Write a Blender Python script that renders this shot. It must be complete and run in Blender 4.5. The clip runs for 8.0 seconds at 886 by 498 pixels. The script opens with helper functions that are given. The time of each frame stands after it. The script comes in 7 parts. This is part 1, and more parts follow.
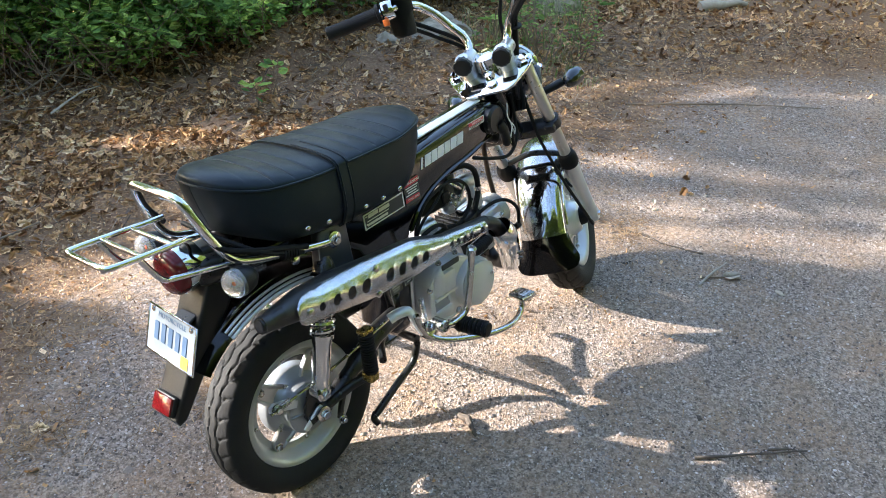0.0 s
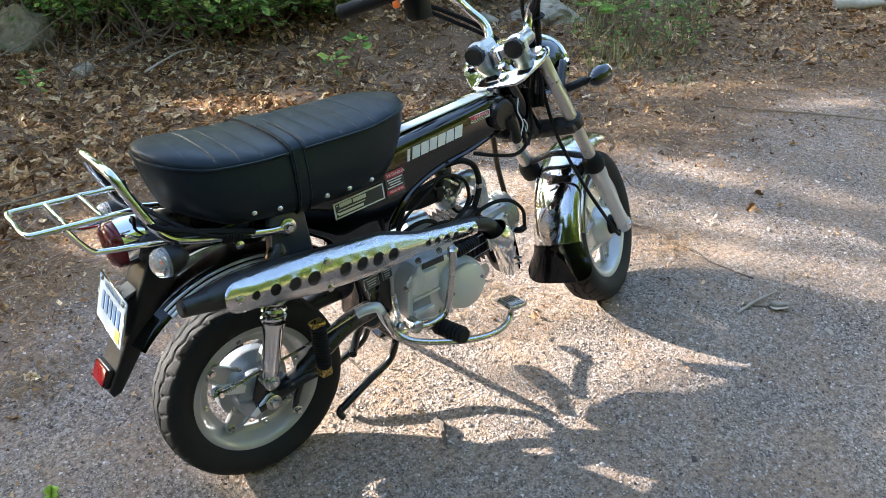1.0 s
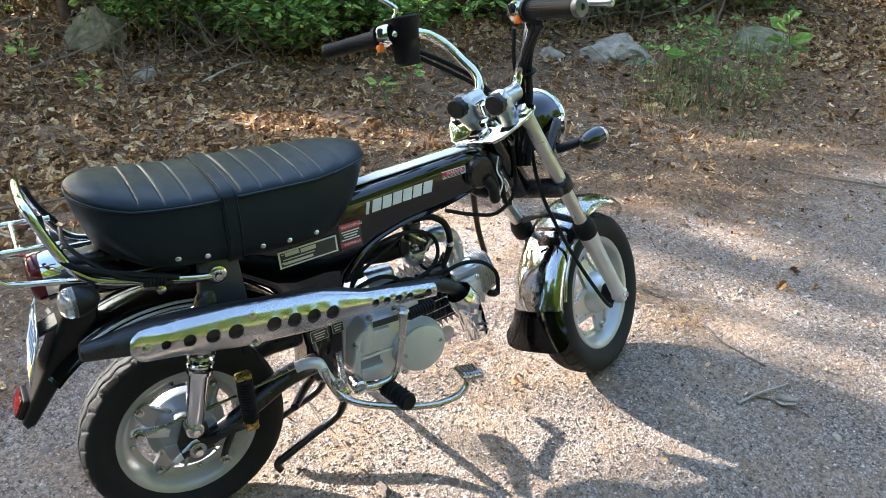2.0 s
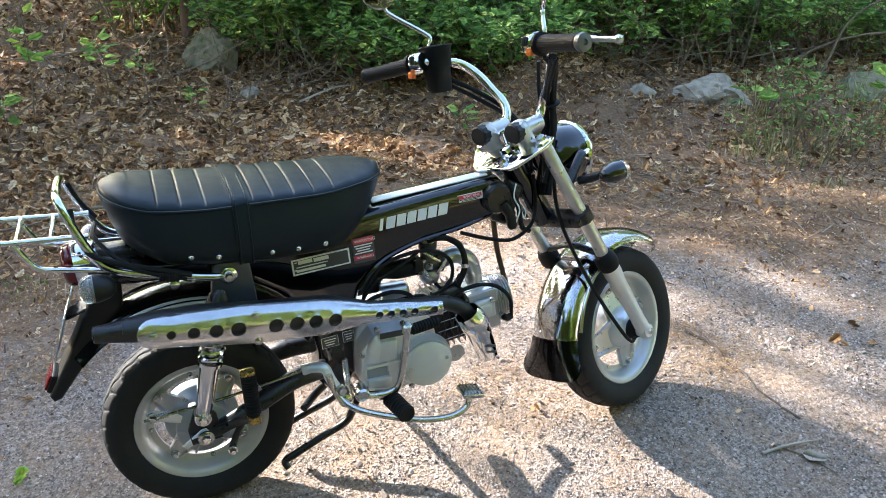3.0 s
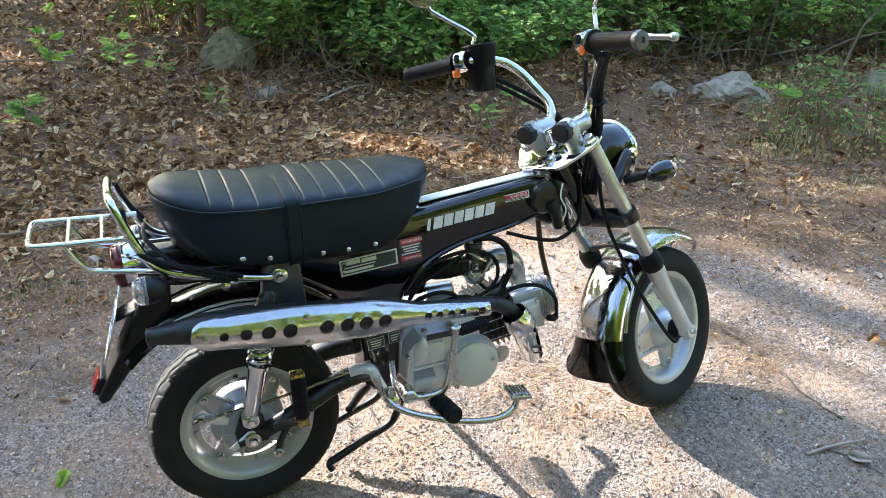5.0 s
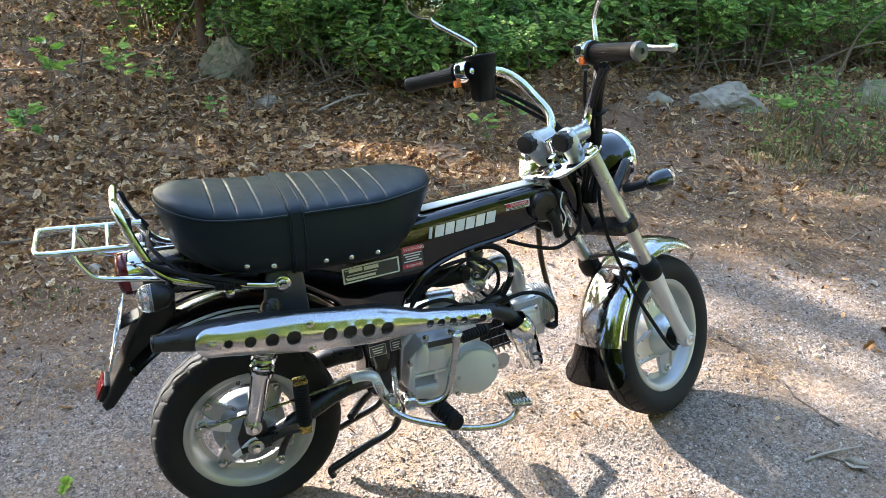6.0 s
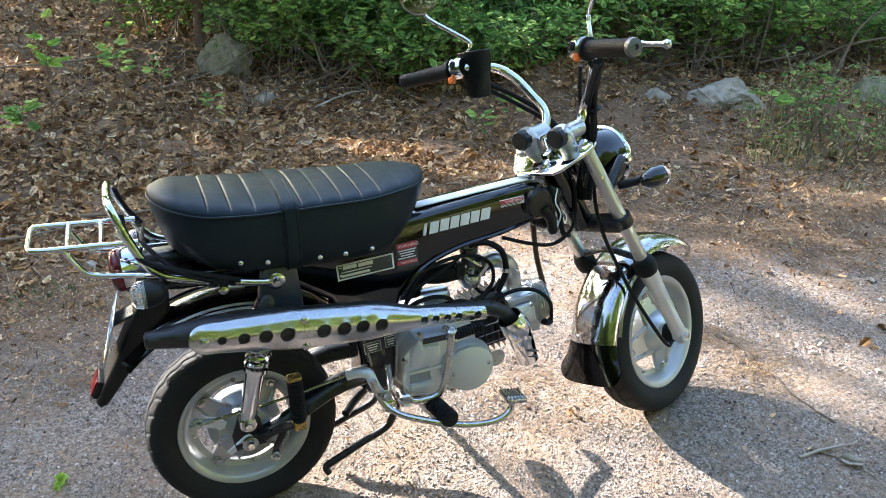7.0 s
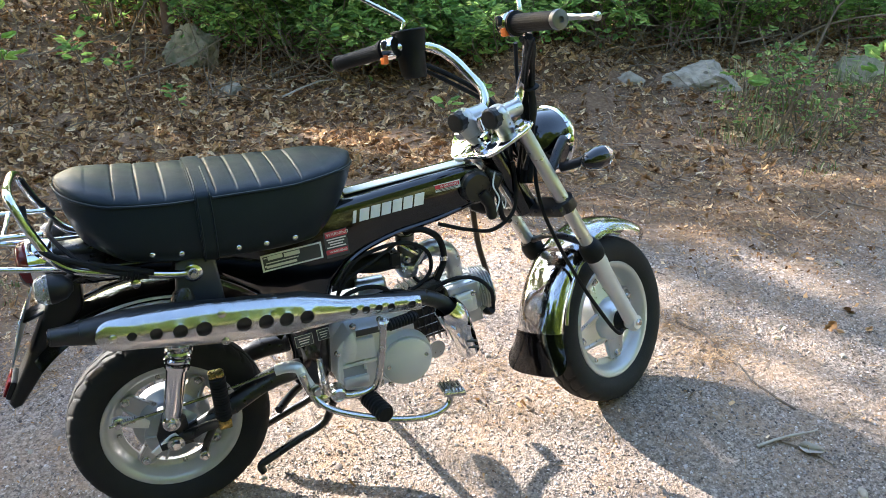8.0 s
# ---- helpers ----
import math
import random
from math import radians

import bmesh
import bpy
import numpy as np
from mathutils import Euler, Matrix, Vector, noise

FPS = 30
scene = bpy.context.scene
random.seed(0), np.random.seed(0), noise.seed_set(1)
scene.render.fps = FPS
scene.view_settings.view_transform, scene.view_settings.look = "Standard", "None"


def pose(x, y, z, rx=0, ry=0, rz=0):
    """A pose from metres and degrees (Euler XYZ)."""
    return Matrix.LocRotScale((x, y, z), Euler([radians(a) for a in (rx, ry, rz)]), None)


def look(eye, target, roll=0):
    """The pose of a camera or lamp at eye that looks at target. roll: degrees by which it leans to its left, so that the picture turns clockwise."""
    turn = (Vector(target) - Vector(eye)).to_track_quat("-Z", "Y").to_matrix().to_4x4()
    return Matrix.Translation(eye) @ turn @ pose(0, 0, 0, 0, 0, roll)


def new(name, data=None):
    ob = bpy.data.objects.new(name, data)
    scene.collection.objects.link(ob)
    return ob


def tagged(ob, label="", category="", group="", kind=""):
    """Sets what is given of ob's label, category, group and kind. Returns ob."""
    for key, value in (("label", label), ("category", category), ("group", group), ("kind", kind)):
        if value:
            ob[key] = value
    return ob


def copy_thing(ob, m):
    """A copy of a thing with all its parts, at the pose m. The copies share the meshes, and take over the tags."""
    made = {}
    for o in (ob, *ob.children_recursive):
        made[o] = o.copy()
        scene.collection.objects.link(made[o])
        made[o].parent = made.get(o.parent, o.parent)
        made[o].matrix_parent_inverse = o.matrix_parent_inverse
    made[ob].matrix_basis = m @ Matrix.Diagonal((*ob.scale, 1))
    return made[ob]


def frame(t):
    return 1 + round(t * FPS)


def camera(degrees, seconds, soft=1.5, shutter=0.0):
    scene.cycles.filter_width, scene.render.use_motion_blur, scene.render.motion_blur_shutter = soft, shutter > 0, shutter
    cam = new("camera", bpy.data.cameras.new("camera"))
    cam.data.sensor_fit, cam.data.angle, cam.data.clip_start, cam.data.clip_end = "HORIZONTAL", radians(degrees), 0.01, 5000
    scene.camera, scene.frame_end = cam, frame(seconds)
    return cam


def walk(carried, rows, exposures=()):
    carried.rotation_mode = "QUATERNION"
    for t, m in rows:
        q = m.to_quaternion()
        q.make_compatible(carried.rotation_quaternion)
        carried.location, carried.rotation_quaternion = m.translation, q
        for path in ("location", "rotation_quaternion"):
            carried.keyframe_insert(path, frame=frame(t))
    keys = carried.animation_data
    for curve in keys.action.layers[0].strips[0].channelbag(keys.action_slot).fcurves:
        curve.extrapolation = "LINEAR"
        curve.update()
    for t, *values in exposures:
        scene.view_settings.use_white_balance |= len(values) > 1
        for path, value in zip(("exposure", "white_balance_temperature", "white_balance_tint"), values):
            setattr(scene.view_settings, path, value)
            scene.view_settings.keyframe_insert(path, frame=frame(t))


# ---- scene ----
cam = camera(55.3, 8.0, soft=0.55)
PATH = [
    (0, (-0.857, -1.117, 1.452), (0.457, -0.057, 0.379), 2.1),
    (0.5, (-0.699, -1.236, 1.448), (0.469, -0.045, 0.344), 2.1),
    (1, (-0.541, -1.284, 1.446), (0.524, -0.017, 0.322), 2.0),
    (1.5, (-0.367, -1.271, 1.454), (0.587, 0.068, 0.316), 3.3),
    (1.7, (-0.313, -1.281, 1.466), (0.625, 0.079, 0.339), 3.6),
    (2.8, (-0.048, -1.504, 1.515), (0.623, 0.053, 0.454), 2.5),
    (3, (-0.042, -1.499, 1.514), (0.599, 0.072, 0.456), 2.4),
    (3.5, (-0.048, -1.459, 1.508), (0.575, 0.118, 0.448), 2.3),
    (4, (-0.095, -1.432, 1.505), (0.534, 0.141, 0.442), 2.1),
    (4.5, (-0.118, -1.441, 1.502), (0.514, 0.128, 0.435), 2.1),
    (6, (-0.146, -1.461, 1.512), (0.505, 0.117, 0.47), 2.4),
    (6.5, (-0.15, -1.466, 1.507), (0.497, 0.109, 0.457), 2.4),
    (7, (-0.135, -1.464, 1.511), (0.515, 0.11, 0.463), 2.4),
    (7.5, (-0.114, -1.461, 1.51), (0.538, 0.113, 0.461), 2.4),
    (8, (0.018, -1.46, 1.466), (0.666, 0.105, 0.402), 1.4),
]
walk(cam, [(t, look(eye, target, roll)) for t, eye, target, roll in PATH], exposures=[(0, 2.76, 6400, 10), (1.5, 2.78, 6350, 10), (3.5, 2.92, 6250, 10), (4.5, 2.92, 6250, 10), (6.5, 2.92, 6300, 10), (8, 2.88, 6300, 10)])

# ---- tools for meshes ----
X, Y, Z = Vector((1, 0, 0)), Vector((0, 1, 0)), Vector((0, 0, 1))


def link(name, bm, material, parent=None, label="", smooth=True, sharp=40):
    me = bpy.data.meshes.new(name)
    bmesh.ops.recalc_face_normals(bm, faces=bm.faces[:])
    bm.to_mesh(me)
    bm.free()
    for m in material if isinstance(material, (list, tuple)) else [material]:
        me.materials.append(m)
    if smooth:
        me.polygons.foreach_set("use_smooth", [True] * len(me.polygons))
        me.set_sharp_from_angle(angle=radians(sharp))
    ob = new(name, me)
    if parent:
        ob.parent = parent
    if label:
        tagged(ob, label)
    return ob


def part(name, bm, material, parent, label="", smooth=True, sharp=40):
    """One mesh object under a thing or a part."""
    return link(name, bm, material, parent, label, smooth, sharp)


def curve_pts(pts, n=6):
    """A smooth line through the points."""
    p = [Vector(q) for q in pts]
    p = [2 * p[0] - p[1]] + p + [2 * p[-1] - p[-2]]
    out = []
    for i in range(1, len(p) - 2):
        for k in range(n):
            t = k / n
            out.append(0.5 * (2 * p[i] + (p[i + 1] - p[i - 1]) * t + (2 * p[i - 1] - 5 * p[i] + 4 * p[i + 1] - p[i + 2]) * t * t + (3 * p[i] - p[i - 1] - 3 * p[i + 1] + p[i + 2]) * t ** 3))
    out.append(p[-2])
    return out


def sweep(bm, pts, r, seg=10, closed=False, flat=1.0):
    """A round bar along points; r is a number or one radius per point."""
    pts = [Vector(p) for p in pts]
    n = len(pts)
    rs = r if isinstance(r, (list, tuple)) else [r] * n
    rings, side = [], None
    for i, p in enumerate(pts):
        a = pts[(i - 1) % n] if closed or i else p
        b = pts[(i + 1) % n] if closed or i < n - 1 else p
        d = (b - a).normalized()
        if side is None:
            side = d.orthogonal().normalized()
        side = (side - d * side.dot(d)).normalized()
        up = d.cross(side)
        rings.append([bm.verts.new(p + rs[i] * (math.cos(t) * side + flat * math.sin(t) * up)) for t in (2 * math.pi * k / seg for k in range(seg))])
    for i in range(n if closed else n - 1):
        a, b = rings[i], rings[(i + 1) % n]
        for k in range(seg):
            bm.faces.new((a[k], a[(k + 1) % seg], b[(k + 1) % seg], b[k]))
    if not closed:
        bm.faces.new(rings[0][::-1])
        bm.faces.new(rings[-1])
    return bm


def bar(pts, r, n=6, seg=10, bm=None, closed=False, flat=1.0):
    return sweep(bm or bmesh.new(), curve_pts(pts, n) if n else pts, r, seg, closed, flat)


def basis(origin, axis, ref=None):
    """A matrix whose z runs along axis."""
    z = Vector(axis).normalized()
    x = (Vector(ref) - z * Vector(ref).dot(z)).normalized() if ref else z.orthogonal().normalized()
    m = Matrix((x, z.cross(x), z)).transposed().to_4x4()
    m.translation = Vector(origin)
    return m


def lathe(prof, origin=(0, 0, 0), axis=(0, 0, 1), seg=32, bm=None, ref=None, turn=None):
    """Turns a profile of (along, radius) about an axis."""
    bm = bm or bmesh.new()
    m = basis(origin, axis, ref)
    rings = []
    for h, r in prof:
        if r < 1e-6:
            rings.append([bm.verts.new(m @ Vector((0, 0, h)))])
        else:
            rings.append([bm.verts.new(m @ Vector((r * math.cos(t), r * math.sin(t), h))) for t in (2 * math.pi * k / seg for k in range(seg))])
    for a, b in zip(rings, rings[1:]):
        for k in range(seg):
            j = (k + 1) % seg
            if len(a) == 1 and len(b) == 1:
                continue
            if len(a) == 1:
                bm.faces.new((a[0], b[j], b[k]))
            elif len(b) == 1:
                bm.faces.new((a[k], a[j], b[0]))
            else:
                bm.faces.new((a[k], a[j], b[j], b[k]))
    if len(prof) > 2 and prof[0] == prof[-1]:
        bmesh.ops.remove_doubles(bm, verts=rings[0] + rings[-1], dist=1e-7)
        return bm
    for ring, flip in ((rings[0], True), (rings[-1], False)):
        if len(ring) > 2:
            bm.faces.new(ring[::-1] if flip else ring)
    return bm


def block(size, m=None, bevel=0.003, seg=2, bm=None):
    """A box with rounded edges."""
    b = bmesh.new()
    bmesh.ops.create_cube(b, size=1, matrix=Matrix.Diagonal((*size, 1)))
    if bevel:
        bmesh.ops.bevel(b, geom=b.edges[:], offset=bevel, segments=seg, affect="EDGES", profile=0.5)
    if m is not None:
        bmesh.ops.transform(b, matrix=m, verts=b.verts[:])
    return join(bm, b)


def join(bm, other):
    if bm is None:
        return other
    me = bpy.data.meshes.new("tmp")
    other.to_mesh(me)
    other.free()
    bm.from_mesh(me)
    bpy.data.meshes.remove(me)
    return bm


def plate(outline, half, m=None, bevel=0.003, seg=2, bm=None):
    """A flat outline in x, z, thick by half on both sides in y, with rounded edges."""
    b = bmesh.new()
    low = [b.verts.new((x, -half, z)) for x, z in outline]
    top = [b.verts.new((x, half, z)) for x, z in outline]
    n = len(outline)
    f1, f2 = b.faces.new(low), b.faces.new(top[::-1])
    for i in range(n):
        b.faces.new((low[i], top[i], top[(i + 1) % n], low[(i + 1) % n]))
    bmesh.ops.recalc_face_normals(b, faces=b.faces[:])
    if bevel:
        bmesh.ops.bevel(b, geom=list({e for f in (f1, f2) for e in f.edges}), offset=bevel, segments=seg, affect="EDGES", profile=0.5)
    bmesh.ops.triangulate(b, faces=[f for f in b.faces if len(f.verts) > 4])
    if m is not None:
        bmesh.ops.transform(b, matrix=m, verts=b.verts[:])
    return join(bm, b)


def moved(bm, m):
    bmesh.ops.transform(bm, matrix=m, verts=bm.verts[:])
    return bm


def bolt(origin, axis, r=0.008, h=0.006, washer=1.5, bm=None):
    """A hexagon head on a washer."""
    bm = bm or bmesh.new()
    if washer:
        lathe([(-0.002, r * washer), (0.0015, r * washer), (0.002, r * washer * 0.95)], origin, axis, 18, bm)
    lathe([(0.0, r), (h * 0.8, r), (h, r * 0.8)], origin, axis, 6, bm)
    return bm


def spring(a, b, r, wire, turns, bm=None, seg=6):
    a, b = Vector(a), Vector(b)
    m = basis(a, b - a)
    length, n = (b - a).length, int(turns * 14)
    return sweep(bm or bmesh.new(), [m @ Vector((r * math.cos(2 * math.pi * turns * i / n), r * math.sin(2 * math.pi * turns * i / n), length * i / n)) for i in range(n + 1)], wire, seg)


def lerp_table(table, x):
    xs, ys = zip(*table)
    return float(np.interp(x, xs, ys))


def ribs(length, r, big, n, start=0.004, end=0.003):
    """The profile of a ribbed rubber."""
    step = (length - start - end) / n
    prof = [(0.0, r)]
    for k in range(n):
        a = start + step * k
        prof += [(a, r), (a + step * 0.2, big), (a + step * 0.65, big), (a + step * 0.85, r)]
    return prof + [(length, r)]

# ---- light ----
SUN_AZ, SUN_EL = 123.5, 22.5  # where the sun stands: degrees from +x towards +y, and above the ground
SUN_DIR = Vector((math.cos(radians(SUN_AZ)) * math.cos(radians(SUN_EL)), math.sin(radians(SUN_AZ)) * math.cos(radians(SUN_EL)), math.sin(radians(SUN_EL))))
world = bpy.data.worlds.new("world")
scene.world = world
world.use_nodes = True
wt = world.node_tree
sky = wt.nodes.new("ShaderNodeTexSky")
sky.sky_type = "NISHITA"
sky.sun_disc = False
sky.sun_elevation = radians(SUN_EL)
sky.sun_rotation = radians(90 - SUN_AZ)
sky.air_density, sky.dust_density, sky.ozone_density = 1.0, 1.1, 0.95
wt.nodes["Background"].inputs["Strength"].default_value = 0.146
wt.links.new(sky.outputs[0], wt.nodes["Background"].inputs["Color"])
sun = new("sun", bpy.data.lights.new("sun", "SUN"))
sun.data.energy, sun.data.angle, sun.data.color = 3.65, radians(0.55), (1.0, 0.955, 0.905)
sun.matrix_world = look((0, 0, 0), -SUN_DIR)


# ---- materials ----
def material(name, colour, rough=0.5, metal=0.0, second=None, scale=20.0, mix=0.5, bump=0.0, bump_scale=200.0, coat=0.0, rough_var=0.0, detail=6.0, spec=0.5):
    """A surface with two scales of variation: patches of a second colour and fine relief."""
    m = bpy.data.materials.new(name)
    m.use_nodes = True
    t = m.node_tree
    b = t.nodes["Principled BSDF"]
    b.inputs["Roughness"].default_value = rough
    b.inputs["Metallic"].default_value = metal
    b.inputs["Coat Weight"].default_value = coat
    b.inputs["Coat Roughness"].default_value = 0.04
    b.inputs["Specular IOR Level"].default_value = spec
    co = t.nodes.new("ShaderNodeTexCoord")
    nz = t.nodes.new("ShaderNodeTexNoise")
    nz.inputs["Scale"].default_value, nz.inputs["Detail"].default_value, nz.inputs["Roughness"].default_value = scale, detail, 0.65
    t.links.new(co.outputs["Object"], nz.inputs["Vector"])
    mx = t.nodes.new("ShaderNodeMix")
    mx.data_type = "RGBA"
    mx.inputs[6].default_value = (*colour, 1)
    mx.inputs[7].default_value = (*(second or [c * 0.8 for c in colour]), 1)
    rp = t.nodes.new("ShaderNodeMapRange")
    rp.inputs["From Min"].default_value, rp.inputs["From Max"].default_value = 0.35, 0.7
    rp.inputs["To Max"].default_value = mix
    t.links.new(nz.outputs["Fac"], rp.inputs["Value"])
    t.links.new(rp.outputs[0], mx.inputs[0])
    t.links.new(mx.outputs[2], b.inputs["Base Color"])
    if rough_var:
        rr = t.nodes.new("ShaderNodeMapRange")
        rr.inputs["From Min"].default_value, rr.inputs["From Max"].default_value = 0.3, 0.75
        rr.inputs["To Min"].default_value, rr.inputs["To Max"].default_value = max(0.0, rough - rough_var), rough + rough_var
        n3 = t.nodes.new("ShaderNodeTexNoise")
        n3.inputs["Scale"].default_value, n3.inputs["Detail"].default_value = scale * 2.3, 5
        t.links.new(co.outputs["Object"], n3.inputs["Vector"])
        t.links.new(n3.outputs["Fac"], rr.inputs["Value"])
        t.links.new(rr.outputs[0], b.inputs["Roughness"])
    if bump:
        n2 = t.nodes.new("ShaderNodeTexNoise")
        n2.inputs["Scale"].default_value, n2.inputs["Detail"].default_value = bump_scale, 4
        bp = t.nodes.new("ShaderNodeBump")
        bp.inputs["Strength"].default_value, bp.inputs["Distance"].default_value = bump, 0.002
        t.links.new(co.outputs["Object"], n2.inputs["Vector"])
        t.links.new(n2.outputs["Fac"], bp.inputs["Height"])
        t.links.new(bp.outputs[0], b.inputs["Normal"])
    return m


def lens(name, colour, rough=0.05, trans=1.0):
    m = material(name, colour, rough, 0, colour, 30, 0.1)
    m.node_tree.nodes["Principled BSDF"].inputs["Transmission Weight"].default_value = trans
    m.node_tree.nodes["Principled BSDF"].inputs["IOR"].default_value = 1.49
    return m


GLOSS_BLACK = material("gloss_black_paint", (0.002, 0.002, 0.0025), 0.08, 0, (0.003, 0.003, 0.0035), 30, 0.5, coat=0.6, rough_var=0.03)
SATIN_BLACK = material("satin_black_paint", (0.006, 0.006, 0.0065), 0.34, 0, (0.012, 0.0115, 0.011), 40, 0.5, 0.15, 300, rough_var=0.1)
MATT_BLACK = material("matt_black_heat_paint", (0.010, 0.010, 0.011), 0.42, 0, (0.018, 0.018, 0.018), 25, 0.5, 0.2, 400, rough_var=0.1)
PLASTIC = material("black_plastic", (0.006, 0.006, 0.0065), 0.42, 0, (0.010, 0.010, 0.0105), 60, 0.4, 0.25, 600, spec=0.32)
RUBBER = material("black_rubber", (0.006, 0.006, 0.0065), 0.58, 0, (0.011, 0.0105, 0.010), 18, 0.5, 0.3, 400, spec=0.2)
TYRE = material("dusty_tyre_rubber", (0.0085, 0.0085, 0.009), 0.72, 0, (0.020, 0.0185, 0.0165), 14, 0.5, 0.35, 350, spec=0.35)
VINYL = material("black_vinyl", (0.0125, 0.0160, 0.0195), 0.36, 0, (0.0155, 0.0195, 0.0235), 18, 0.6, 0.12, 500, rough_var=0.05, spec=0.17)
# blue-green tint puts the sky's reflection into the vinyl's sheen
VINYL.node_tree.nodes["Principled BSDF"].inputs["Specular Tint"].default_value = (0.74, 0.93, 1.0, 1)
CHROME = material("chrome", (0.74, 0.74, 0.74), 0.05, 1, (0.62, 0.62, 0.61), 20, 0.4, rough_var=0.03)
SHIELD_CHROME = material("worn_chrome", (0.90, 0.90, 0.89), 0.17, 1, (0.76, 0.76, 0.75), 20, 0.4, rough_var=0.05)
STEEL = material("plated_steel", (0.62, 0.61, 0.58), 0.22, 1, (0.45, 0.43, 0.40), 50, 0.6, rough_var=0.1)
CAST = material("silver_painted_casting", (0.74, 0.745, 0.75), 0.38, 0.55, (0.64, 0.645, 0.65), 25, 0.5, 0.25, 500, rough_var=0.08)
SATIN_ALU = material("satin_aluminium", (0.56, 0.56, 0.555), 0.32, 0.9, (0.5, 0.5, 0.5), 25, 0.4, 0.1, 500, rough_var=0.06)
WHEEL = material("silver_wheel_paint", (0.49, 0.488, 0.475), 0.36, 0.5, (0.40, 0.392, 0.372), 16, 0.5, 0.1, 400, rough_var=0.08)
GREY_PAINT = material("grey_cover_paint", (0.63, 0.63, 0.60), 0.4, 0.25, (0.57, 0.57, 0.54), 14, 0.4, 0.1, 500)
BRASS = material("yellow_zinc_plate", (0.42, 0.30, 0.095), 0.3, 0.9, (0.26, 0.17, 0.055), 70, 0.7, rough_var=0.1)
RED_LENS = lens("red_lens", (0.105, 0.004, 0.006), 0.12, 0.1)
CLEAR_LENS = lens("clear_ribbed_lens", (0.97, 0.97, 0.96), 0.09, 0.85)
ORANGE = material("orange_plastic", (0.75, 0.16, 0.02), 0.35, 0, (0.6, 0.1, 0.02), 40, 0.4)
BULB = material("amber_bulb", (0.6, 0.10, 0.02), 0.2, 0, (0.5, 0.08, 0.02), 40, 0.4)
WHITE = material("white_print", (0.86, 0.86, 0.84), 0.35, 0, (0.80, 0.80, 0.78), 40, 0.4)
PALE = material("pale_plate_metal", (0.27, 0.315, 0.36), 0.4, 0.2, (0.21, 0.25, 0.29), 30, 0.5)
BLUE_INK = material("blue_embossing", (0.06, 0.12, 0.22), 0.45, 0, (0.08, 0.15, 0.25), 40, 0.4)
YELLOW = material("yellow_sticker", (0.72, 0.45, 0.05), 0.45, 0, (0.6, 0.35, 0.05), 60, 0.4)
RED_INK = material("red_print", (0.62, 0.05, 0.08), 0.45, 0, (0.5, 0.05, 0.06), 60, 0.4)
GREY_CAP = material("dull_grey_metal", (0.15, 0.15, 0.155), 0.35, 0.6, (0.11, 0.11, 0.115), 40, 0.5, 0.1, 300)
HUB = material("grey_cast_hub", (0.40, 0.415, 0.435), 0.36, 0.6, (0.31, 0.32, 0.335), 25, 0.5, 0.2, 400)
BRACKET = material("dark_satin_bracket", (0.036, 0.040, 0.050), 0.28, 0, (0.045, 0.05, 0.06), 40, 0.5, 0.15, 300, spec=0.7)
# grey of the print, and of pieces that imitate shaded holes
GREY_INK_AND_SHADE = material("dark_grey_print_and_hole_shade", (0.05, 0.05, 0.055), 0.5, 0, (0.08, 0.08, 0.08), 60, 0.4)
PLATE_GREY = material("silver_data_plate", (0.82, 0.80, 0.72), 0.35, 0.0, (0.74, 0.72, 0.64), 60, 0.5)
MIRROR = material("mirror_glass", (0.88, 0.89, 0.9), 0.02, 1, (0.85, 0.86, 0.87), 10, 0.2)
RUST = material("brown_rubber_hose", (0.05, 0.025, 0.014), 0.5, 0, (0.08, 0.04, 0.02), 60, 0.5)

# ---- ground ----
def smoothstep(a, b, x):
    t = np.clip((x - a) / (b - a), 0, 1)
    return t * t * (3 - 2 * t)


def ground_z(x, y):
    """Height of the ground: a flat gravel drive that falls gently towards the bank behind."""
    s = np.asarray(y) + 0.3 * np.maximum(0, np.asarray(x) - 1.2)
    z = -0.15 * smoothstep(0.35, 2.2, s)
    far = smoothstep(1.0, 2.2, s)
    z = z + far * 0.05 * np.sin(1.7 * np.asarray(x) + 0.6) * np.sin(1.3 * np.asarray(y) + 1.1)
    z = z + 0.16 * np.exp(-((np.asarray(x) - 2.05) / 0.32) ** 2 - ((np.asarray(y) - 2.28) / 0.25) ** 2)
    z = z - 0.35 * smoothstep(2.5, 4.2, np.asarray(y)) * smoothstep(1.2, 2.6, np.asarray(x))
    return z + 0.6 * smoothstep(6, 30, np.hypot(x, y))


def edge_y(x):
    """Where the gravel ends and the leaf litter begins."""
    return 1.05 + 0.08 * np.sin(2.1 * np.asarray(x) + 0.4) + 0.05 * np.sin(5.3 * np.asarray(x)) - 0.55 * smoothstep(0.8, 2.3, np.asarray(x)) - 1.1 * smoothstep(2.8, 4.2, np.asarray(x)) - 0.20 * smoothstep(0.1, -0.5, np.asarray(x))


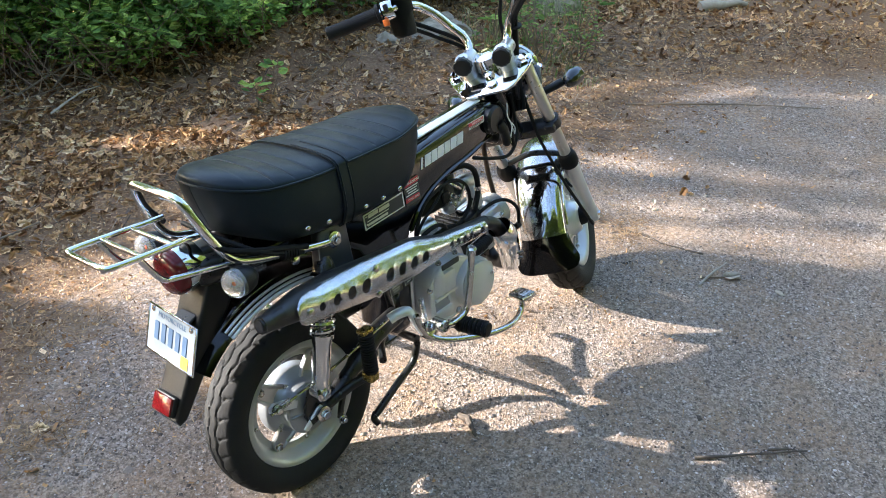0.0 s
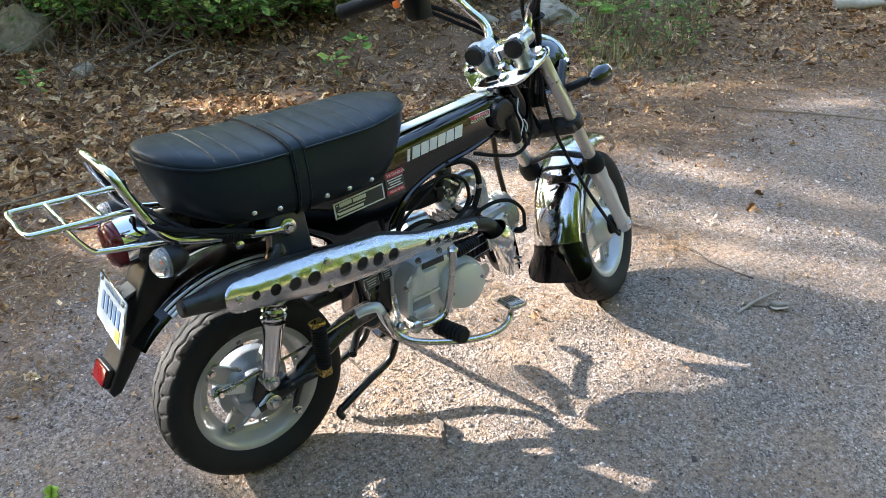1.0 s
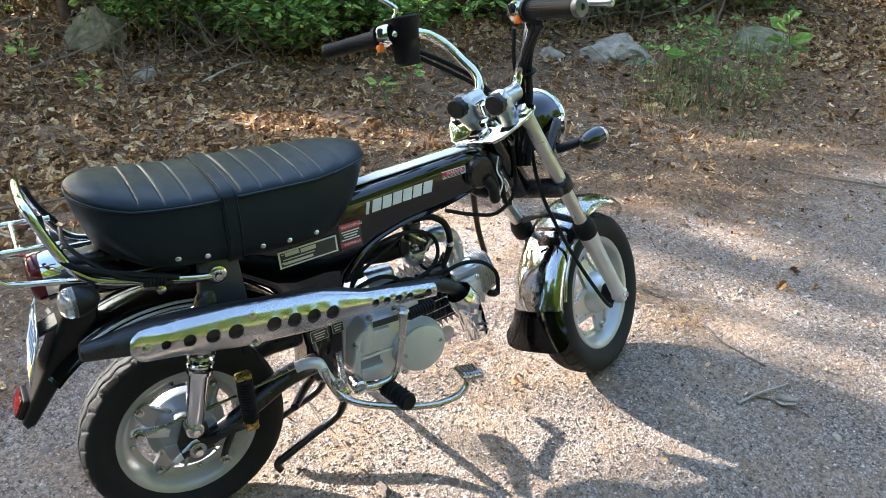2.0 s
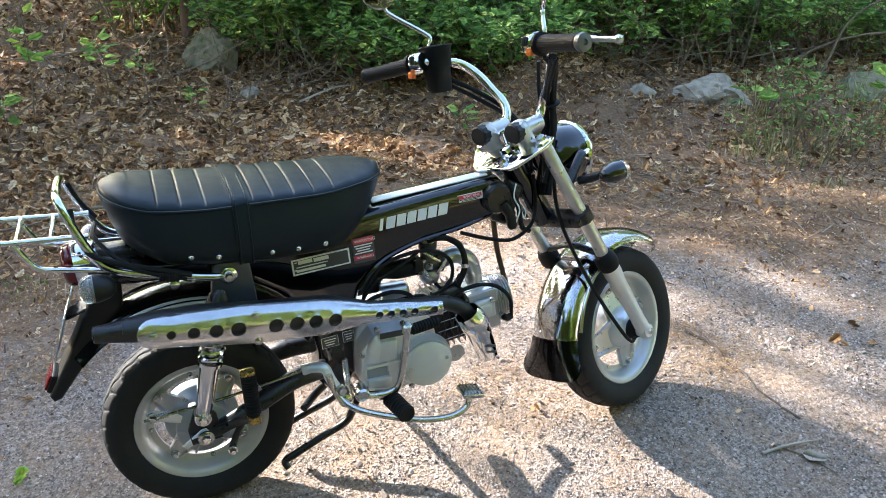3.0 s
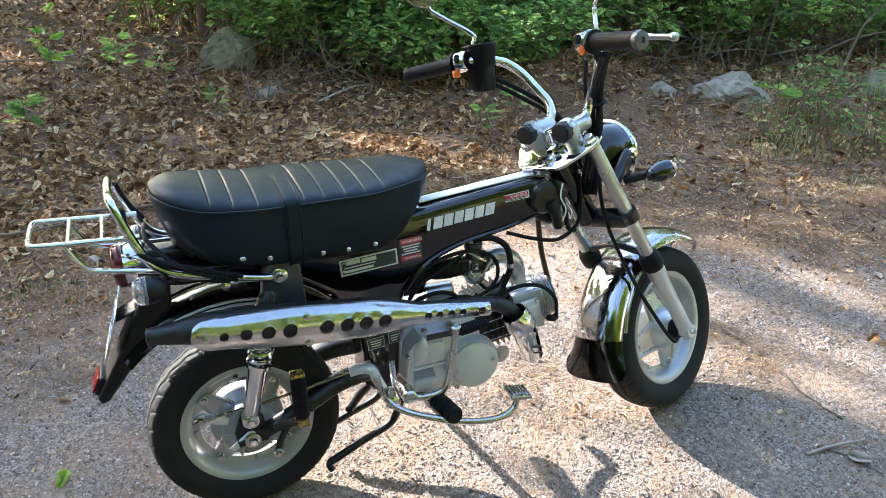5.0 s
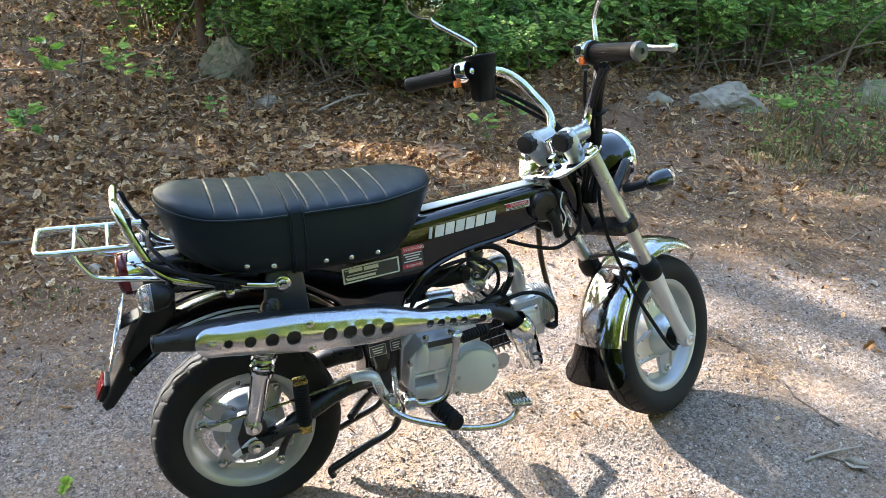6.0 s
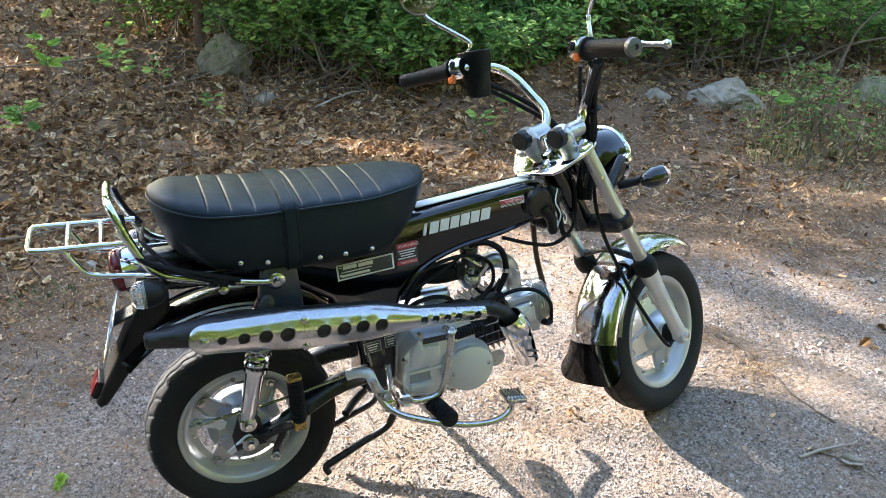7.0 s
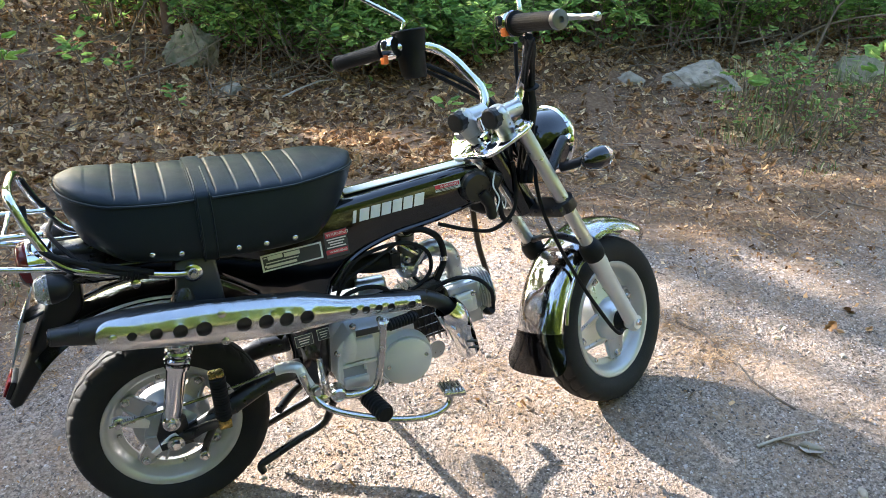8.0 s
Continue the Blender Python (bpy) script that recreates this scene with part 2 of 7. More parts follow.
def ground_material():
    m = bpy.data.materials.new("gravel_and_litter")
    m.use_nodes = True
    t = m.node_tree
    L = t.links.new
    b = t.nodes["Principled BSDF"]
    b.inputs["Roughness"].default_value = 0.9
    b.inputs["Specular IOR Level"].default_value = 0.25
    co = t.nodes.new("ShaderNodeTexCoord")

    def noise(scale, detail=6, rough=0.6):
        n = t.nodes.new("ShaderNodeTexNoise")
        n.inputs["Scale"].default_value, n.inputs["Detail"].default_value, n.inputs["Roughness"].default_value = scale, detail, rough
        L(co.outputs["Object"], n.inputs["Vector"])
        return n.outputs["Fac"]

    def ramp(fac, *stops):
        r = t.nodes.new("ShaderNodeValToRGB")
        while len(r.color_ramp.elements) < len(stops):
            r.color_ramp.elements.new(0.5)
        for e, (p, c) in zip(r.color_ramp.elements, stops):
            e.position, e.color = p, (*c, 1)
        L(fac, r.inputs[0])
        return r.outputs[0]

    def mixc(fac, a, c, mode="MIX"):
        n = t.nodes.new("ShaderNodeMix")
        n.data_type, n.blend_type = "RGBA", mode
        if isinstance(fac, float):
            n.inputs[0].default_value = fac
        else:
            L(fac, n.inputs[0])
        L(a, n.inputs[6])
        L(c, n.inputs[7])
        return n.outputs[2]

    v = t.nodes.new("ShaderNodeTexVoronoi")
    v.inputs["Scale"].default_value = 230
    L(co.outputs["Object"], v.inputs["Vector"])
    stones = ramp(v.outputs["Color"], (0.0, (0.105, 0.088, 0.077)), (0.3, (0.235, 0.198, 0.174)), (0.6, (0.365, 0.306, 0.269)), (0.85, (0.490, 0.418, 0.376)), (1.0, (0.66, 0.58, 0.53)))
    broad = ramp(noise(2.2, 7, 0.7), (0.3, (0.74, 0.71, 0.67)), (0.7, (1.17, 1.11, 1.03)))
    gravel = mixc(1.0, stones, broad, "MULTIPLY")
    fine = ramp(noise(260, 4, 0.7), (0.3, (0.8, 0.79, 0.78)), (0.7, (1.12, 1.12, 1.12)))
    gravel = mixc(0.8, gravel, fine, "MULTIPLY")
    soil = ramp(noise(60, 8, 0.75), (0.2, (0.075, 0.044, 0.026)), (0.5, (0.178, 0.107, 0.062)), (0.62, (0.270, 0.170, 0.100)), (0.85, (0.41, 0.275, 0.168)))
    pm = t.nodes.new("ShaderNodeMapRange")
    pm.inputs["From Min"].default_value, pm.inputs["From Max"].default_value = 0.44, 0.62
    pm.inputs["To Max"].default_value = 0.9
    L(noise(4.2, 9, 0.75), pm.inputs["Value"])
    rusty = ramp(noise(150, 6, 0.7), (0.3, (0.20, 0.128, 0.082)), (0.7, (0.47, 0.335, 0.235)))
    gravel = mixc(pm.outputs[0], gravel, rusty)
    dk = ramp(noise(62, 6, 0.75), (0.38, (0.40, 0.385, 0.36)), (0.50, (0.92, 0.91, 0.89)), (0.62, (1.16, 1.15, 1.13)))
    gravel = mixc(0.85, gravel, dk, "MULTIPLY")
    vc = t.nodes.new("ShaderNodeVertexColor")
    vc.layer_name = "litter"
    wob = t.nodes.new("ShaderNodeMath")
    wob.operation = "MULTIPLY_ADD"
    L(noise(9, 6, 0.7), wob.inputs[0])
    wob.inputs[1].default_value = 1.7
    wob.inputs[2].default_value = -0.85
    ad = t.nodes.new("ShaderNodeMath")
    ad.operation = "ADD"
    ad.use_clamp = True
    L(vc.outputs["Color"], ad.inputs[0])
    L(wob.outputs[0], ad.inputs[1])
    sm = t.nodes.new("ShaderNodeMapRange")
    sm.interpolation_type = "SMOOTHSTEP"
    sm.inputs["From Min"].default_value, sm.inputs["From Max"].default_value = 0.22, 0.80
    L(ad.outputs[0], sm.inputs["Value"])
    L(mixc(sm.outputs[0], gravel, soil), b.inputs["Base Color"])
    hm = t.nodes.new("ShaderNodeMath")
    hm.operation = "MULTIPLY_ADD"
    L(noise(70, 8, 0.8), hm.inputs[0])
    hm.inputs[1].default_value = 2.2
    L(v.outputs["Distance"], hm.inputs[2])
    bp = t.nodes.new("ShaderNodeBump")
    bp.inputs["Strength"].default_value, bp.inputs["Distance"].default_value = 0.6, 0.006
    L(hm.outputs[0], bp.inputs["Height"])
    L(bp.outputs[0], b.inputs["Normal"])
    return m


def build_ground():
    """One sheet: fine near the motorcycle, coarse out to the horizon."""
    near = np.linspace(-2.2, 5.2, 186)
    gx = np.concatenate([[-2500, -600, -150, -50, -20, -10, -6, -4, -3], near, [6, 7.5, 10, 15, 30, 80, 250, 900, 2500]])
    neary = np.linspace(-2.4, 5.0, 186)
    gy = np.concatenate([[-2500, -600, -150, -50, -20, -10, -6, -4, -3], neary, [6, 7.5, 10, 15, 30, 80, 250, 900, 2500]])
    xx, yy = np.meshgrid(gx, gy)
    zz = ground_z(xx, yy)
    rng = np.random.default_rng(4)
    close = (np.hypot(xx - 0.5, yy) < 9)
    rough = 0.0010 + 0.011 * smoothstep(0.9, 1.8, yy)
    for k, (fx, fy, ph) in enumerate(rng.uniform(2, 14, (10, 3))):
        zz = zz + close * rough * 0.35 * np.sin(fx * xx + ph) * np.sin(fy * yy + 2 * ph)
    zz = zz + close * rough * 0.3 * rng.standard_normal(xx.shape)
    n, w = len(gy), len(gx)
    verts = np.stack([xx, yy, zz], -1).reshape(-1, 3)
    idx = np.arange(n * w).reshape(n, w)
    faces = np.stack([idx[:-1, :-1], idx[:-1, 1:], idx[1:, 1:], idx[1:, :-1]], -1).reshape(-1, 4)
    me = bpy.data.meshes.new("ground")
    me.from_pydata(verts.tolist(), [], faces.tolist())
    col = me.color_attributes.new("litter", "FLOAT_COLOR", "POINT")
    lit = smoothstep(-0.75, 0.5, verts[:, 1] - edge_y(verts[:, 0]))
    lit = np.maximum(lit, smoothstep(6, 9, np.hypot(verts[:, 0], verts[:, 1])))
    lit = np.maximum(lit, smoothstep(-2.7, -3.6, verts[:, 1]))
    col.data.foreach_set("color", np.repeat(lit[:, None], 4, 1).ravel())
    me.polygons.foreach_set("use_smooth", [True] * len(me.polygons))
    me.materials.append(ground_material())
    return tagged(new("ground", me), "pale crushed gravel drive running into brown leaf litter", "ground", kind="structure")


ground = build_ground()


def island_material(name, stops, rough=0.8, bump=0.3, scale=60.0, trans=0.0, spec=0.3):
    """Colours that change from piece to piece, with some mottling in each."""
    m = bpy.data.materials.new(name)
    m.use_nodes = True
    t = m.node_tree
    L = t.links.new
    b = t.nodes["Principled BSDF"]
    b.inputs["Roughness"].default_value = rough
    b.inputs["Specular IOR Level"].default_value = spec
    g = t.nodes.new("ShaderNodeNewGeometry")
    r = t.nodes.new("ShaderNodeValToRGB")
    while len(r.color_ramp.elements) < len(stops):
        r.color_ramp.elements.new(0.5)
    for e, (p, c) in zip(r.color_ramp.elements, stops):
        e.position, e.color = p, (*c, 1)
    L(g.outputs["Random Per Island"], r.inputs[0])
    co = t.nodes.new("ShaderNodeTexCoord")
    n = t.nodes.new("ShaderNodeTexNoise")
    n.inputs["Scale"].default_value, n.inputs["Detail"].default_value = scale, 5
    L(co.outputs["Object"], n.inputs["Vector"])
    mr = t.nodes.new("ShaderNodeMapRange")
    mr.inputs["From Min"].default_value, mr.inputs["From Max"].default_value = 0.3, 0.7
    mr.inputs["To Min"].default_value, mr.inputs["To Max"].default_value = 0.7, 1.15
    L(n.outputs["Fac"], mr.inputs["Value"])
    mx = t.nodes.new("ShaderNodeMix")
    mx.data_type, mx.blend_type = "RGBA", "MULTIPLY"
    mx.inputs[0].default_value = 1.0
    L(r.outputs[0], mx.inputs[6])
    L(mr.outputs[0], mx.inputs[7])
    L(mx.outputs[2], b.inputs["Base Color"])
    if bump:
        bp = t.nodes.new("ShaderNodeBump")
        bp.inputs["Strength"].default_value, bp.inputs["Distance"].default_value = bump, 0.002
        L(n.outputs["Fac"], bp.inputs["Height"])
        L(bp.outputs[0], b.inputs["Normal"])
    if trans:
        tr = t.nodes.new("ShaderNodeBsdfTranslucent")
        L(mx.outputs[2], tr.inputs["Color"])
        ms = t.nodes.new("ShaderNodeMixShader")
        ms.inputs[0].default_value = trans
        L(b.outputs[0], ms.inputs[1])
        L(tr.outputs[0], ms.inputs[2])
        L(ms.outputs[0], t.nodes["Material Output"].inputs["Surface"])
    return m


STONE_MIX = island_material("gravel_stones", [(0.0, (0.09, 0.073, 0.063)), (0.25, (0.20, 0.165, 0.143)), (0.6, (0.35, 0.294, 0.255)), (0.9, (0.50, 0.425, 0.375)), (1.0, (0.68, 0.60, 0.54))], 0.9, 0.3, 200, 0.0, 0.1)
DEAD_LEAF = island_material("dead_oak_leaves", [(0.0, (0.075, 0.036, 0.015)), (0.28, (0.26, 0.132, 0.056)), (0.55, (0.48, 0.276, 0.130)), (0.85, (0.70, 0.450, 0.240)), (1.0, (0.86, 0.67, 0.43))], 0.8, 0.4, 90, 0.15, 0.12)
NEEDLES = island_material("dry_needles", [(0.0, (0.13, 0.070, 0.030)), (0.5, (0.30, 0.180, 0.088)), (1.0, (0.46, 0.315, 0.175))], 0.75, 0, 60)
TWIG_BITS = island_material("broken_twigs", [(0.0, (0.045, 0.032, 0.024)), (0.45, (0.15, 0.105, 0.075)), (0.8, (0.29, 0.21, 0.145)), (1.0, (0.44, 0.36, 0.27))], 0.8, 0, 60)
GREEN = island_material("green_leaves", [(0.0, (0.115, 0.220, 0.062)), (0.35, (0.225, 0.395, 0.100)), (0.7, (0.34, 0.53, 0.140)), (0.95, (0.48, 0.64, 0.18)), (1.0, (0.62, 0.72, 0.20))], 0.6, 0.15, 60, 0.5, 0.25)
BRIGHT_GREEN = island_material("young_green_leaves", [(0.0, (0.12, 0.28, 0.03)), (0.5, (0.24, 0.42, 0.05)), (1.0, (0.42, 0.55, 0.09))], 0.45, 0.15, 60, 0.4, 0.4)
PALE_GREEN = island_material("pale_spring_leaves", [(0.0, (0.35, 0.38, 0.13)), (0.5, (0.49, 0.51, 0.20)), (1.0, (0.63, 0.63, 0.30))], 0.5, 0.1, 60, 0.3, 0.4)
WEED = island_material("pale_weed_leaves", [(0.0, (0.12, 0.22, 0.06)), (0.5, (0.24, 0.36, 0.10)), (1.0, (0.42, 0.50, 0.18))], 0.6, 0.1, 60, 0.35, 0.25)
GRASS = island_material("grass_blades", [(0.0, (0.11, 0.17, 0.05)), (0.4, (0.20, 0.25, 0.085)), (0.7, (0.36, 0.34, 0.17)), (1.0, (0.55, 0.47, 0.29))], 0.6, 0, 60, 0.3)
BARK = material("grey_brown_bark", (0.06, 0.045, 0.034), 0.9, 0, (0.15, 0.118, 0.09), 30, 0.8, 0.9, 80)
RED_BARK = material("reddish_bark", (0.15, 0.085, 0.055), 0.9, 0, (0.26, 0.17, 0.12), 40, 0.8, 0.9, 90)
TWIG = material("dry_twig_bark", (0.14, 0.10, 0.068), 0.85, 0, (0.28, 0.215, 0.15), 60, 0.8, 0.6, 150)
PALE_WOOD = material("weathered_pale_wood", (0.42, 0.37, 0.30), 0.8, 0, (0.28, 0.23, 0.18), 40, 0.8, 0.5, 120)
ROCK = material("pale_granite", (0.40, 0.345, 0.27), 0.9, 0, (0.17, 0.14, 0.10), 22, 0.95, 1.0, 70)
MOSS_ROCK = material("dull_mossy_stone", (0.24, 0.20, 0.135), 0.9, 0, (0.10, 0.105, 0.045), 22, 0.95, 1.0, 70)


def scatter(name, template, tri, places, mat, label, category="", kind="stuff"):
    """Many small pieces in one mesh: one template of points, turned, sized and moved to each place."""
    n, k = len(places), len(template)
    pts = np.einsum("nij,kj->nki", places[:, :, :3], template) + places[:, None, :, 3]
    f = (np.asarray(tri)[None] + (np.arange(n) * k)[:, None, None]).reshape(-1, len(tri[0]))
    me = bpy.data.meshes.new(name)
    nv, nf, w = n * k, len(f), len(tri[0])
    me.vertices.add(nv)
    me.vertices.foreach_set("co", pts.reshape(-1))
    me.loops.add(nf * w)
    me.loops.foreach_set("vertex_index", f.reshape(-1).astype(np.int32))
    me.polygons.add(nf)
    me.polygons.foreach_set("loop_start", np.arange(nf, dtype=np.int32) * w)
    me.update(calc_edges=True)
    me.validate()
    me.materials.append(mat)
    return tagged(new(name, me), label, category, kind=kind)


def turns(rng, n, tilt, size):
    """Random turns about z, tilted by up to so many degrees, with sizes on each axis."""
    a = rng.uniform(0, 2 * np.pi, n)
    tx, ty = np.radians(rng.normal(0, tilt, n)), np.radians(rng.normal(0, tilt, n))
    o, one = np.zeros(n), np.ones(n)
    rz = np.stack([np.cos(a), -np.sin(a), o, np.sin(a), np.cos(a), o, o, o, one], -1).reshape(n, 3, 3)
    rx = np.stack([one, o, o, o, np.cos(tx), -np.sin(tx), o, np.sin(tx), np.cos(tx)], -1).reshape(n, 3, 3)
    ry = np.stack([np.cos(ty), o, np.sin(ty), o, one, o, -np.sin(ty), o, np.cos(ty)], -1).reshape(n, 3, 3)
    return rz @ rx @ ry * size[:, None, :]


def placed(rot, x, y, z):
    return np.concatenate([rot, np.stack([x, y, z], -1)[:, :, None]], 2)


def gravel():
    rng = np.random.default_rng(11)
    t = np.array([(1, 0, -0.2), (0.25, 0.95, -0.1), (-0.9, 0.4, -0.25), (-0.7, -0.75, -0.1), (0.4, -0.9, -0.2), (0.15, 0.15, 0.75), (-0.3, -0.2, 0.65)])
    tri = [(0, 1, 5), (1, 2, 5), (2, 6, 5), (2, 3, 6), (3, 4, 6), (4, 0, 5), (4, 5, 6)]
    n = 110000
    x = rng.uniform(-1.3, 3.4, n)
    y = -1.1 + 2.5 * rng.beta(1.1, 1.3, n)
    keep = rng.random(n) < 1 - 0.85 * smoothstep(-0.5, 0.35, y - edge_y(x))
    x, y = x[keep], y[keep]
    n = len(x)
    s = np.minimum(0.0014 * np.exp(rng.normal(0.30, 0.45, n)) + 0.0007, 0.0058)
    s[rng.random(n) < 0.004] *= 2.2
    size = s[:, None] * rng.uniform(0.7, 1.3, (n, 3)) * np.array([1, 1, 0.6])
    scatter("gravel", t, tri, placed(turns(rng, n, 25, size), x, y, ground_z(x, y) + 0.1 * s), STONE_MIX, "loose crushed gravel stones in mixed greys and tans", "gravel")


def leaf_shape(lobes=True):
    """A lobed leaf as a strip along x, with a fold along its middle."""
    xs = np.linspace(0, 1, 8)
    w = np.array([0.03, 0.16, 0.12, 0.27, 0.18, 0.30, 0.20, 0.03]) if lobes else np.array([0.02, 0.18, 0.29, 0.33, 0.31, 0.24, 0.14, 0.01])
    curl = 0.16 * (xs - 0.45) ** 2 * 4
    mid = np.stack([xs - 0.5, 0 * xs, curl * 0.5], 1)
    left = np.stack([xs - 0.5 + 0.03, w, curl * 0.5 + 0.35 * w + 0.05 * np.sin(9 * xs)], 1)
    right = np.stack([xs - 0.5 + 0.03, -w, curl * 0.5 + 0.30 * w - 0.05 * np.sin(8 * xs)], 1)
    tri = []
    for i in range(7):
        for a in (8, 16):
            tri += [(i, i + 1, a + i + 1), (i, a + i + 1, a + i)]
    return np.concatenate([mid, left, right]), tri


def litter():
    rng = np.random.default_rng(5)
    t, tri = leaf_shape()
    n = 60000
    x = rng.uniform(-3.2, 5.6, n)
    y = -0.4 + 5.8 * rng.beta(1.5, 1.7, n)
    d = y - edge_y(x)
    keep = rng.random(n) < 0.003 + 0.997 * smoothstep(-0.05, 0.75, d) * (1 - 0.72 * smoothstep(0.9, 1.9, x) * (1 - smoothstep(1.3, 2.0, d)))
    x, y, d = x[keep], y[keep], d[keep]
    n = len(x)
    s = rng.uniform(0.018, 0.056, n)
    size = np.stack([s, s * rng.uniform(0.8, 1.2, n), s * rng.uniform(0.3, 1.1, n)], -1)
    scatter("leaf_litter", t, tri, placed(turns(rng, n, 30, size), x, y, ground_z(x, y) + 0.005 + 0.016 * rng.random(n) * smoothstep(0, 0.6, d)), DEAD_LEAF, "curled brown fallen oak leaves covering the bank", "leaf litter")
    # crumbs, stalks and needles
    st = np.array([(-0.5, -0.5, 0), (0.5, -0.5, 0.1), (0.5, 0.5, 0.1), (-0.5, 0.5, 0), (0, 0, 0.5)])
    n = 95000
    x = rng.uniform(-1.6, 4.6, n)
    y = -0.9 + 4.6 * rng.beta(1.5, 1.6, n)
    clump = 0.5 + 0.5 * np.sin(3.1 * x + 1.7 * y) * np.sin(2.3 * y - 1.2 * x + 0.7)
    keep = rng.random(n) < 0.04 + 0.42 * smoothstep(0.62, 0.92, clump) * (y < 1.0) + 0.95 * smoothstep(-0.5, 0.2, y - edge_y(x))
    x, y = x[keep], y[keep]
    for px, py, pr, pn in ((1.42, -0.05, 0.08, 420), (1.36, 0.10, 0.05, 160), (1.80, 0.62, 0.20, 500), (0.75, 0.06, 0.09, 240), (-0.35, 0.48, 0.08, 400), (2.55, 0.75, 0.25, 600), (1.18, 0.38, 0.10, 500), (0.06, 0.30, 0.10, 500), (-0.14, 0.86, 0.12, 500)):
        x, y = np.concatenate([x, rng.normal(px, pr, pn)]), np.concatenate([y, rng.normal(py, pr * 0.7, pn)])
    n = len(x)
    size = np.stack([rng.uniform(0.010, 0.042, n), rng.uniform(0.0009, 0.0019, n), np.full(n, 0.002)], -1)
    scatter("dry_needles", st, [(0, 1, 4), (1, 2, 4), (2, 3, 4), (3, 0, 4)], placed(turns(rng, n, 9, size), x, y, ground_z(x, y) + 0.003 + 0.006 * rng.random(n)), NEEDLES, "dry rust-brown needles and leaf crumbs", "needles")
    # broken twigs and dead grass stalks
    n = 12000
    x = rng.uniform(-1.6, 4.4, n)
    y = -0.2 + 3.2 * rng.beta(1.4, 1.7, n)
    keep = rng.random(n) < 0.01 + 0.9 * smoothstep(-0.25, 0.35, y - edge_y(x)) * (0.35 + 0.65 * smoothstep(0.9, 1.9, x))
    x, y = x[keep], y[keep]
    n = len(x)
    w = rng.uniform(0.0016, 0.0042, n)
    size = np.stack([rng.uniform(0.025, 0.11, n), w, 1.6 * w], -1)
    scatter("twig_debris", st, [(0, 1, 4), (1, 2, 4), (2, 3, 4), (3, 0, 4)], placed(turns(rng, n, 11, size), x, y, ground_z(x, y) + 0.005 + 0.010 * rng.random(n)), TWIG_BITS, "broken grey-brown twigs and dead stalks strewn on the litter", "twigs")




def crumbs():
    """Broken leaf and bark crumbs between the leaves and on the drive's edge."""
    rng = np.random.default_rng(23)
    t = np.array([(-0.5, -0.4, 0), (0.5, -0.3, 0.15), (0.4, 0.45, 0.0), (-0.45, 0.35, 0.25)])
    n = 230000
    x = rng.uniform(-1.8, 4.6, n)
    y = -0.6 + 3.9 * rng.beta(1.5, 1.6, n)
    clump = 0.5 + 0.5 * np.sin(5.3 * x + 2.0 * y + 0.4) * np.sin(4.1 * y - 2.3 * x + 1.0)
    keep = rng.random(n) < 0.03 + 0.16 * smoothstep(0.66, 0.95, clump) + 0.8 * smoothstep(-0.85, 0.4, y - edge_y(x)) ** 1.5
    x, y = x[keep], y[keep]
    n = len(x)
    s = 0.0030 * np.exp(rng.normal(0.35, 0.5, n))
    size = np.stack([s * rng.uniform(0.8, 2.0, n), s * rng.uniform(0.5, 1.1, n), s * rng.uniform(0.3, 1.2, n)], -1)
    scatter("litter_crumbs", t, [(0, 1, 2), (0, 2, 3)], placed(turns(rng, n, 32, size), x, y, ground_z(x, y) + 0.002 + 0.008 * rng.random(n)), DEAD_LEAF, "crumbled brown leaf and bark litter", "leaf litter")


gravel()
litter()
crumbs()


# ---- things on the ground ----
def stick(pts, r, mat, label, name="fallen_twig", n=5, seg=8):
    rng = random.Random(len(label) + int(1000 * r))
    c = curve_pts(pts, n)
    c = [p + Vector((rng.uniform(-1, 1), rng.uniform(-1, 1), rng.uniform(-0.4, 0.4))) * r * 0.35 for p in c]
    k = len(c)
    return tagged(link(name, sweep(bmesh.new(), c, [r * (1.0 - 0.55 * i / (k - 1)) * rng.uniform(0.85, 1.15) for i in range(k)], seg), mat), label, "twig")


def gp(x, y, h=0.0):
    return Vector((x, y, float(ground_z(x, y)) + h))


stick([gp(1.285, -0.392, 0.006), gp(1.37, -0.394, 0.010), gp(1.462, -0.402, 0.008)], 0.0045, PALE_WOOD, "pale broken stick lying on the gravel")
stick([gp(1.33, -0.372, 0.004), gp(1.39, -0.44, 0.004), gp(1.415, -0.50, 0.004)], 0.003, TWIG, "thin brown twig lying on the gravel")
stick([gp(0.62, -0.70, 0.005), gp(0.71, -0.79, 0.008), gp(0.82, -0.89, 0.006)], 0.0042, BARK, "thin grey stick in the shade on the gravel")
stick([gp(0.76, -0.82, 0.006), gp(0.80, -0.87, 0.008), gp(0.79, -0.91, 0.006)], 0.003, BARK, "short forked piece of grey stick")
stick([gp(0.365, -0.205, 0.007), gp(0.355, -0.245, 0.012), gp(0.335, -0.275, 0.006)], 0.010, BARK, "short dark piece of bark on the gravel", "bark_piece")
stick([gp(1.40, 0.10, 0.001), gp(1.435, 0.01, 0.003), gp(1.425, -0.06, 0.001), gp(1.44, -0.13, 0.003), gp(1.435, -0.20, 0.001), gp(1.465, -0.32, 0.002)], 0.0062, BARK, "crooked brown stick half sunk in the gravel")
stick([gp(2.45, 0.52, 0.01), gp(2.75, 0.10, 0.012), gp(2.95, -0.18, 0.01)], 0.0045, TWIG, "long thin branch lying across the drive", "fallen_branch")
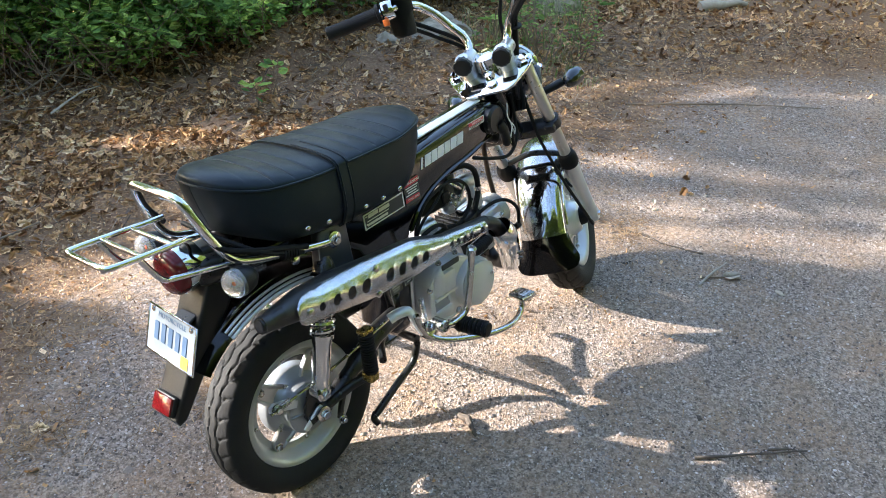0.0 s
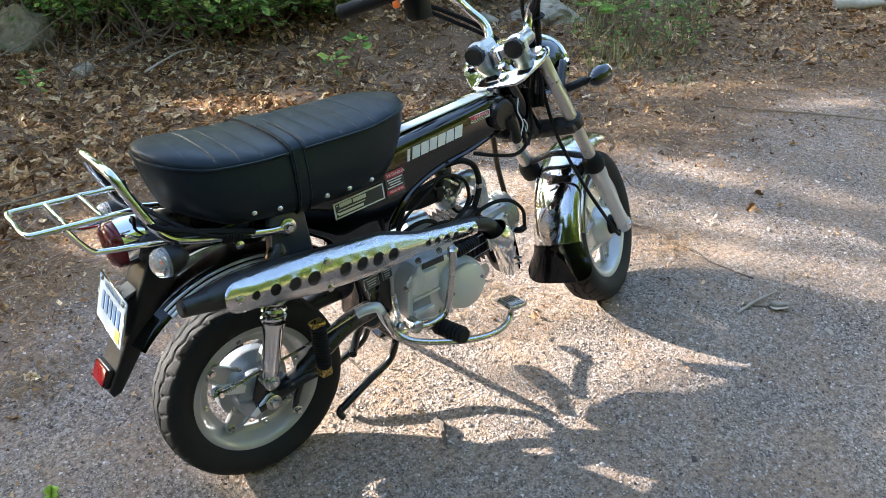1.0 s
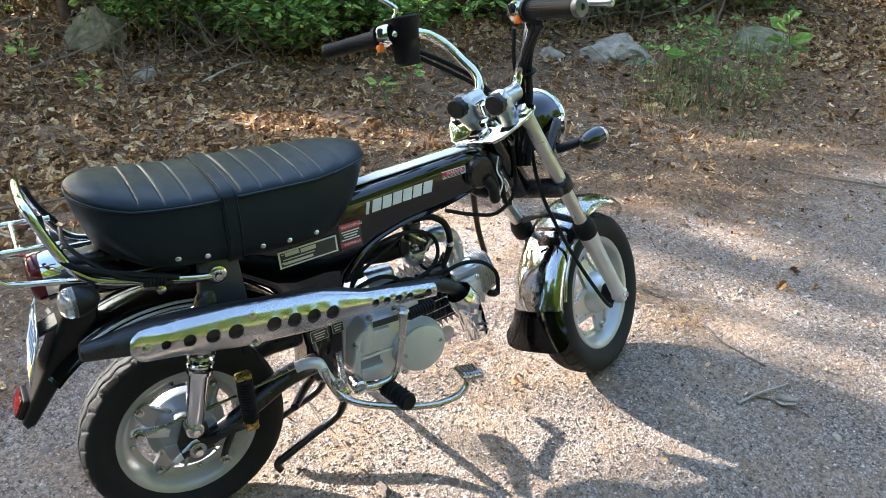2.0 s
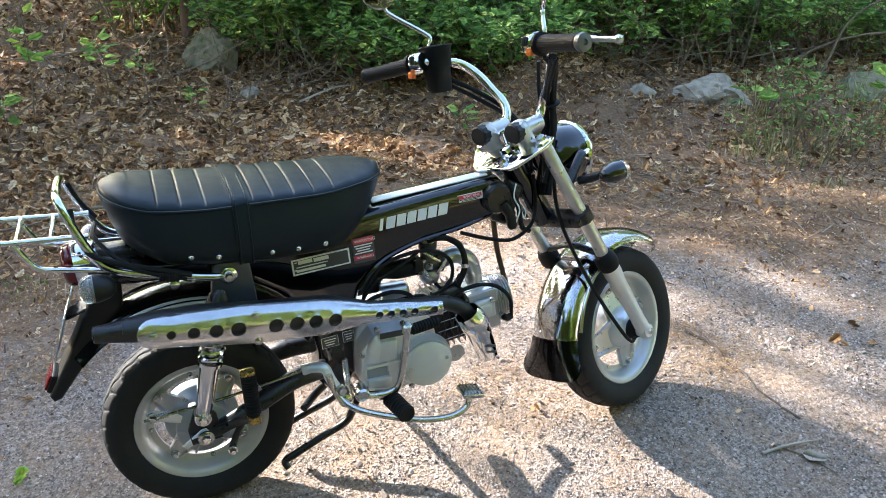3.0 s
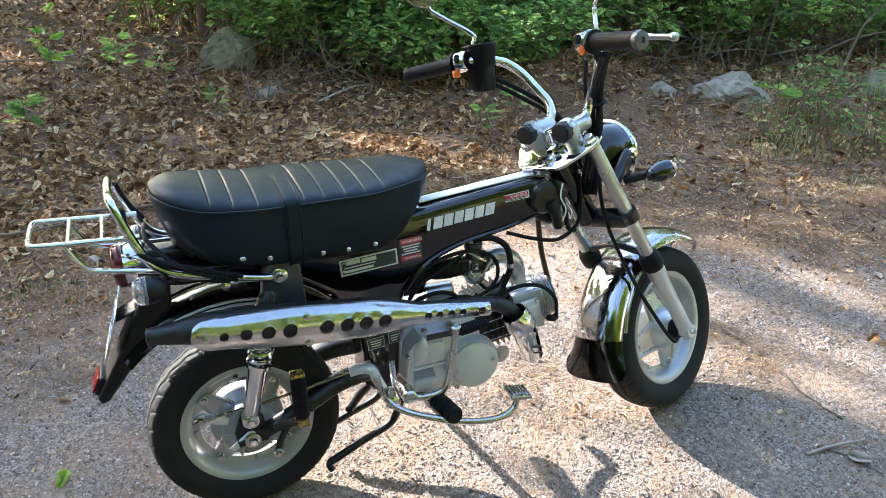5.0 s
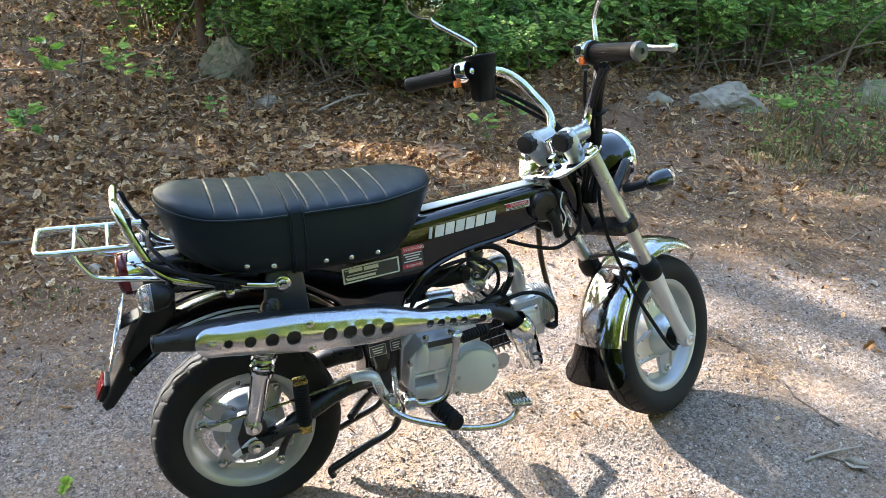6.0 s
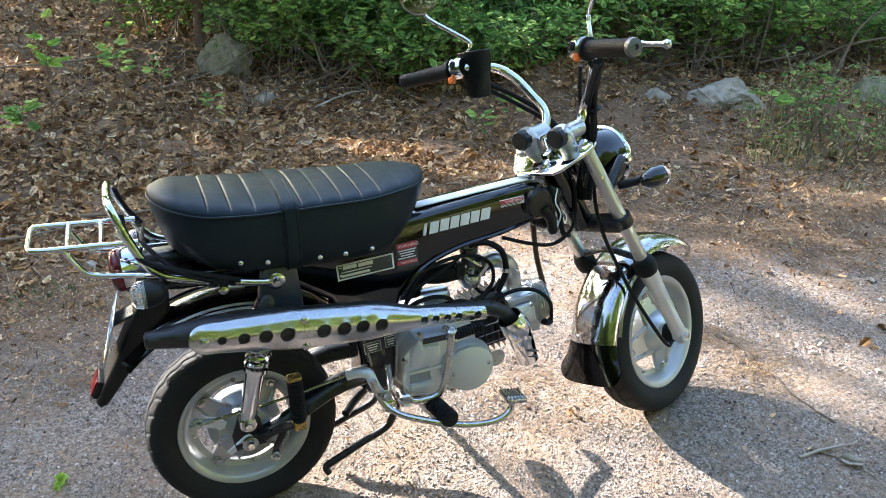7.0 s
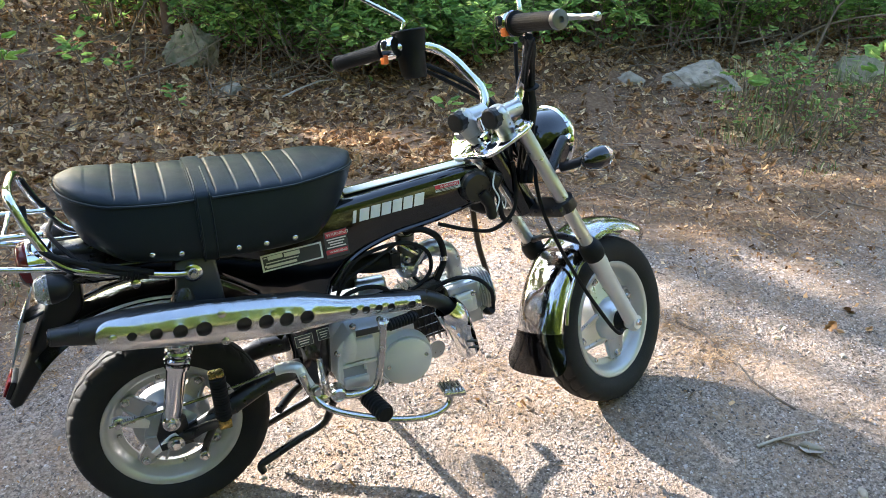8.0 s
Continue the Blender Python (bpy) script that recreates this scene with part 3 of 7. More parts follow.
stick([gp(-0.35, 1.55, 0.03), gp(-0.10, 1.50, 0.035), gp(0.20, 1.52, 0.03)], 0.007, TWIG, "dead twig lying in the leaf litter")
stick([gp(-0.75, 1.45, 0.03), gp(-0.55, 1.42, 0.035), gp(-0.40, 1.46, 0.03)], 0.007, TWIG, "dead twig lying in the leaf litter")
stick([gp(0.78, 2.55, 0.03), gp(0.98, 2.62, 0.05), gp(1.12, 2.66, 0.03)], 0.006, PALE_WOOD, "pale dead twig at the foot of the shrubs")
stick([gp(4.35, 1.05, 0.03), gp(4.50, 0.92, 0.04), gp(4.62, 0.86, 0.03)], 0.032, PALE_WOOD, "short pale log lying on the litter", "fallen_log", 5, 12)


def rock(name, c, size, mat, label, seed, sub=4):
    bm = bmesh.new()
    bmesh.ops.create_icosphere(bm, subdivisions=sub + 1, radius=1)
    o = Vector((seed * 3.1, seed * 1.7, seed))
    cuts = [(Vector((random.Random(seed + k).uniform(-1, 1), random.Random(seed + 9 + k).uniform(-1, 1), random.Random(seed + 17 + k).uniform(-0.3, 1))).normalized(), random.Random(seed + 31 + k).uniform(0.62, 0.85)) for k in range(9)]
    for v in bm.verts:
        p = v.co.copy()
        for nrm, d in cuts:
            over = p.dot(nrm) - d
            if over > 0:
                p -= nrm * over * 0.9
        p *= 1 + 0.14 * noise.noise(p * 2.2 + o) + 0.09 * noise.noise(p * 6 + o) + 0.045 * noise.noise(p * 14 + o)
        v.co = Vector((p.x * size[0], p.y * size[1], p.z * size[2]))
    ob = tagged(link(name, bm, mat, sharp=30), label, "rock")
    ob.location = c
    ob.rotation_euler = (0, 0, seed * 0.7)
    return ob


rock("boulder", gp(2.92, 2.00, -0.040), (0.285, 0.23, 0.135), ROCK, "pale grey granite boulder among the leaves", 17)
rock("boulder", gp(0.44, 3.28, 0.06), (0.17, 0.14, 0.16), MOSS_ROCK, "dull mossy boulder under the shrubs", 8)
rock("stone", gp(0.575, 2.78, 0.01), (0.075, 0.05, 0.045), ROCK, "small pale stone in the leaf litter", 5, 3)
rock("stone", gp(2.50, 2.05, 0.01), (0.08, 0.06, 0.045), ROCK, "small grey stone at the edge of the litter", 12, 3)
rock("boulder", gp(3.45, 3.0, 0.12), (0.34, 0.26, 0.36), MOSS_ROCK, "large dull boulder behind the dead stems", 44)
rock("boulder", gp(3.80, 1.80, -0.03), (0.22, 0.18, 0.15), MOSS_ROCK, "grey stone by the dead branches", 21)
rock("stone", gp(-0.32, 1.16, 0.0), (0.03, 0.022, 0.016), ROCK, "small pale stone in the leaf litter", 25, 3)
rock("pebble", gp(1.625, -0.064, 0.0), (0.014, 0.011, 0.009), ROCK, "pale pebble on the gravel", 31, 2)
rp = random.Random(3)
for k in range(14):
    x, y = rp.uniform(-0.5, 2.3), rp.uniform(-0.75, 0.5)
    s = rp.uniform(0.007, 0.012)
    rock("pebble", gp(x, y, 0.0), (s, s * 0.8, s * 0.6), ROCK, "small pale pebble on the gravel", 40 + k, 1)
rock("pebble", gp(1.42, -0.59, 0.0), (0.016, 0.012, 0.008), ROCK, "pale pebble on the gravel", 33, 2)


def leaf_thing(name, at, size, turn, mat, label, lobes):
    t, tri = leaf_shape(lobes)
    me = bpy.data.meshes.new(name)
    me.from_pydata([tuple(v) for v in t * size], [], tri)
    me.polygons.foreach_set("use_smooth", [True] * len(me.polygons))
    me.materials.append(mat)
    ob = tagged(new(name, me), label, "leaf")
    ob.matrix_world = Matrix.Translation(at) @ Matrix.Rotation(radians(turn), 4, "Z")
    return ob


leaf_thing("fallen_leaf", gp(-0.41, 0.112, 0.004), 0.055, 70, BRIGHT_GREEN, "fresh green leaf lying on the gravel", True)
for k, (x, y, s, turn) in enumerate(((1.66, -0.04, 0.032, 30), (1.81, -0.11, 0.030, 120), (1.90, -0.13, 0.034, 200), (2.08, 0.18, 0.04, 75), (1.98, 0.42, 0.036, 310), (2.35, 0.10, 0.04, 160), (-0.62, 0.42, 0.04, 20), (-0.30, 0.86, 0.045, 250))):
    leaf_thing("fallen_leaf", gp(x, y, 0.005), s, turn, DEAD_LEAF if k % 3 else PALE_WOOD, "dry curled brown leaf lying on the gravel", k % 2 == 0)
leaf_thing("fallen_leaf", gp(1.40, -0.445, 0.005), 0.06, -40, PALE_WOOD, "pale dry leaf beside the stick", False)


# ---- plants ----
def leaves_mesh(name, places, mat, lobes=False):
    t, tri = leaf_shape(lobes)
    t = t[:, [0, 1, 2]] + np.array([0.5, 0, 0])
    pick = [0, 2, 4, 6, 7]
    idx = [i for i in pick] + [8 + i for i in pick] + [16 + i for i in pick]
    t = t[idx]
    tri = []
    for i in range(4):
        for a in (5, 10):
            tri += [(i, i + 1, a + i + 1), (i, a + i + 1, a + i)]
    ob = scatter(name, t, tri, places, mat, "", "", "")
    ob.data.polygons.foreach_set("use_smooth", [True] * len(ob.data.polygons))
    return ob


def aimed(dirs, size, rng, droop=0.0):
    """Turns that point a leaf's length along each direction."""
    x = dirs / np.linalg.norm(dirs, axis=1)[:, None]
    up = np.array([0, 0, 1.0]) + rng.normal(0, 0.45, (len(x), 3))
    y = np.cross(up, x)
    y /= np.linalg.norm(y, axis=1)[:, None] + 1e-9
    z = np.cross(x, y)
    return np.stack([x, y, z], -1) * size[:, None, None]


def shrub(name, seed, height, spread, stems, per, leaf, mat, label, category="shrub"):
    rng = np.random.default_rng(seed)
    ob = tagged(new(name), label, category, group=category + " by the drive")
    bm = bmesh.new()
    pos, dirs, sizes = [], [], []
    for k in range(stems):
        a = rng.uniform(0, 2 * np.pi)
        out = rng.uniform(0.15, 1.0) * spread
        h = height * rng.uniform(0.55, 1.05)
        base = np.array([rng.normal(0, 0.05 + spread * 0.12), rng.normal(0, 0.05 + spread * 0.12), -0.02])
        tip = base + np.array([out * np.cos(a), out * np.sin(a), h])
        mid = (base + tip) / 2 + np.array([rng.normal(0, 0.05), rng.normal(0, 0.05), 0.12 * h])
        c = curve_pts([tuple(base), tuple(mid), tuple(tip)], 5)
        sweep(bm, c, [0.0045 * (1 - 0.7 * i / 10) for i in range(len(c))], 5)
        c = np.array([tuple(p) for p in c])
        n = int(per * rng.uniform(0.7, 1.3))
        f = rng.beta(2.2, 1.1, n) * (len(c) - 1)
        i = np.minimum(f.astype(int), len(c) - 2)
        p = c[i] + (c[i + 1] - c[i]) * (f - i)[:, None]
        th = rng.uniform(0, 2 * np.pi, n)
        reach = rng.uniform(0.01, 0.10, n)
        d = np.stack([np.cos(th), np.sin(th), rng.uniform(-0.45, 0.6, n)], -1)
        pos.append(p + d * reach[:, None])
        dirs.append(d)
        sizes.append(leaf * rng.uniform(0.4, 1.35, n))
    pos, dirs, sizes = np.concatenate(pos), np.concatenate(dirs), np.concatenate(sizes)
    part("stem_tangle", bm, TWIG, ob)
    lv = leaves_mesh("foliage", np.concatenate([aimed(dirs, sizes, rng), pos[:, :, None]], 2), mat)
    lv.parent = ob
    return ob


def grass_tuft(name, seed, n, height, spread, label):
    rng = np.random.default_rng(seed)
    a, r = rng.uniform(0, 2 * np.pi, n), spread * np.sqrt(rng.random(n))
    bx, by = r * np.cos(a), r * np.sin(a)
    h = height * rng.uniform(0.4, 1.1, n)
    lean = rng.uniform(0.1, 0.7, n) * h
    la = a + rng.normal(0, 0.8, n)
    w = rng.uniform(0.0012, 0.003, n)
    px, py = -np.sin(la) * w, np.cos(la) * w
    rows = []
    for f, k in ((0, 1.0), (0.4, 1.0), (0.75, 0.7)):
        cx, cy, cz = bx + lean * f ** 2 * np.cos(la), by + lean * f ** 2 * np.sin(la), h * f * (1 - 0.15 * f)
        rows += [np.stack([cx - px * k, cy - py * k, cz], -1), np.stack([cx + px * k, cy + py * k, cz], -1)]
    rows.append(np.stack([bx + lean * np.cos(la), by + lean * np.sin(la), h * 0.85], -1))
    v = np.stack(rows, 1).reshape(-1, 3)
    f = np.array([(0, 1, 3), (0, 3, 2), (2, 3, 5), (2, 5, 4), (4, 5, 6)])
    f = (f[None] + 7 * np.arange(n)[:, None, None]).reshape(-1, 3)
    me = bpy.data.meshes.new(name)
    me.from_pydata(v.tolist(), [], f.tolist())
    me.materials.append(GRASS)
    return tagged(new(name, me), label, "grass", kind="stuff")


KINDS = [shrub("shrub", 40 + k, h, s, st, per, lf, GREEN, lab) for k, (h, s, st, per, lf, lab) in enumerate((
    (0.55, 0.42, 28, 52, 0.048, "leafy green shrub growing on the bank"),
    (0.75, 0.47, 30, 56, 0.053, "tall leafy green shrub growing on the bank"),
    (0.40, 0.42, 26, 46, 0.044, "low leafy green undergrowth on the bank"),
    (0.95, 0.52, 32, 58, 0.058, "tall leafy green shrub growing on the bank")))]
SPOTS = [(0.76, 3.40, 2), (1.06, 3.16, 0), (1.36, 3.02, 0), (1.58, 2.80, 0), (1.30, 2.84, 2), (1.80, 2.72, 2), (0.95, 3.35, 1), (1.35, 3.25, 3), (1.75, 3.10, 1), (2.15, 2.95, 0), (2.50, 2.75, 0), (2.25, 3.35, 3),
         (2.80, 2.85, 1), (3.15, 2.55, 0), (3.35, 2.95, 3), (2.70, 3.40, 3), (0.55, 3.75, 3), (0.15, 3.95, 1), (1.10, 3.85, 3), (1.60, 3.75, 3), (2.10, 3.95, 3), (3.70, 2.60, 1),
         (4.10, 2.80, 3), (4.45, 2.45, 2), (0.30, 4.45, 3), (0.85, 4.55, 3), (1.45, 4.45, 3), (3.10, 3.55, 3), (3.75, 3.35, 3), (1.90, 2.50, 2), (2.9, 3.9, 3), (3.4, 4.1, 3), (3.9, 3.9, 3), (4.5, 3.5, 3), (4.7, 4.1, 3), (2.4, 4.4, 3), (5.2, 3.2, 3), (-1.1, 5.6, 3), (-0.2, 5.4, 3), (-2.3, 5.2, 3), (0.4, 5.2, 3)]
rs = random.Random(9)
made = set()
for x, y, k in SPOTS:
    m = Matrix.Translation(gp(x, y)) @ Matrix.Rotation(rs.uniform(0, 6.28), 4, "Z")
    if k not in made:
        KINDS[k].matrix_basis = m
        made.add(k)
    else:
        copy_thing(KINDS[k], m)


# unseen pale shrubs, added for the chrome and paint to reflect
for k in range(3):
    KINDS[k] = shrub("shrub", 60 + k, 0.5 + 0.25 * k, 0.45, 26, 48, 0.11, PALE_GREEN, "unseen yellow-green sunlit shrub across the drive, added for reflections")
    KINDS[k].location = gp(-4.2 - 0.5 * k, -3.6 - 0.4 * k)
for k, x in enumerate(np.linspace(-3.4, 5.2, 30)):
    copy_thing(KINDS[k % 3], Matrix.Translation(gp(x, -3.5 - 0.9 * rs.random())) @ Matrix.Rotation(rs.uniform(0, 6.28), 4, "Z"))


def sapling(at, h, n, leaf, mat, label, seed):
    rng = np.random.default_rng(seed)
    ob = tagged(new("sapling"), label, "sapling", group="saplings in the litter")
    ob.location = at
    top = np.array([rng.normal(0, 0.03), rng.normal(0, 0.03), h])
    c = curve_pts([(0, 0, -0.02), tuple(top * 0.5 + np.array([0.01, -0.01, 0])), tuple(top)], 6)
    part("stem", sweep(bmesh.new(), c, [0.004 * (1 - 0.6 * i / 12) for i in range(len(c))], 6), TWIG, ob)
    f = rng.uniform(0.55, 1.0, n)
    a = np.arange(n) * 2.4 + rng.normal(0, 0.3, n)
    d = np.stack([np.cos(a), np.sin(a), rng.uniform(-0.1, 0.35, n)], -1)
    p = np.stack([top[0] * f, top[1] * f, h * f], -1) + d * 0.02
    lv = leaves_mesh("foliage", np.concatenate([aimed(d, leaf * rng.uniform(0.7, 1.2, n), rng), p[:, :, None]], 2), mat)
    lv.parent = ob
    return ob


for x, y, h, n, lf, mat, lab in ((-0.46, 2.55, 0.50, 12, 0.080, BRIGHT_GREEN, "young sapling with bright yellow-green leaves"), (-0.12, 2.75, 0.36, 18, 0.068, GREEN, "young sapling with broad green leaves"), (-0.55, 2.25, 0.26, 16, 0.062, GREEN, "small green sapling in the leaf litter"),
                                 (0.06, 2.80, 0.24, 10, 0.060, GREEN, "young sapling with broad green leaves"), (1.42, 1.86, 0.16, 9, 0.06, GREEN, "small green sapling in the leaf litter"), (1.58, 1.95, 0.17, 8, 0.06, GREEN, "small green sapling in the leaf litter"),
                                 (2.72, 1.48, 0.30, 6, 0.09, GREEN, "slender sapling in front of the boulder"), (3.25, 1.15, 0.45, 12, 0.09, GREEN, "slender green sapling beside the weeds"), (0.28, 2.42, 0.18, 8, 0.05, GREEN, "small green sapling in the leaf litter")):
    sapling(gp(x, y), h, n, lf, mat, lab, int(100 + 10 * x + y * 7))
for x, y, n, h, s in ((2.66, 1.25, 80, 0.13, 0.16), (2.80, 1.22, 60, 0.12, 0.22), (3.05, 1.35, 70, 0.14, 0.24), (2.58, 1.36, 30, 0.09, 0.16), (3.0, 1.7, 90, 0.2, 0.25), (-0.78, 1.22, 110, 0.05, 0.13), (-0.72, 0.98, 90, 0.022, 0.12), (-0.46, 0.94, 80, 0.020, 0.11), (2.62, 0.82, 30, 0.05, 0.08), (3.6, 1.6, 100, 0.2, 0.2)):
    ob = grass_tuft("grass", int(x * 100 + 900), n, h, s, "green and straw-coloured grass tuft")
    ob.location = gp(x, y)
weed = shrub("weeds", 71, 0.30, 0.20, 9, 11, 0.034, WEED, "pale green weeds growing among grass", "weeds")
weed.location = gp(2.85, 1.25)
for x, y, turn, size in ((3.15, 1.50, 1.2, 1.1), (2.70, 1.38, 2.7, 0.7), (3.02, 1.15, 4.1, 0.7), (2.95, 1.62, 5.2, 1.2), (3.35, 1.30, 0.4, 0.8)):
    copy_thing(weed, Matrix.Translation(gp(x, y)) @ Matrix.Rotation(turn, 4, "Z") @ Matrix.Scale(size, 4))

# dead branches and a trunk at the back
for k, pts in enumerate(([(3.75, 2.1, 0.0), (3.95, 2.15, 0.35), (4.3, 2.0, 0.55)], [(3.6, 2.3, 0.0), (4.0, 2.2, 0.2), (4.5, 1.9, 0.3)], [(3.35, 2.3, 0), (3.4, 2.35, 0.5), (3.3, 2.4, 0.95)], [(2.95, 2.35, 0), (3.1, 2.3, 0.5), (3.4, 2.3, 0.9)],
                         [(3.0, 2.4, 0), (2.9, 2.45, 0.5), (2.7, 2.5, 0.85)], [(0.95, 2.86, 0.0), (1.15, 2.82, 0.22), (1.0, 2.95, 0.42)], [(0.8, 2.9, 0.02), (1.1, 2.85, 0.10), (1.28, 2.74, 0.04)], [(0.05, 3.0, 0.02), (0.35, 2.92, 0.14), (0.62, 2.98, 0.24)], [(-0.9, 3.4, 0.02), (-0.3, 3.2, 0.12), (0.2, 3.3, 0.2)], [(0.1, 3.2, 0), (0.15, 3.15, 0.25), (0.3, 3.2, 0.45)])):
    stick([gp(x, y, h) for x, y, h in pts], 0.008 if k < 3 else 0.006, TWIG, "bare dead branch in the undergrowth", "dead_branch", 6)


def brush(seed, box, n, length, r, label):
    """A tangle of thin dead stems, leaning and lying across one another."""
    rng = random.Random(seed)
    bm = bmesh.new()
    for k in range(n):
        x, y = rng.uniform(box[0], box[1]), rng.uniform(box[2], box[3])
        a, up = rng.uniform(0, 6.28), rng.random() ** 1.3
        ln = length * rng.uniform(0.4, 1.2)
        p0 = gp(x, y, rng.uniform(-0.02, 0.10))
        d = Vector((math.cos(a) * (1 - 0.75 * up), math.sin(a) * (1 - 0.75 * up), 0.10 + up))
        p1 = p0 + d * ln * 0.5 + Vector((rng.gauss(0, 0.05), rng.gauss(0, 0.05), 0.02))
        p2 = p0 + d * ln + Vector((rng.gauss(0, 0.10), rng.gauss(0, 0.10), -0.10 * ln))
        q = r * rng.uniform(0.5, 1.5)
        c = curve_pts([tuple(p0), tuple(p1), tuple(p2)], 4)
        sweep(bm, c, [q * (1 - 0.7 * i / (len(c) - 1)) for i in range(len(c))], 5)
    return tagged(link("dead_brush", bm, TWIG), label, "brush", kind="stuff")


brush(1, (2.5, 4.8, 2.2, 3.0), 300, 0.7, 0.0030, "tangle of bare dead stems under the shrubs")
brush(2, (0.35, 1.55, 2.62, 3.15), 120, 0.42, 0.0028, "thin dead twigs at the foot of the shrubs")
brush(3, (-1.4, 0.4, 2.4, 4.6), 80, 0.5, 0.0028, "scattered thin dead stems above the leaf litter")


# ---- trees round the drive ----
DOWN_SUN = Vector((-SUN_DIR.x, -SUN_DIR.y, 0)).normalized()   # the way that shadows fall
ACROSS = Vector((-DOWN_SUN.y, DOWN_SUN.x, 0))                 # across it
RISE = math.tan(radians(SUN_EL))
TREE_LEAF = island_material("tree_leaves", [(0.0, (0.09, 0.15, 0.022)), (0.5, (0.18, 0.27, 0.04)), (0.85, (0.28, 0.37, 0.055)), (1.0, (0.40, 0.48, 0.08))], 0.45, 0, 60, 0.4, 0.4)


def tree_body(ob, height, r, crown, rng):
    """A tapered trunk with limbs that reach into the crown."""
    top = Vector((rng.normal(0, 0.15), rng.normal(0, 0.15), height))
    c = curve_pts([(0, 0, -0.15), (0.03, 0.02, 0.3), tuple(top * 0.35 + Vector((rng.normal(0, 0.06), rng.normal(0, 0.06), 0))), tuple(top * 0.7), tuple(top)], 6)
    rs_ = [r * (1.35 if i == 0 else 1.0) * (1 - 0.8 * i / (len(c) - 1)) for i in range(len(c))]
    part("trunk", sweep(bmesh.new(), c, rs_, 14), BARK, ob, "grey-brown bark")
    pick = crown[rng.choice(len(crown), min(9, len(crown)), replace=False)]
    for q in pick:
        q = Vector(q)
        f = min(0.92, max(0.25, (q.z - 0.6) / height))
        i = int(f * (len(c) - 1))
        a = c[i]
        part("limb", bar([a, a.lerp(q, 0.5) + Vector((0, 0, 0.18)), q], [r * 0.32 * (1 - 0.8 * k / 12) for k in range(13)], 6, 7), BARK, ob)


def crown_leaves(ob, centres, per, spread, leaf, rng):
    n = len(centres) * per
    pos = np.repeat(centres, per, 0) + rng.normal(0, 1, (n, 3)) * np.asarray(spread)
    d = rng.normal(0, 1, (n, 3)) * np.array([1, 1, 0.6])
    lv = leaves_mesh("crown", np.concatenate([aimed(d, leaf * rng.uniform(0.6, 1.3, n), rng), pos[:, :, None]], 2), TREE_LEAF)
    lv.parent = ob
    return lv


def unseen_ring_tree(seed, height, low, radius, clumps, label):
    rng = np.random.default_rng(seed)
    ob = tagged(new("tree"), label, "tree", group="trees round the drive")
    a, f = rng.uniform(0, 2 * np.pi, clumps), rng.random(clumps)
    z = low + (height - low) * rng.beta(1.4, 1.3, clumps)
    rr = radius * np.sqrt(f) * (0.35 + 0.65 * np.sin(np.pi * np.clip((z - low) / (height - low) * 0.85 + 0.1, 0, 1)))
    c = np.stack([rr * np.cos(a), rr * np.sin(a), z], -1)
    tree_body(ob, height * 0.9, 0.13, c, rng)
    crown_leaves(ob, c, 62, (0.34, 0.34, 0.22), 0.19, rng)
    return ob


# unseen trees, added to bound the sky light and fill the reflections
TALL = unseen_ring_tree(201, 9.0, 2.6, 2.6, 150, "unseen tall broadleaf tree added round the drive")
BROAD = unseen_ring_tree(202, 7.0, 0.9, 2.5, 110, "unseen broad leafy tree added, with branches down to the ground")
YOUNG = unseen_ring_tree(203, 4.6, 0.5, 1.7, 60, "unseen young leafy tree added, with low branches")
spots = [(YOUNG, 5.5, 8.5), (YOUNG, 3.0, 9.0), (YOUNG, 7.2, 6.2), (YOUNG, 9.5, 4.0), (YOUNG, 9.8, 0.2), (YOUNG, 8.0, -2.6), (BROAD, 7.2, -6.0), (TALL, 4.2, -7.4), (YOUNG, 1.4, -7.0), (BROAD, 0.2, -9.0),
         (YOUNG, -2.0, -6.4), (TALL, -4.2, -7.2), (BROAD, -5.2, -5.4), (YOUNG, -6.4, -2.4), (BROAD, -8.4, -0.6), (TALL, -9.2, 2.6), (BROAD, 1.0, 13.0), (BROAD, 10.5, 7.0), (BROAD, 11.5, -3.5), (BROAD, 2.4, -5.6), (BROAD, -3.6, -5.0), (YOUNG, -0.6, -5.8), (YOUNG, 5.2, -6.0), (YOUNG, 4.0, -4.9), (YOUNG, -5.4, -3.4), (YOUNG, 0.9, -5.3), (BROAD, -6.5, 3.6), (TALL, 0.8, -12.0), (BROAD, -11, -5)]
seen = set()
rt = random.Random(77)
for kind, x, y in spots:
    m = Matrix.Translation((x, y, float(ground_z(x, y)))) @ Matrix.Rotation(rt.uniform(0, 6.28), 4, "Z")
    if kind.name not in seen:
        kind.matrix_basis = m
        seen.add(kind.name)
    else:
        copy_thing(kind, m)


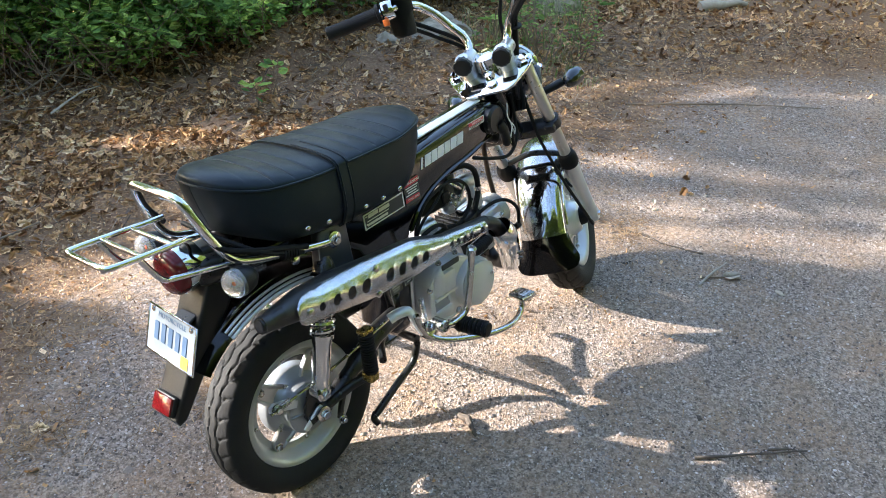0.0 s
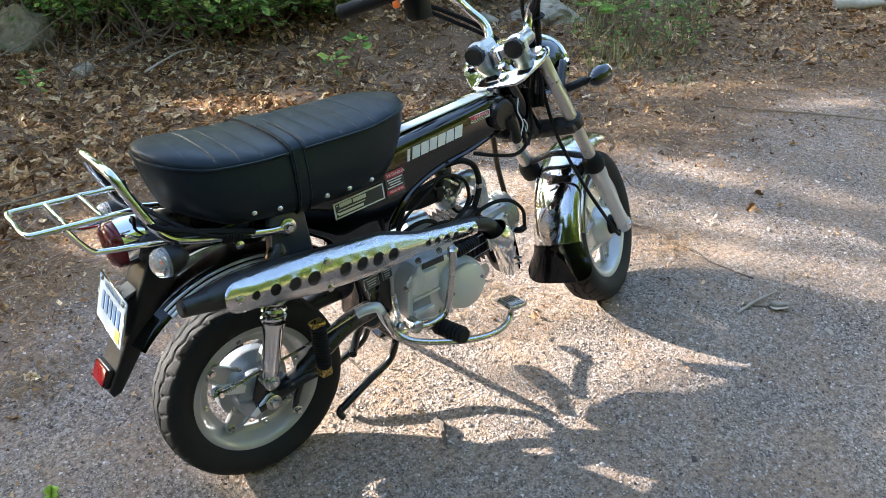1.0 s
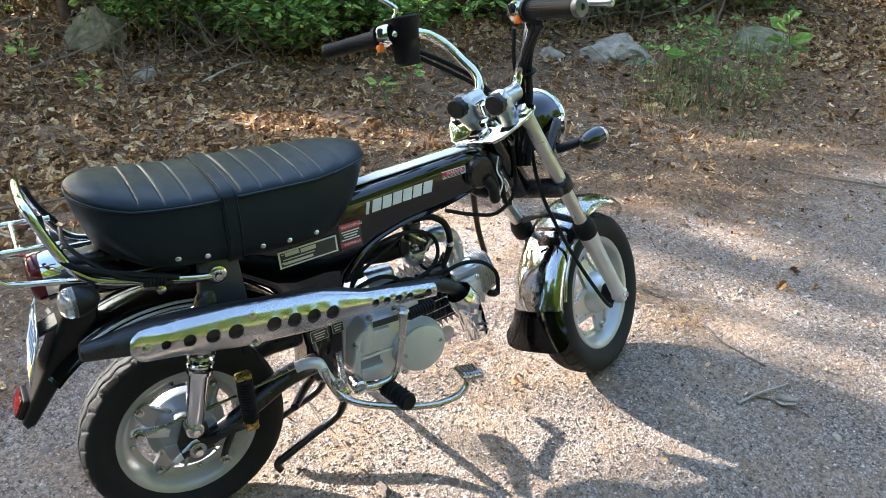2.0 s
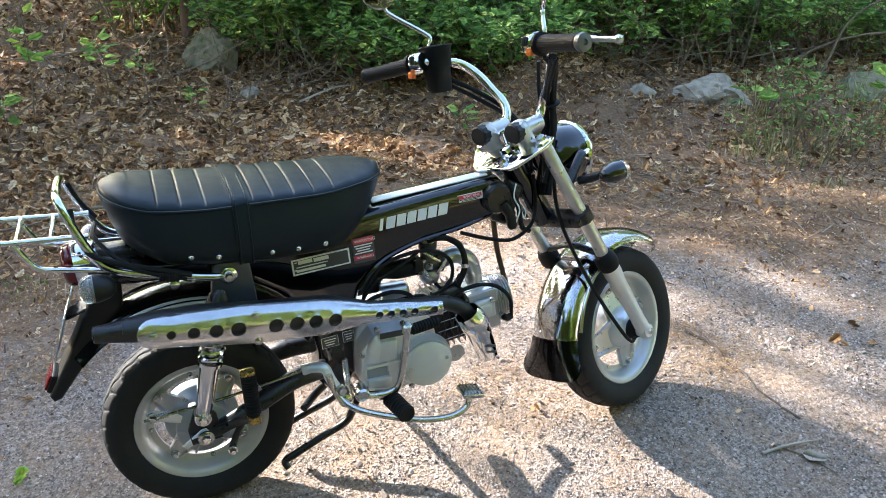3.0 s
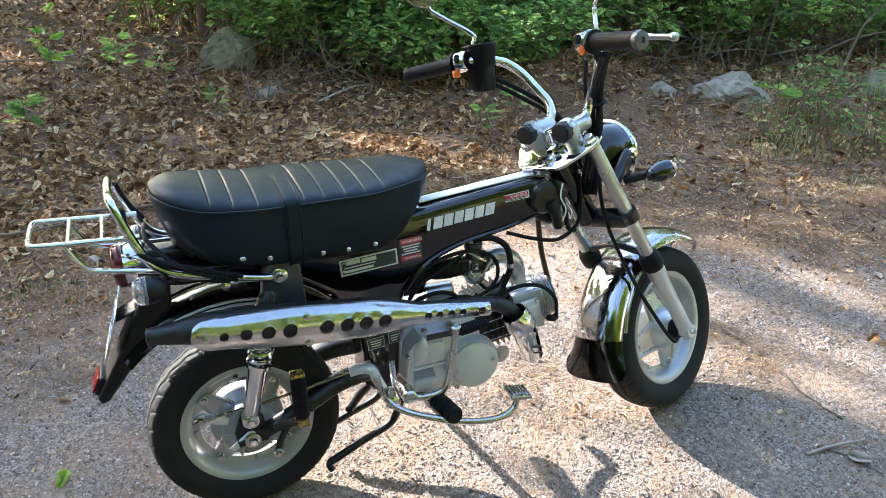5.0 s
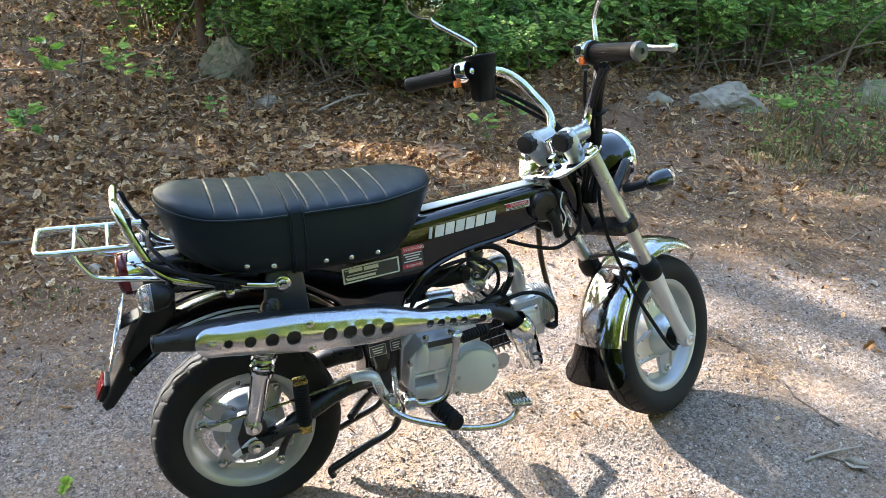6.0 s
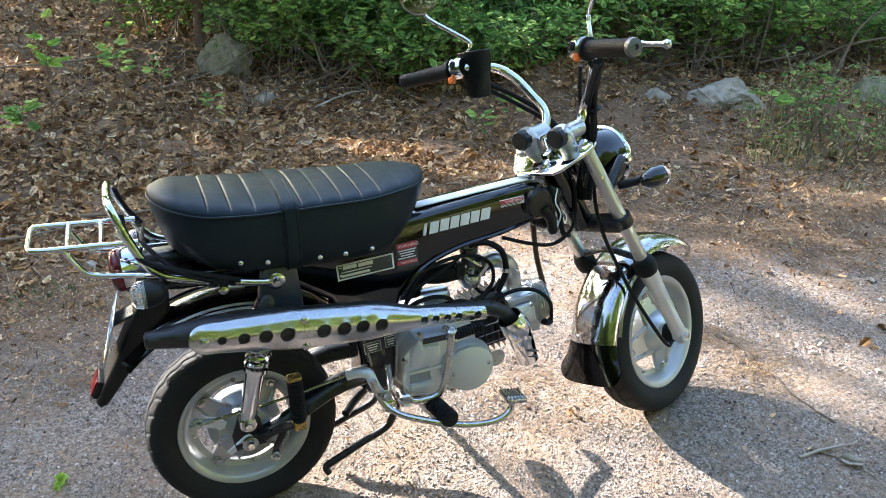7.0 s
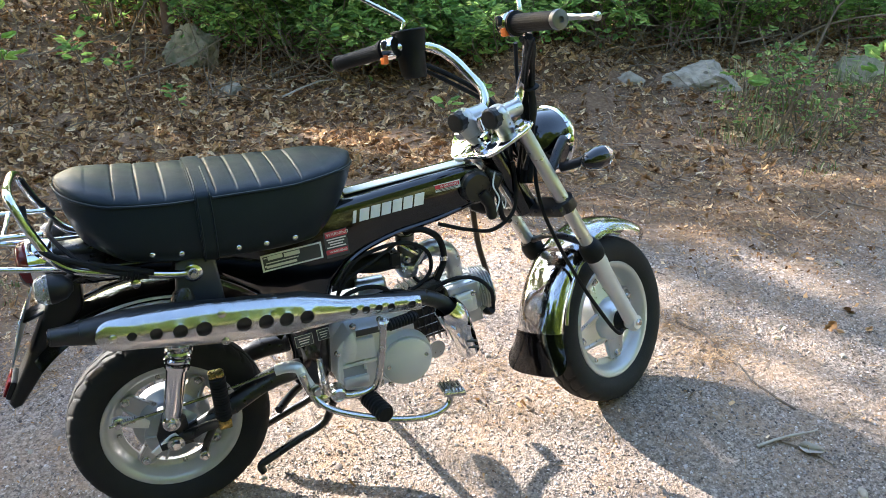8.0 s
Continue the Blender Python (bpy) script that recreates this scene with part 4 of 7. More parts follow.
def unseen_shade_tree(seed, across, back, trunk_r, bands, label, per=26, spread=(0.07, 0.07, 0.06), leaf=0.11):
    """An unseen tree added towards the sun to cast shade. bands: stretches across the light (from, to), of the
    foliage's height above the low sun's ray, and clumps.
    """
    rng = np.random.default_rng(seed)
    base = ACROSS * across - DOWN_SUN * back
    ob = tagged(new("tree"), label, "tree")
    ob.location = (base.x, base.y, float(ground_z(base.x, base.y)))
    cs = []
    for q0, q1, p0, p1, n in bands:
        q = rng.uniform(q0, q1, n)
        p = rng.uniform(p0, p1, n)
        dist = back + rng.uniform(-0.8, 0.8, n)
        v = np.outer(q, ACROSS) - np.outer(dist, DOWN_SUN)
        v[:, 2] = (p + dist) * RISE
        cs.append(v - np.array(ob.location))
    cs = np.concatenate(cs)
    tree_body(ob, 7.5, trunk_r, cs, rng)
    crown_leaves(ob, cs, per, spread, leaf, rng)
    return ob


# unseen trees added as shade casters: slender trunks give the straight bands of shade, the foliage between them the
# broken light
unseen_shade_tree(301, 1.53, 7.4, 0.16, [(2.0, 2.5, -0.35, 0.05, 16), (2.12, 2.45, -1.7, -0.3, 20), (2.72, 5.4, 0.2, 3.2, 330), (2.72, 4.6, -1.2, 0.2, 42), (1.45, 1.66, -2.2, -0.55, 16), (1.30, 1.48, -1.6, -1.0, 7), (1.68, 2.18, -3.2, -2.0, 36), (1.70, 2.05, 1.0, 2.4, 5), (2.10, 2.18, 0.3, 2.2, 9)], "unseen tall tree added to throw a band of shade")
unseen_shade_tree(302, -0.95, 8.0, 0.12, [(-3.6, -0.38, -1.7, 2.2, 280), (-0.40, 0.02, -2.0, -0.66, 40), (0.02, 0.28, -0.88, -0.62, 11), (-0.44, -0.24, -0.52, 0.1, 15), (0.04, 0.50, -1.32, -0.86, 26), (-0.22, 0.04, -0.64, -0.30, 12), (-0.7, 0.25, -2.55, -1.30, 140), (0.25, 0.85, -2.55, -1.58, 80), (0.85, 1.30, -2.55, -1.30, 70), (0.85, 1.5, -1.35, -0.98, 8), (0.74, 0.90, 1.04, 1.24, 6), (0.74, 0.90, 1.36, 2.2, 12), (-0.4, 1.9, -5.6, -2.6, 160)], "unseen leafy tree added to break the low sunlight", 24)
unseen_shade_tree(304, -3.0, 9.0, 0.14, [(-4.0, 0.72, 1.95, 3.5, 120)], "unseen tall tree added to shade the seat and handlebar", 46, (0.26, 0.26, 0.2), 0.17)
unseen_shade_tree(303, 2.20, 9.2, 0.035, [(2.12, 2.3, -1.2, 0.2, 40), (1.0, 2.7, 0.85, 2.8, 165), (1.55, 2.6, 0.2, 0.85, 30)], "unseen slender tree added for thin dappled shade", 6, (0.22, 0.22, 0.16), 0.10)

# a slender young tree on the bank, its crown above the view
slim = tagged(new("tree"), "slender young tree with a reddish-brown trunk", "tree")
slim.location = gp(0.36, 3.75)
rng = np.random.default_rng(311)
part("trunk", sweep(bmesh.new(), curve_pts([(0, 0, -0.1), (0.02, 0.01, 0.5), (-0.01, 0.03, 1.3), (0.04, 0.02, 2.6)], 6), [0.036 * (1 - 0.55 * i / 18) for i in range(19)], 12), RED_BARK, slim, "reddish-brown bark")
crown_leaves(slim, np.stack([rng.normal(0, 0.35, 26), rng.normal(0, 0.35, 26), rng.uniform(1.9, 3.0, 26)], -1), 30, (0.16, 0.16, 0.12), 0.11, rng)

# ---- the motorcycle: x forwards, y to its left, z up, from under the rear wheel ----
BIKE_POSE = pose(0.0, -0.0625, 0.0, -9.3, 0, -0.2)
bike = tagged(new("motorcycle"), "black and chrome mini motorcycle parked leaning on the gravel", "motorcycle")
bike.matrix_world = BIKE_POSE

RAKE, STEER = radians(29.6), 27.3
FORK_UP = Vector((-math.sin(RAKE), 0, math.cos(RAKE)))
FORK_OUT = Vector((math.cos(RAKE), 0, math.sin(RAKE)))
AXLE = Vector((1.0477, 0, 0.2035))
FORK_TOP = AXLE + 0.60 * FORK_UP
AXIS_AT = FORK_TOP - 0.0248 * FORK_OUT
TURNED = Matrix.Translation((0, -0.0126, 0)) @ Matrix.Translation(AXIS_AT) @ Matrix.Rotation(radians(STEER), 4, FORK_UP) @ Matrix.Translation(-AXIS_AT)


def fork_part(name, bm, mat, parent=None, label="", **kw):
    """A part that turns with the handlebar."""
    return part(name, moved(bm, TURNED), mat, parent or bike, label, **kw)


def tyre_mesh(c, R, rim, half):
    """A tyre about the y axis with a zigzag block tread."""
    bm = bmesh.new()
    prof = [(-half * 0.62, rim - 0.004), (-half * 0.78, rim + 0.004), (-half * 0.93, rim + (R - rim) * 0.28), (-half, rim + (R - rim) * 0.5), (-half * 0.97, rim + (R - rim) * 0.68), (-half * 0.88, rim + (R - rim) * 0.82)]
    prof += [(half * 0.80 * s, R - (R - rim) * 0.115 * abs(s) ** 2.2) for s in np.linspace(-1, 1, 25)]
    prof += [(-a, r) for a, r in prof[5::-1]]
    seg = 300
    rings = []
    for i in range(seg):
        t = 2 * math.pi * i / seg
        ring = []
        for a, r in prof:
            s = a / half
            if abs(s) < 0.86 and r > R * 0.9:
                ph = t * 30 / (2 * math.pi)
                wave = abs((ph % 1) - 0.5) * 2
                g = abs(s - (0.26 + 0.16 * (wave - 0.5))) < 0.045 or abs(s + (0.26 + 0.16 * ((1 - wave) - 0.5))) < 0.045
                g = g or (abs(s) > 0.34 and abs(((ph + 0.5 * (s > 0) + 0.55 * abs(s)) % 1) - 0.5) < 0.06)
                if g:
                    r -= 0.0036
            ring.append(bm.verts.new((c[0] + r * math.cos(t), c[1] + a, c[2] + r * math.sin(t))))
        rings.append(ring)
    for i in range(seg):
        a, b = rings[i], rings[(i + 1) % seg]
        for k in range(len(prof) - 1):
            bm.faces.new((a[k], a[k + 1], b[k + 1], b[k]))
    return bm


def rim_mesh(c, R, half):
    """A deep two-piece rim with a flange in the middle that the arms are bolted to."""
    side = [(half, R - 0.005), (half - 0.003, R - 0.012), (half - 0.008, R - 0.016), (0.016, R - 0.022), (0.006, R - 0.026), (0.004, R - 0.029), (0.004, R - 0.041)]
    top = [(half, R), (half - 0.002, R + 0.002), (half - 0.005, R + 0.001), (half - 0.009, R - 0.010), (0.014, R - 0.017), (0.004, R - 0.020)]
    ring = [(-a, q) for a, q in top] + top[::-1] + side + [(-a, q) for a, q in side[::-1]] + [(-half, R)]
    return lathe(ring, c, (0, 1, 0), 96)


def arm_mesh(c, a, R, wide):
    """A broad pressed arm with raised edges, rounded where it is bolted to the rim."""
    b = bmesh.new()
    rows = []
    for j in range(12):
        f = j / 11
        q = 0.040 + (R - 0.026 - 0.040) * f
        w = wide - 0.012 * min(1, f * 1.4)
        if f > 0.75:
            w *= max(0.05, 1 - ((f - 0.75) / 0.25) ** 2) ** 0.5
        y = -0.006 - 0.016 * (1 - f) ** 1.5
        rows.append([b.verts.new((q, y + dy, s)) for s, dy in ((-w, 0.0), (-w * 0.90, -0.006), (-w * 0.72, -0.006), (-w * 0.60, -0.001), (w * 0.60, -0.001), (w * 0.72, -0.006), (w * 0.90, -0.006), (w, 0.0), (w * 0.95, 0.004), (-w * 0.95, 0.004))])
    for p, q in zip(rows, rows[1:]):
        for i in range(10):
            b.faces.new((p[i], p[(i + 1) % 10], q[(i + 1) % 10], q[i]))
    b.faces.new(rows[0][::-1])
    b.faces.new(rows[-1])
    return moved(b, Matrix.Translation(c) @ Matrix.Rotation(-a, 4, "Y"))


def wheel_parts(put, c, R, half, turn, owner, wide):
    rim = put("rim", rim_mesh(c, R, half), WHEEL, owner, "silver painted two-piece rim", sharp=40)
    for k in range(4):
        a = radians(turn + 90 * k)
        arm = put("wheel_arm", arm_mesh(c, a, R, wide), SATIN_ALU, owner, "grey pressed wheel arm", sharp=40)
        put("arm_bolt", bolt((c[0] + 0.106 * math.cos(a), c[1] - 0.010, c[2] + 0.106 * math.sin(a)), (0, -1, 0), 0.0065, 0.008, 1.5), STEEL, arm)
        a += radians(45)
        put("rim_bolt", bolt((c[0] + 0.1075 * math.cos(a), c[1] - 0.004, c[2] + 0.1075 * math.sin(a)), (0, -1, 0), 0.004, 0.005, 1.4), STEEL, rim)


# rear wheel
RC = (0.0, 0.0, 0.205)
rear_wheel = tagged(new("rear_wheel"))
rear_wheel.parent = bike
part("tyre", tyre_mesh(RC, 0.205, 0.141, 0.046), TYRE, rear_wheel, "dusty black block-tread tyre")
wheel_parts(part, RC, 0.141, 0.034, 51, rear_wheel, 0.033)
part("hub", lathe([(-0.058, 0.0), (-0.058, 0.046), (-0.054, 0.051), (-0.034, 0.055), (-0.020, 0.060), (-0.010, 0.077), (-0.004, 0.080), (0.018, 0.080), (0.024, 0.074), (0.04, 0.060), (0.045, 0.03), (0.06, 0.03), (0.06, 0)], RC, (0, 1, 0), 40), HUB, rear_wheel)
bm = lathe([(-0.072, 0.0), (-0.072, 0.018), (-0.066, 0.03), (-0.062, 0.05), (-0.057, 0.057), (-0.05, 0.058)], RC, (0, 1, 0), 40)
for k in range(5):
    a = 0.5 + k * 2 * math.pi / 5
    block((0.052, 0.006, 0.005), Matrix.Translation((RC[0] + 0.032 * math.cos(a), -0.064, RC[2] + 0.032 * math.sin(a))) @ Matrix.Rotation(-a, 4, "Y"), 0.001, 1, bm)
part("brake_panel", bm, HUB, rear_wheel, "ribbed cast drum brake panel")
part("axle_nut", bolt((0, -0.098, 0.205), (0, -1, 0), 0.010, 0.012, 1.7, lathe([(-0.1, 0.006), (0.1, 0.006)], RC, (0, 1, 0), 12)), STEEL, rear_wheel)

# front wheel
FW = tagged(new("front_wheel"))
FW.parent = bike
FC = tuple(AXLE)
FRONT_TURN = -75
fork_part("tyre", tyre_mesh(FC, 0.2075, 0.143, 0.047), TYRE, FW, "dusty black block-tread tyre")
wheel_parts(fork_part, FC, 0.143, 0.037, FRONT_TURN, FW, 0.044)
fork_part("hub", lathe([(-0.052, 0.0), (-0.052, 0.03), (-0.046, 0.042), (-0.02, 0.055), (0.03, 0.06), (0.04, 0.05), (0.055, 0.03), (0.055, 0)], FC, (0, 1, 0), 40), CAST, FW)
fork_part("axle_boot", lathe([(-0.076, 0.012), (-0.074, 0.02), (-0.066, 0.024), (-0.052, 0.027), (-0.05, 0.0)], FC, (0, 1, 0), 24), RUBBER, FW, "black rubber drive housing")
fork_part("axle_nut", bolt((FC[0], -0.100, FC[2]), (0, -1, 0), 0.009, 0.012, 1.5, lathe([(-0.105, 0.006), (0.105, 0.006)], FC, (0, 1, 0), 12)), STEEL, FW)
fork_part("valve", bar([(1.07, -0.03, 0.318), (1.062, -0.04, 0.30), (1.055, -0.047, 0.295)], 0.004, 4, 8), RUBBER, FW)

# pressed steel frame
OUT = [(0.700, 0.664), (0.66, 0.665), (0.54, 0.652), (0.42, 0.639), (0.25, 0.622), (0.05, 0.606), (-0.10, 0.596), (-0.125, 0.575), (-0.09, 0.558), (0.04, 0.548), (0.125, 0.530), (0.200, 0.478), (0.246, 0.405), (0.262, 0.32), (0.258, 0.25), (0.277, 0.225), (0.325, 0.225), (0.345, 0.26), (0.347, 0.36), (0.352, 0.42), (0.368, 0.465), (0.40, 0.500), (0.444, 0.524), (0.51, 0.544), (0.60, 0.558), (0.69, 0.574), (0.712, 0.60), (0.715, 0.645)]
bm = plate(OUT, 0.052, None, 0.020, 4)
for v in bm.verts:
    v.co.y *= 1.08 - 0.28 * min(1, max(0, (v.co.x - 0.3) / 0.4))
part("frame", bm, GLOSS_BLACK, bike, "glossy black pressed-steel spine frame", sharp=35)
bm = bmesh.new()
for s in (-1, 1):
    sweep(bm, curve_pts([(0.70, s * 0.036, 0.588), (0.60, s * 0.043, 0.564), (0.51, s * 0.047, 0.551), (0.44, s * 0.05, 0.53), (0.395, s * 0.052, 0.503), (0.36, s * 0.053, 0.462)], 5), 0.005, 6)
part("frame_seam", bm, GLOSS_BLACK, bike)
part("trim_strip", moved(block((0.27, 0.030, 0.004), None, 0.0015), Matrix.Translation((0.545, -0.004, 0.6565)) @ Matrix.Rotation(radians(-5.4), 4, "Y")), WHITE, bike, "silver-white strip along the top of the spine")
part("head_tube", bar([AXIS_AT - 0.02 * FORK_UP, AXIS_AT - 0.205 * FORK_UP], 0.029, 0, 24), GLOSS_BLACK, bike)


# seat
SEAT_X0, SEAT_X1 = -0.122, 0.430


def seat_w(x):
    u = (x - SEAT_X0) / (SEAT_X1 - SEAT_X0)
    base = 0.128 - 0.018 * max(0, u - 0.3) / 0.7
    e = 1 - abs(2 * u - 1) ** 4.5
    return base * max(0.0, e) ** 0.5


def seat_section(x, off=0.0, n=22):
    """Half a cross-section from the bottom's middle over the side to the crown."""
    u = (x - SEAT_X0) / (SEAT_X1 - SEAT_X0)
    w = seat_w(x)
    k = min(1.0, w / 0.10)
    zb = 0.622 - 0.040 * math.sin(math.pi * min(1, u * 0.62 + 0.02)) + 0.05 * max(0, 0.16 - u) / 0.16 * 0.5 + 0.06 * max(0, u - 0.88) / 0.12 * 0.5
    zp = 0.718 + 0.012 * (1 - u) + 0.012 * max(0, u - 0.75) / 0.25 - 0.009 * min(1, u / 0.35) + 0.014 * max(0.0, 1 - u / 0.16) ** 1.3
    zc = zp + (0.022 - 0.007 * u + 0.008 * math.exp(-((u - 0.12) / 0.13) ** 2)) * (0.35 + 0.65 * k)
    zp += -0.010 * (1 - k) * min(1, u / 0.5)
    pts = [(0.0, zb), (w * 0.6, zb), (w - 0.022 * k, zb + 0.002), (w - 0.008 * k, zb + 0.010), (w - 0.001 * k, zb + 0.024)]
    for f in (0.35, 0.55, 0.75, 0.9):
        pts.append((w + 0.007 * k * math.sin(math.pi * f), zb + (zp - zb) * f))
    pts.append((w, zp))
    groove = 0.0
    for c in SEAT_GROOVES:
        d = abs(x - c) / 0.0024
        if d < 1.6:
            groove = max(groove, 0.0026 * math.exp(-2.2 * d * d))
    puff = 0.0011 * abs(math.sin(math.pi * (x - SEAT_GROOVES[0]) / 0.0425))
    for i in range(1, n + 1):
        a = i / n * math.pi / 2
        y = w * math.cos(a) ** 0.9
        fade = min(1, max(0.0, (w - y) / 0.016))
        pts.append((y, zp + (zc - zp) * math.sin(a) ** 0.85 + (puff - groove) * fade * k))
    if off:
        out = []
        for i, (y, z) in enumerate(pts):
            a, b = pts[max(0, i - 1)], pts[min(len(pts) - 1, i + 1)]
            t = Vector((b[0] - a[0], b[1] - a[1]))
            nrm = Vector((t.y, -t.x)).normalized() if t.length > 1e-9 else Vector((0, 1))
            out.append((y + nrm.x * off, z + nrm.y * off))
        pts = out
    return pts


SEAT_MID = 0.125
SEAT_GROOVES = [-0.023, 0.018, 0.062, 0.150, 0.188, 0.230, 0.270, 0.310]


def seat_loft(xs, off=0.0, cap=True):
    bm = bmesh.new()
    rings = []
    for x in xs:
        half = seat_section(x, off)
        ring = [(y, z) for y, z in half] + [(-y, z) for y, z in half[-2:0:-1]]
        zp, zb = half[9][1], half[0][1]
        row = []
        for y, z in ring:
            low = min(1.0, max(0.0, (zp - z) / max(1e-6, zp - zb))) ** 1.4
            row.append(bm.verts.new((SEAT_MID + (x - SEAT_MID) * (1 - (0.10 if x < SEAT_MID else 0.16) * low), y, z)))
        rings.append(row)
    n = len(rings[0])
    for a, b in zip(rings, rings[1:]):
        for k in range(n):
            bm.faces.new((a[k], a[(k + 1) % n], b[(k + 1) % n], b[k]))
    if cap:
        bm.faces.new(rings[0][::-1])
        bm.faces.new(rings[-1])
    return bm


us = [0.5 - 0.5 * math.cos(math.pi * i / 420) for i in range(1, 420)]
part("seat", seat_loft([SEAT_X0 + (SEAT_X1 - SEAT_X0) * u for u in us]), VINYL, bike, "long black vinyl seat with cross-stitched rolls", sharp=60)
part("seat_strap", seat_loft([0.110 + 0.032 * i / 8 for i in range(9)], 0.0045), VINYL, bike, "black strap across the seat", sharp=60)
for name, dx in (("strap_seam", 0.1145), ("strap_seam", 0.1375)):
    pts = [(dx, -y, z) for y, z in seat_section(dx, 0.0050)[2:]]
    part(name, sweep(bmesh.new(), pts, 0.0018, 6), VINYL, bike)
loop = []
for u in us[4:-4:3]:
    x = SEAT_X0 + (SEAT_X1 - SEAT_X0) * u
    loop.append((x, -seat_section(x)[9][0] - 0.001, seat_section(x)[9][1]))
loop += [(x, -y, z) for x, y, z in loop[::-1]]
part("seat_piping", sweep(bmesh.new(), loop, 0.0028, 7, True), VINYL, bike)
for x in (0.024, 0.074, 0.176, 0.228, 0.284):
    half = seat_section(SEAT_MID + (x - SEAT_MID) * 1.14)
    for s in (-1, 1):
        p = Vector((x, s * (half[4][0] + 0.0010), half[4][1] + 0.001))
        part("rivet", lathe([(-0.003, 0.0062), (0.001, 0.006), (0.0035, 0.004), (0.0045, 0.0)], p, (0, s, -0.12), 14), CHROME, bike)

# rear mudguard and tail
bm = bmesh.new()
rows = []
for i in range(41):
    a = radians(34 + 102 * i / 40)
    row = []
    for s in np.linspace(-1, 1, 15):
        r = 0.318 - 0.030 * abs(s) ** 3.2 - 0.004 * math.exp(-((abs(s) - 0.72) / 0.07) ** 2)
        row.append(bm.verts.new((RC[0] + r * math.cos(a), 0.062 * s, RC[2] + r * math.sin(a))))
    rows.append(row)
for a, b in zip(rows, rows[1:]):
    for k in range(14):
        bm.faces.new((a[k], a[k + 1], b[k + 1], b[k]))
bmesh.ops.solidify(bm, geom=bm.faces[:], thickness=0.003)
part("rear_mudguard", bm, GLOSS_BLACK, bike, "glossy black ribbed rear mudguard")
# silver on the edge beads and lower ribs stands for sky highlights
for s in (-1, 1):
    part("mudguard_bead", sweep(bmesh.new(), [(RC[0] + 0.290 * math.cos(radians(a)), s * 0.0630, RC[2] + 0.290 * math.sin(radians(a))) for a in range(42, 121, 2)], 0.0045, 10), CAST, bike, "rolled edge of the mudguard, silver for the sky's highlight")
    for r, y in ((0.2985, 0.0605), (0.3065, 0.0570), (0.3130, 0.0490)):
        part("mudguard_rib", sweep(bmesh.new(), [(RC[0] + r * math.cos(radians(a)), s * y, RC[2] + r * math.sin(radians(a))) for a in range(42, 121, 2)], 0.0030, 8), GLOSS_BLACK if r > 0.31 else CAST, bike)
TAIL = Matrix.Translation((-0.205, 0, 0.45)) @ Matrix.Rotation(radians(28), 4, "Y")
bm = plate([(-0.012, 0.145), (0.028, 0.150), (0.050, 0.10), (0.030, -0.02), (0.008, -0.130), (-0.004, -0.142), (-0.016, -0.132), (-0.010, 0.0)], 0.040, TAIL, 0.008, 3)
part("tail_flap", bm, PLASTIC, bike, "black plastic rear flap")
part("tail_panel", moved(block((0.11, 0.105, 0.055), None, 0.018, 3), Matrix.Translation((-0.115, 0, 0.588)) @ Matrix.Rotation(radians(8), 4, "Y")), SATIN_BLACK, bike)
lamp = tagged(new("tail_lamp"))
lamp.parent = bike
tl = (-0.142, 0.0, 0.604)
part("housing", lathe([(0.0, 0.03), (0.002, 0.042), (0.02, 0.046), (0.045, 0.047), (0.045, 0.0)], tl, (-1, 0, -0.05), 32), CHROME, lamp, "chrome tail lamp housing")
part("red_lens", lathe([(0.045, 0.044), (0.058, 0.043), (0.066, 0.036), (0.069, 0.02), (0.070, 0)], tl, (-1, 0, -0.05), 32), RED_LENS, lamp, "red ribbed lens")
part("lamp_bracket", block((0.10, 0.05, 0.05), Matrix.Translation((-0.10, 0, 0.606)), 0.012, 3), SATIN_BLACK, lamp)
ref = tagged(new("rear_reflector"))
ref.parent = bike
part("reflector_body", moved(block((0.012, 0.062, 0.040), None, 0.004, 2), TAIL @ Matrix.Translation((-0.019, 0, -0.108))), PLASTIC, ref)
part("reflector_face", moved(block((0.006, 0.056, 0.034), None, 0.002, 2), TAIL @ Matrix.Translation((-0.0265, 0, -0.108))), RED_LENS, ref, "red reflector")
# number plate: plain bars only
num = tagged(new("number_plate"))
num.parent = bike
PL = Matrix.Translation((-0.229, 0.0, 0.482)) @ Matrix.Rotation(radians(-4), 4, "Z") @ Matrix.Rotation(radians(20), 4, "Y") @ Matrix.Diagonal((1, 0.96, 0.89, 1))
part("plate_sheet", moved(block((0.002, 0.178, 0.102), None, 0.0008, 1), PL), PALE, num, "pale blue metal number plate")
bm = bmesh.new()
for y, z, w, h in ((0, 0.0495, 0.178, 0.004), (0, -0.0495, 0.178, 0.004), (0.087, 0, 0.004, 0.1), (-0.087, 0, 0.004, 0.1)):
    block((0.003, w, h), PL @ Matrix.Translation((-0.0012, y, z)), 0.001, 1, bm)
part("plate_frame", bm, CHROME, num, "thin chrome plate surround")
for k in range(5):
    part("plate_bar", moved(block((0.002, 0.016, 0.040), None, 0.0008, 1), PL @ Matrix.Translation((-0.0016, 0.052 - 0.026 * k, 0.000))), BLUE_INK, num)
cu = bpy.data.curves.new("plate_word", "FONT")
cu.body, cu.size, cu.align_x, cu.align_y, cu.extrude = "MOTORCYCLE", 0.0155, "CENTER", "CENTER", 0.0002
tmp = bpy.data.objects.new("plate_word", cu)
bm = bmesh.new()
bm.from_mesh(bpy.data.meshes.new_from_object(tmp))
bpy.data.objects.remove(tmp)
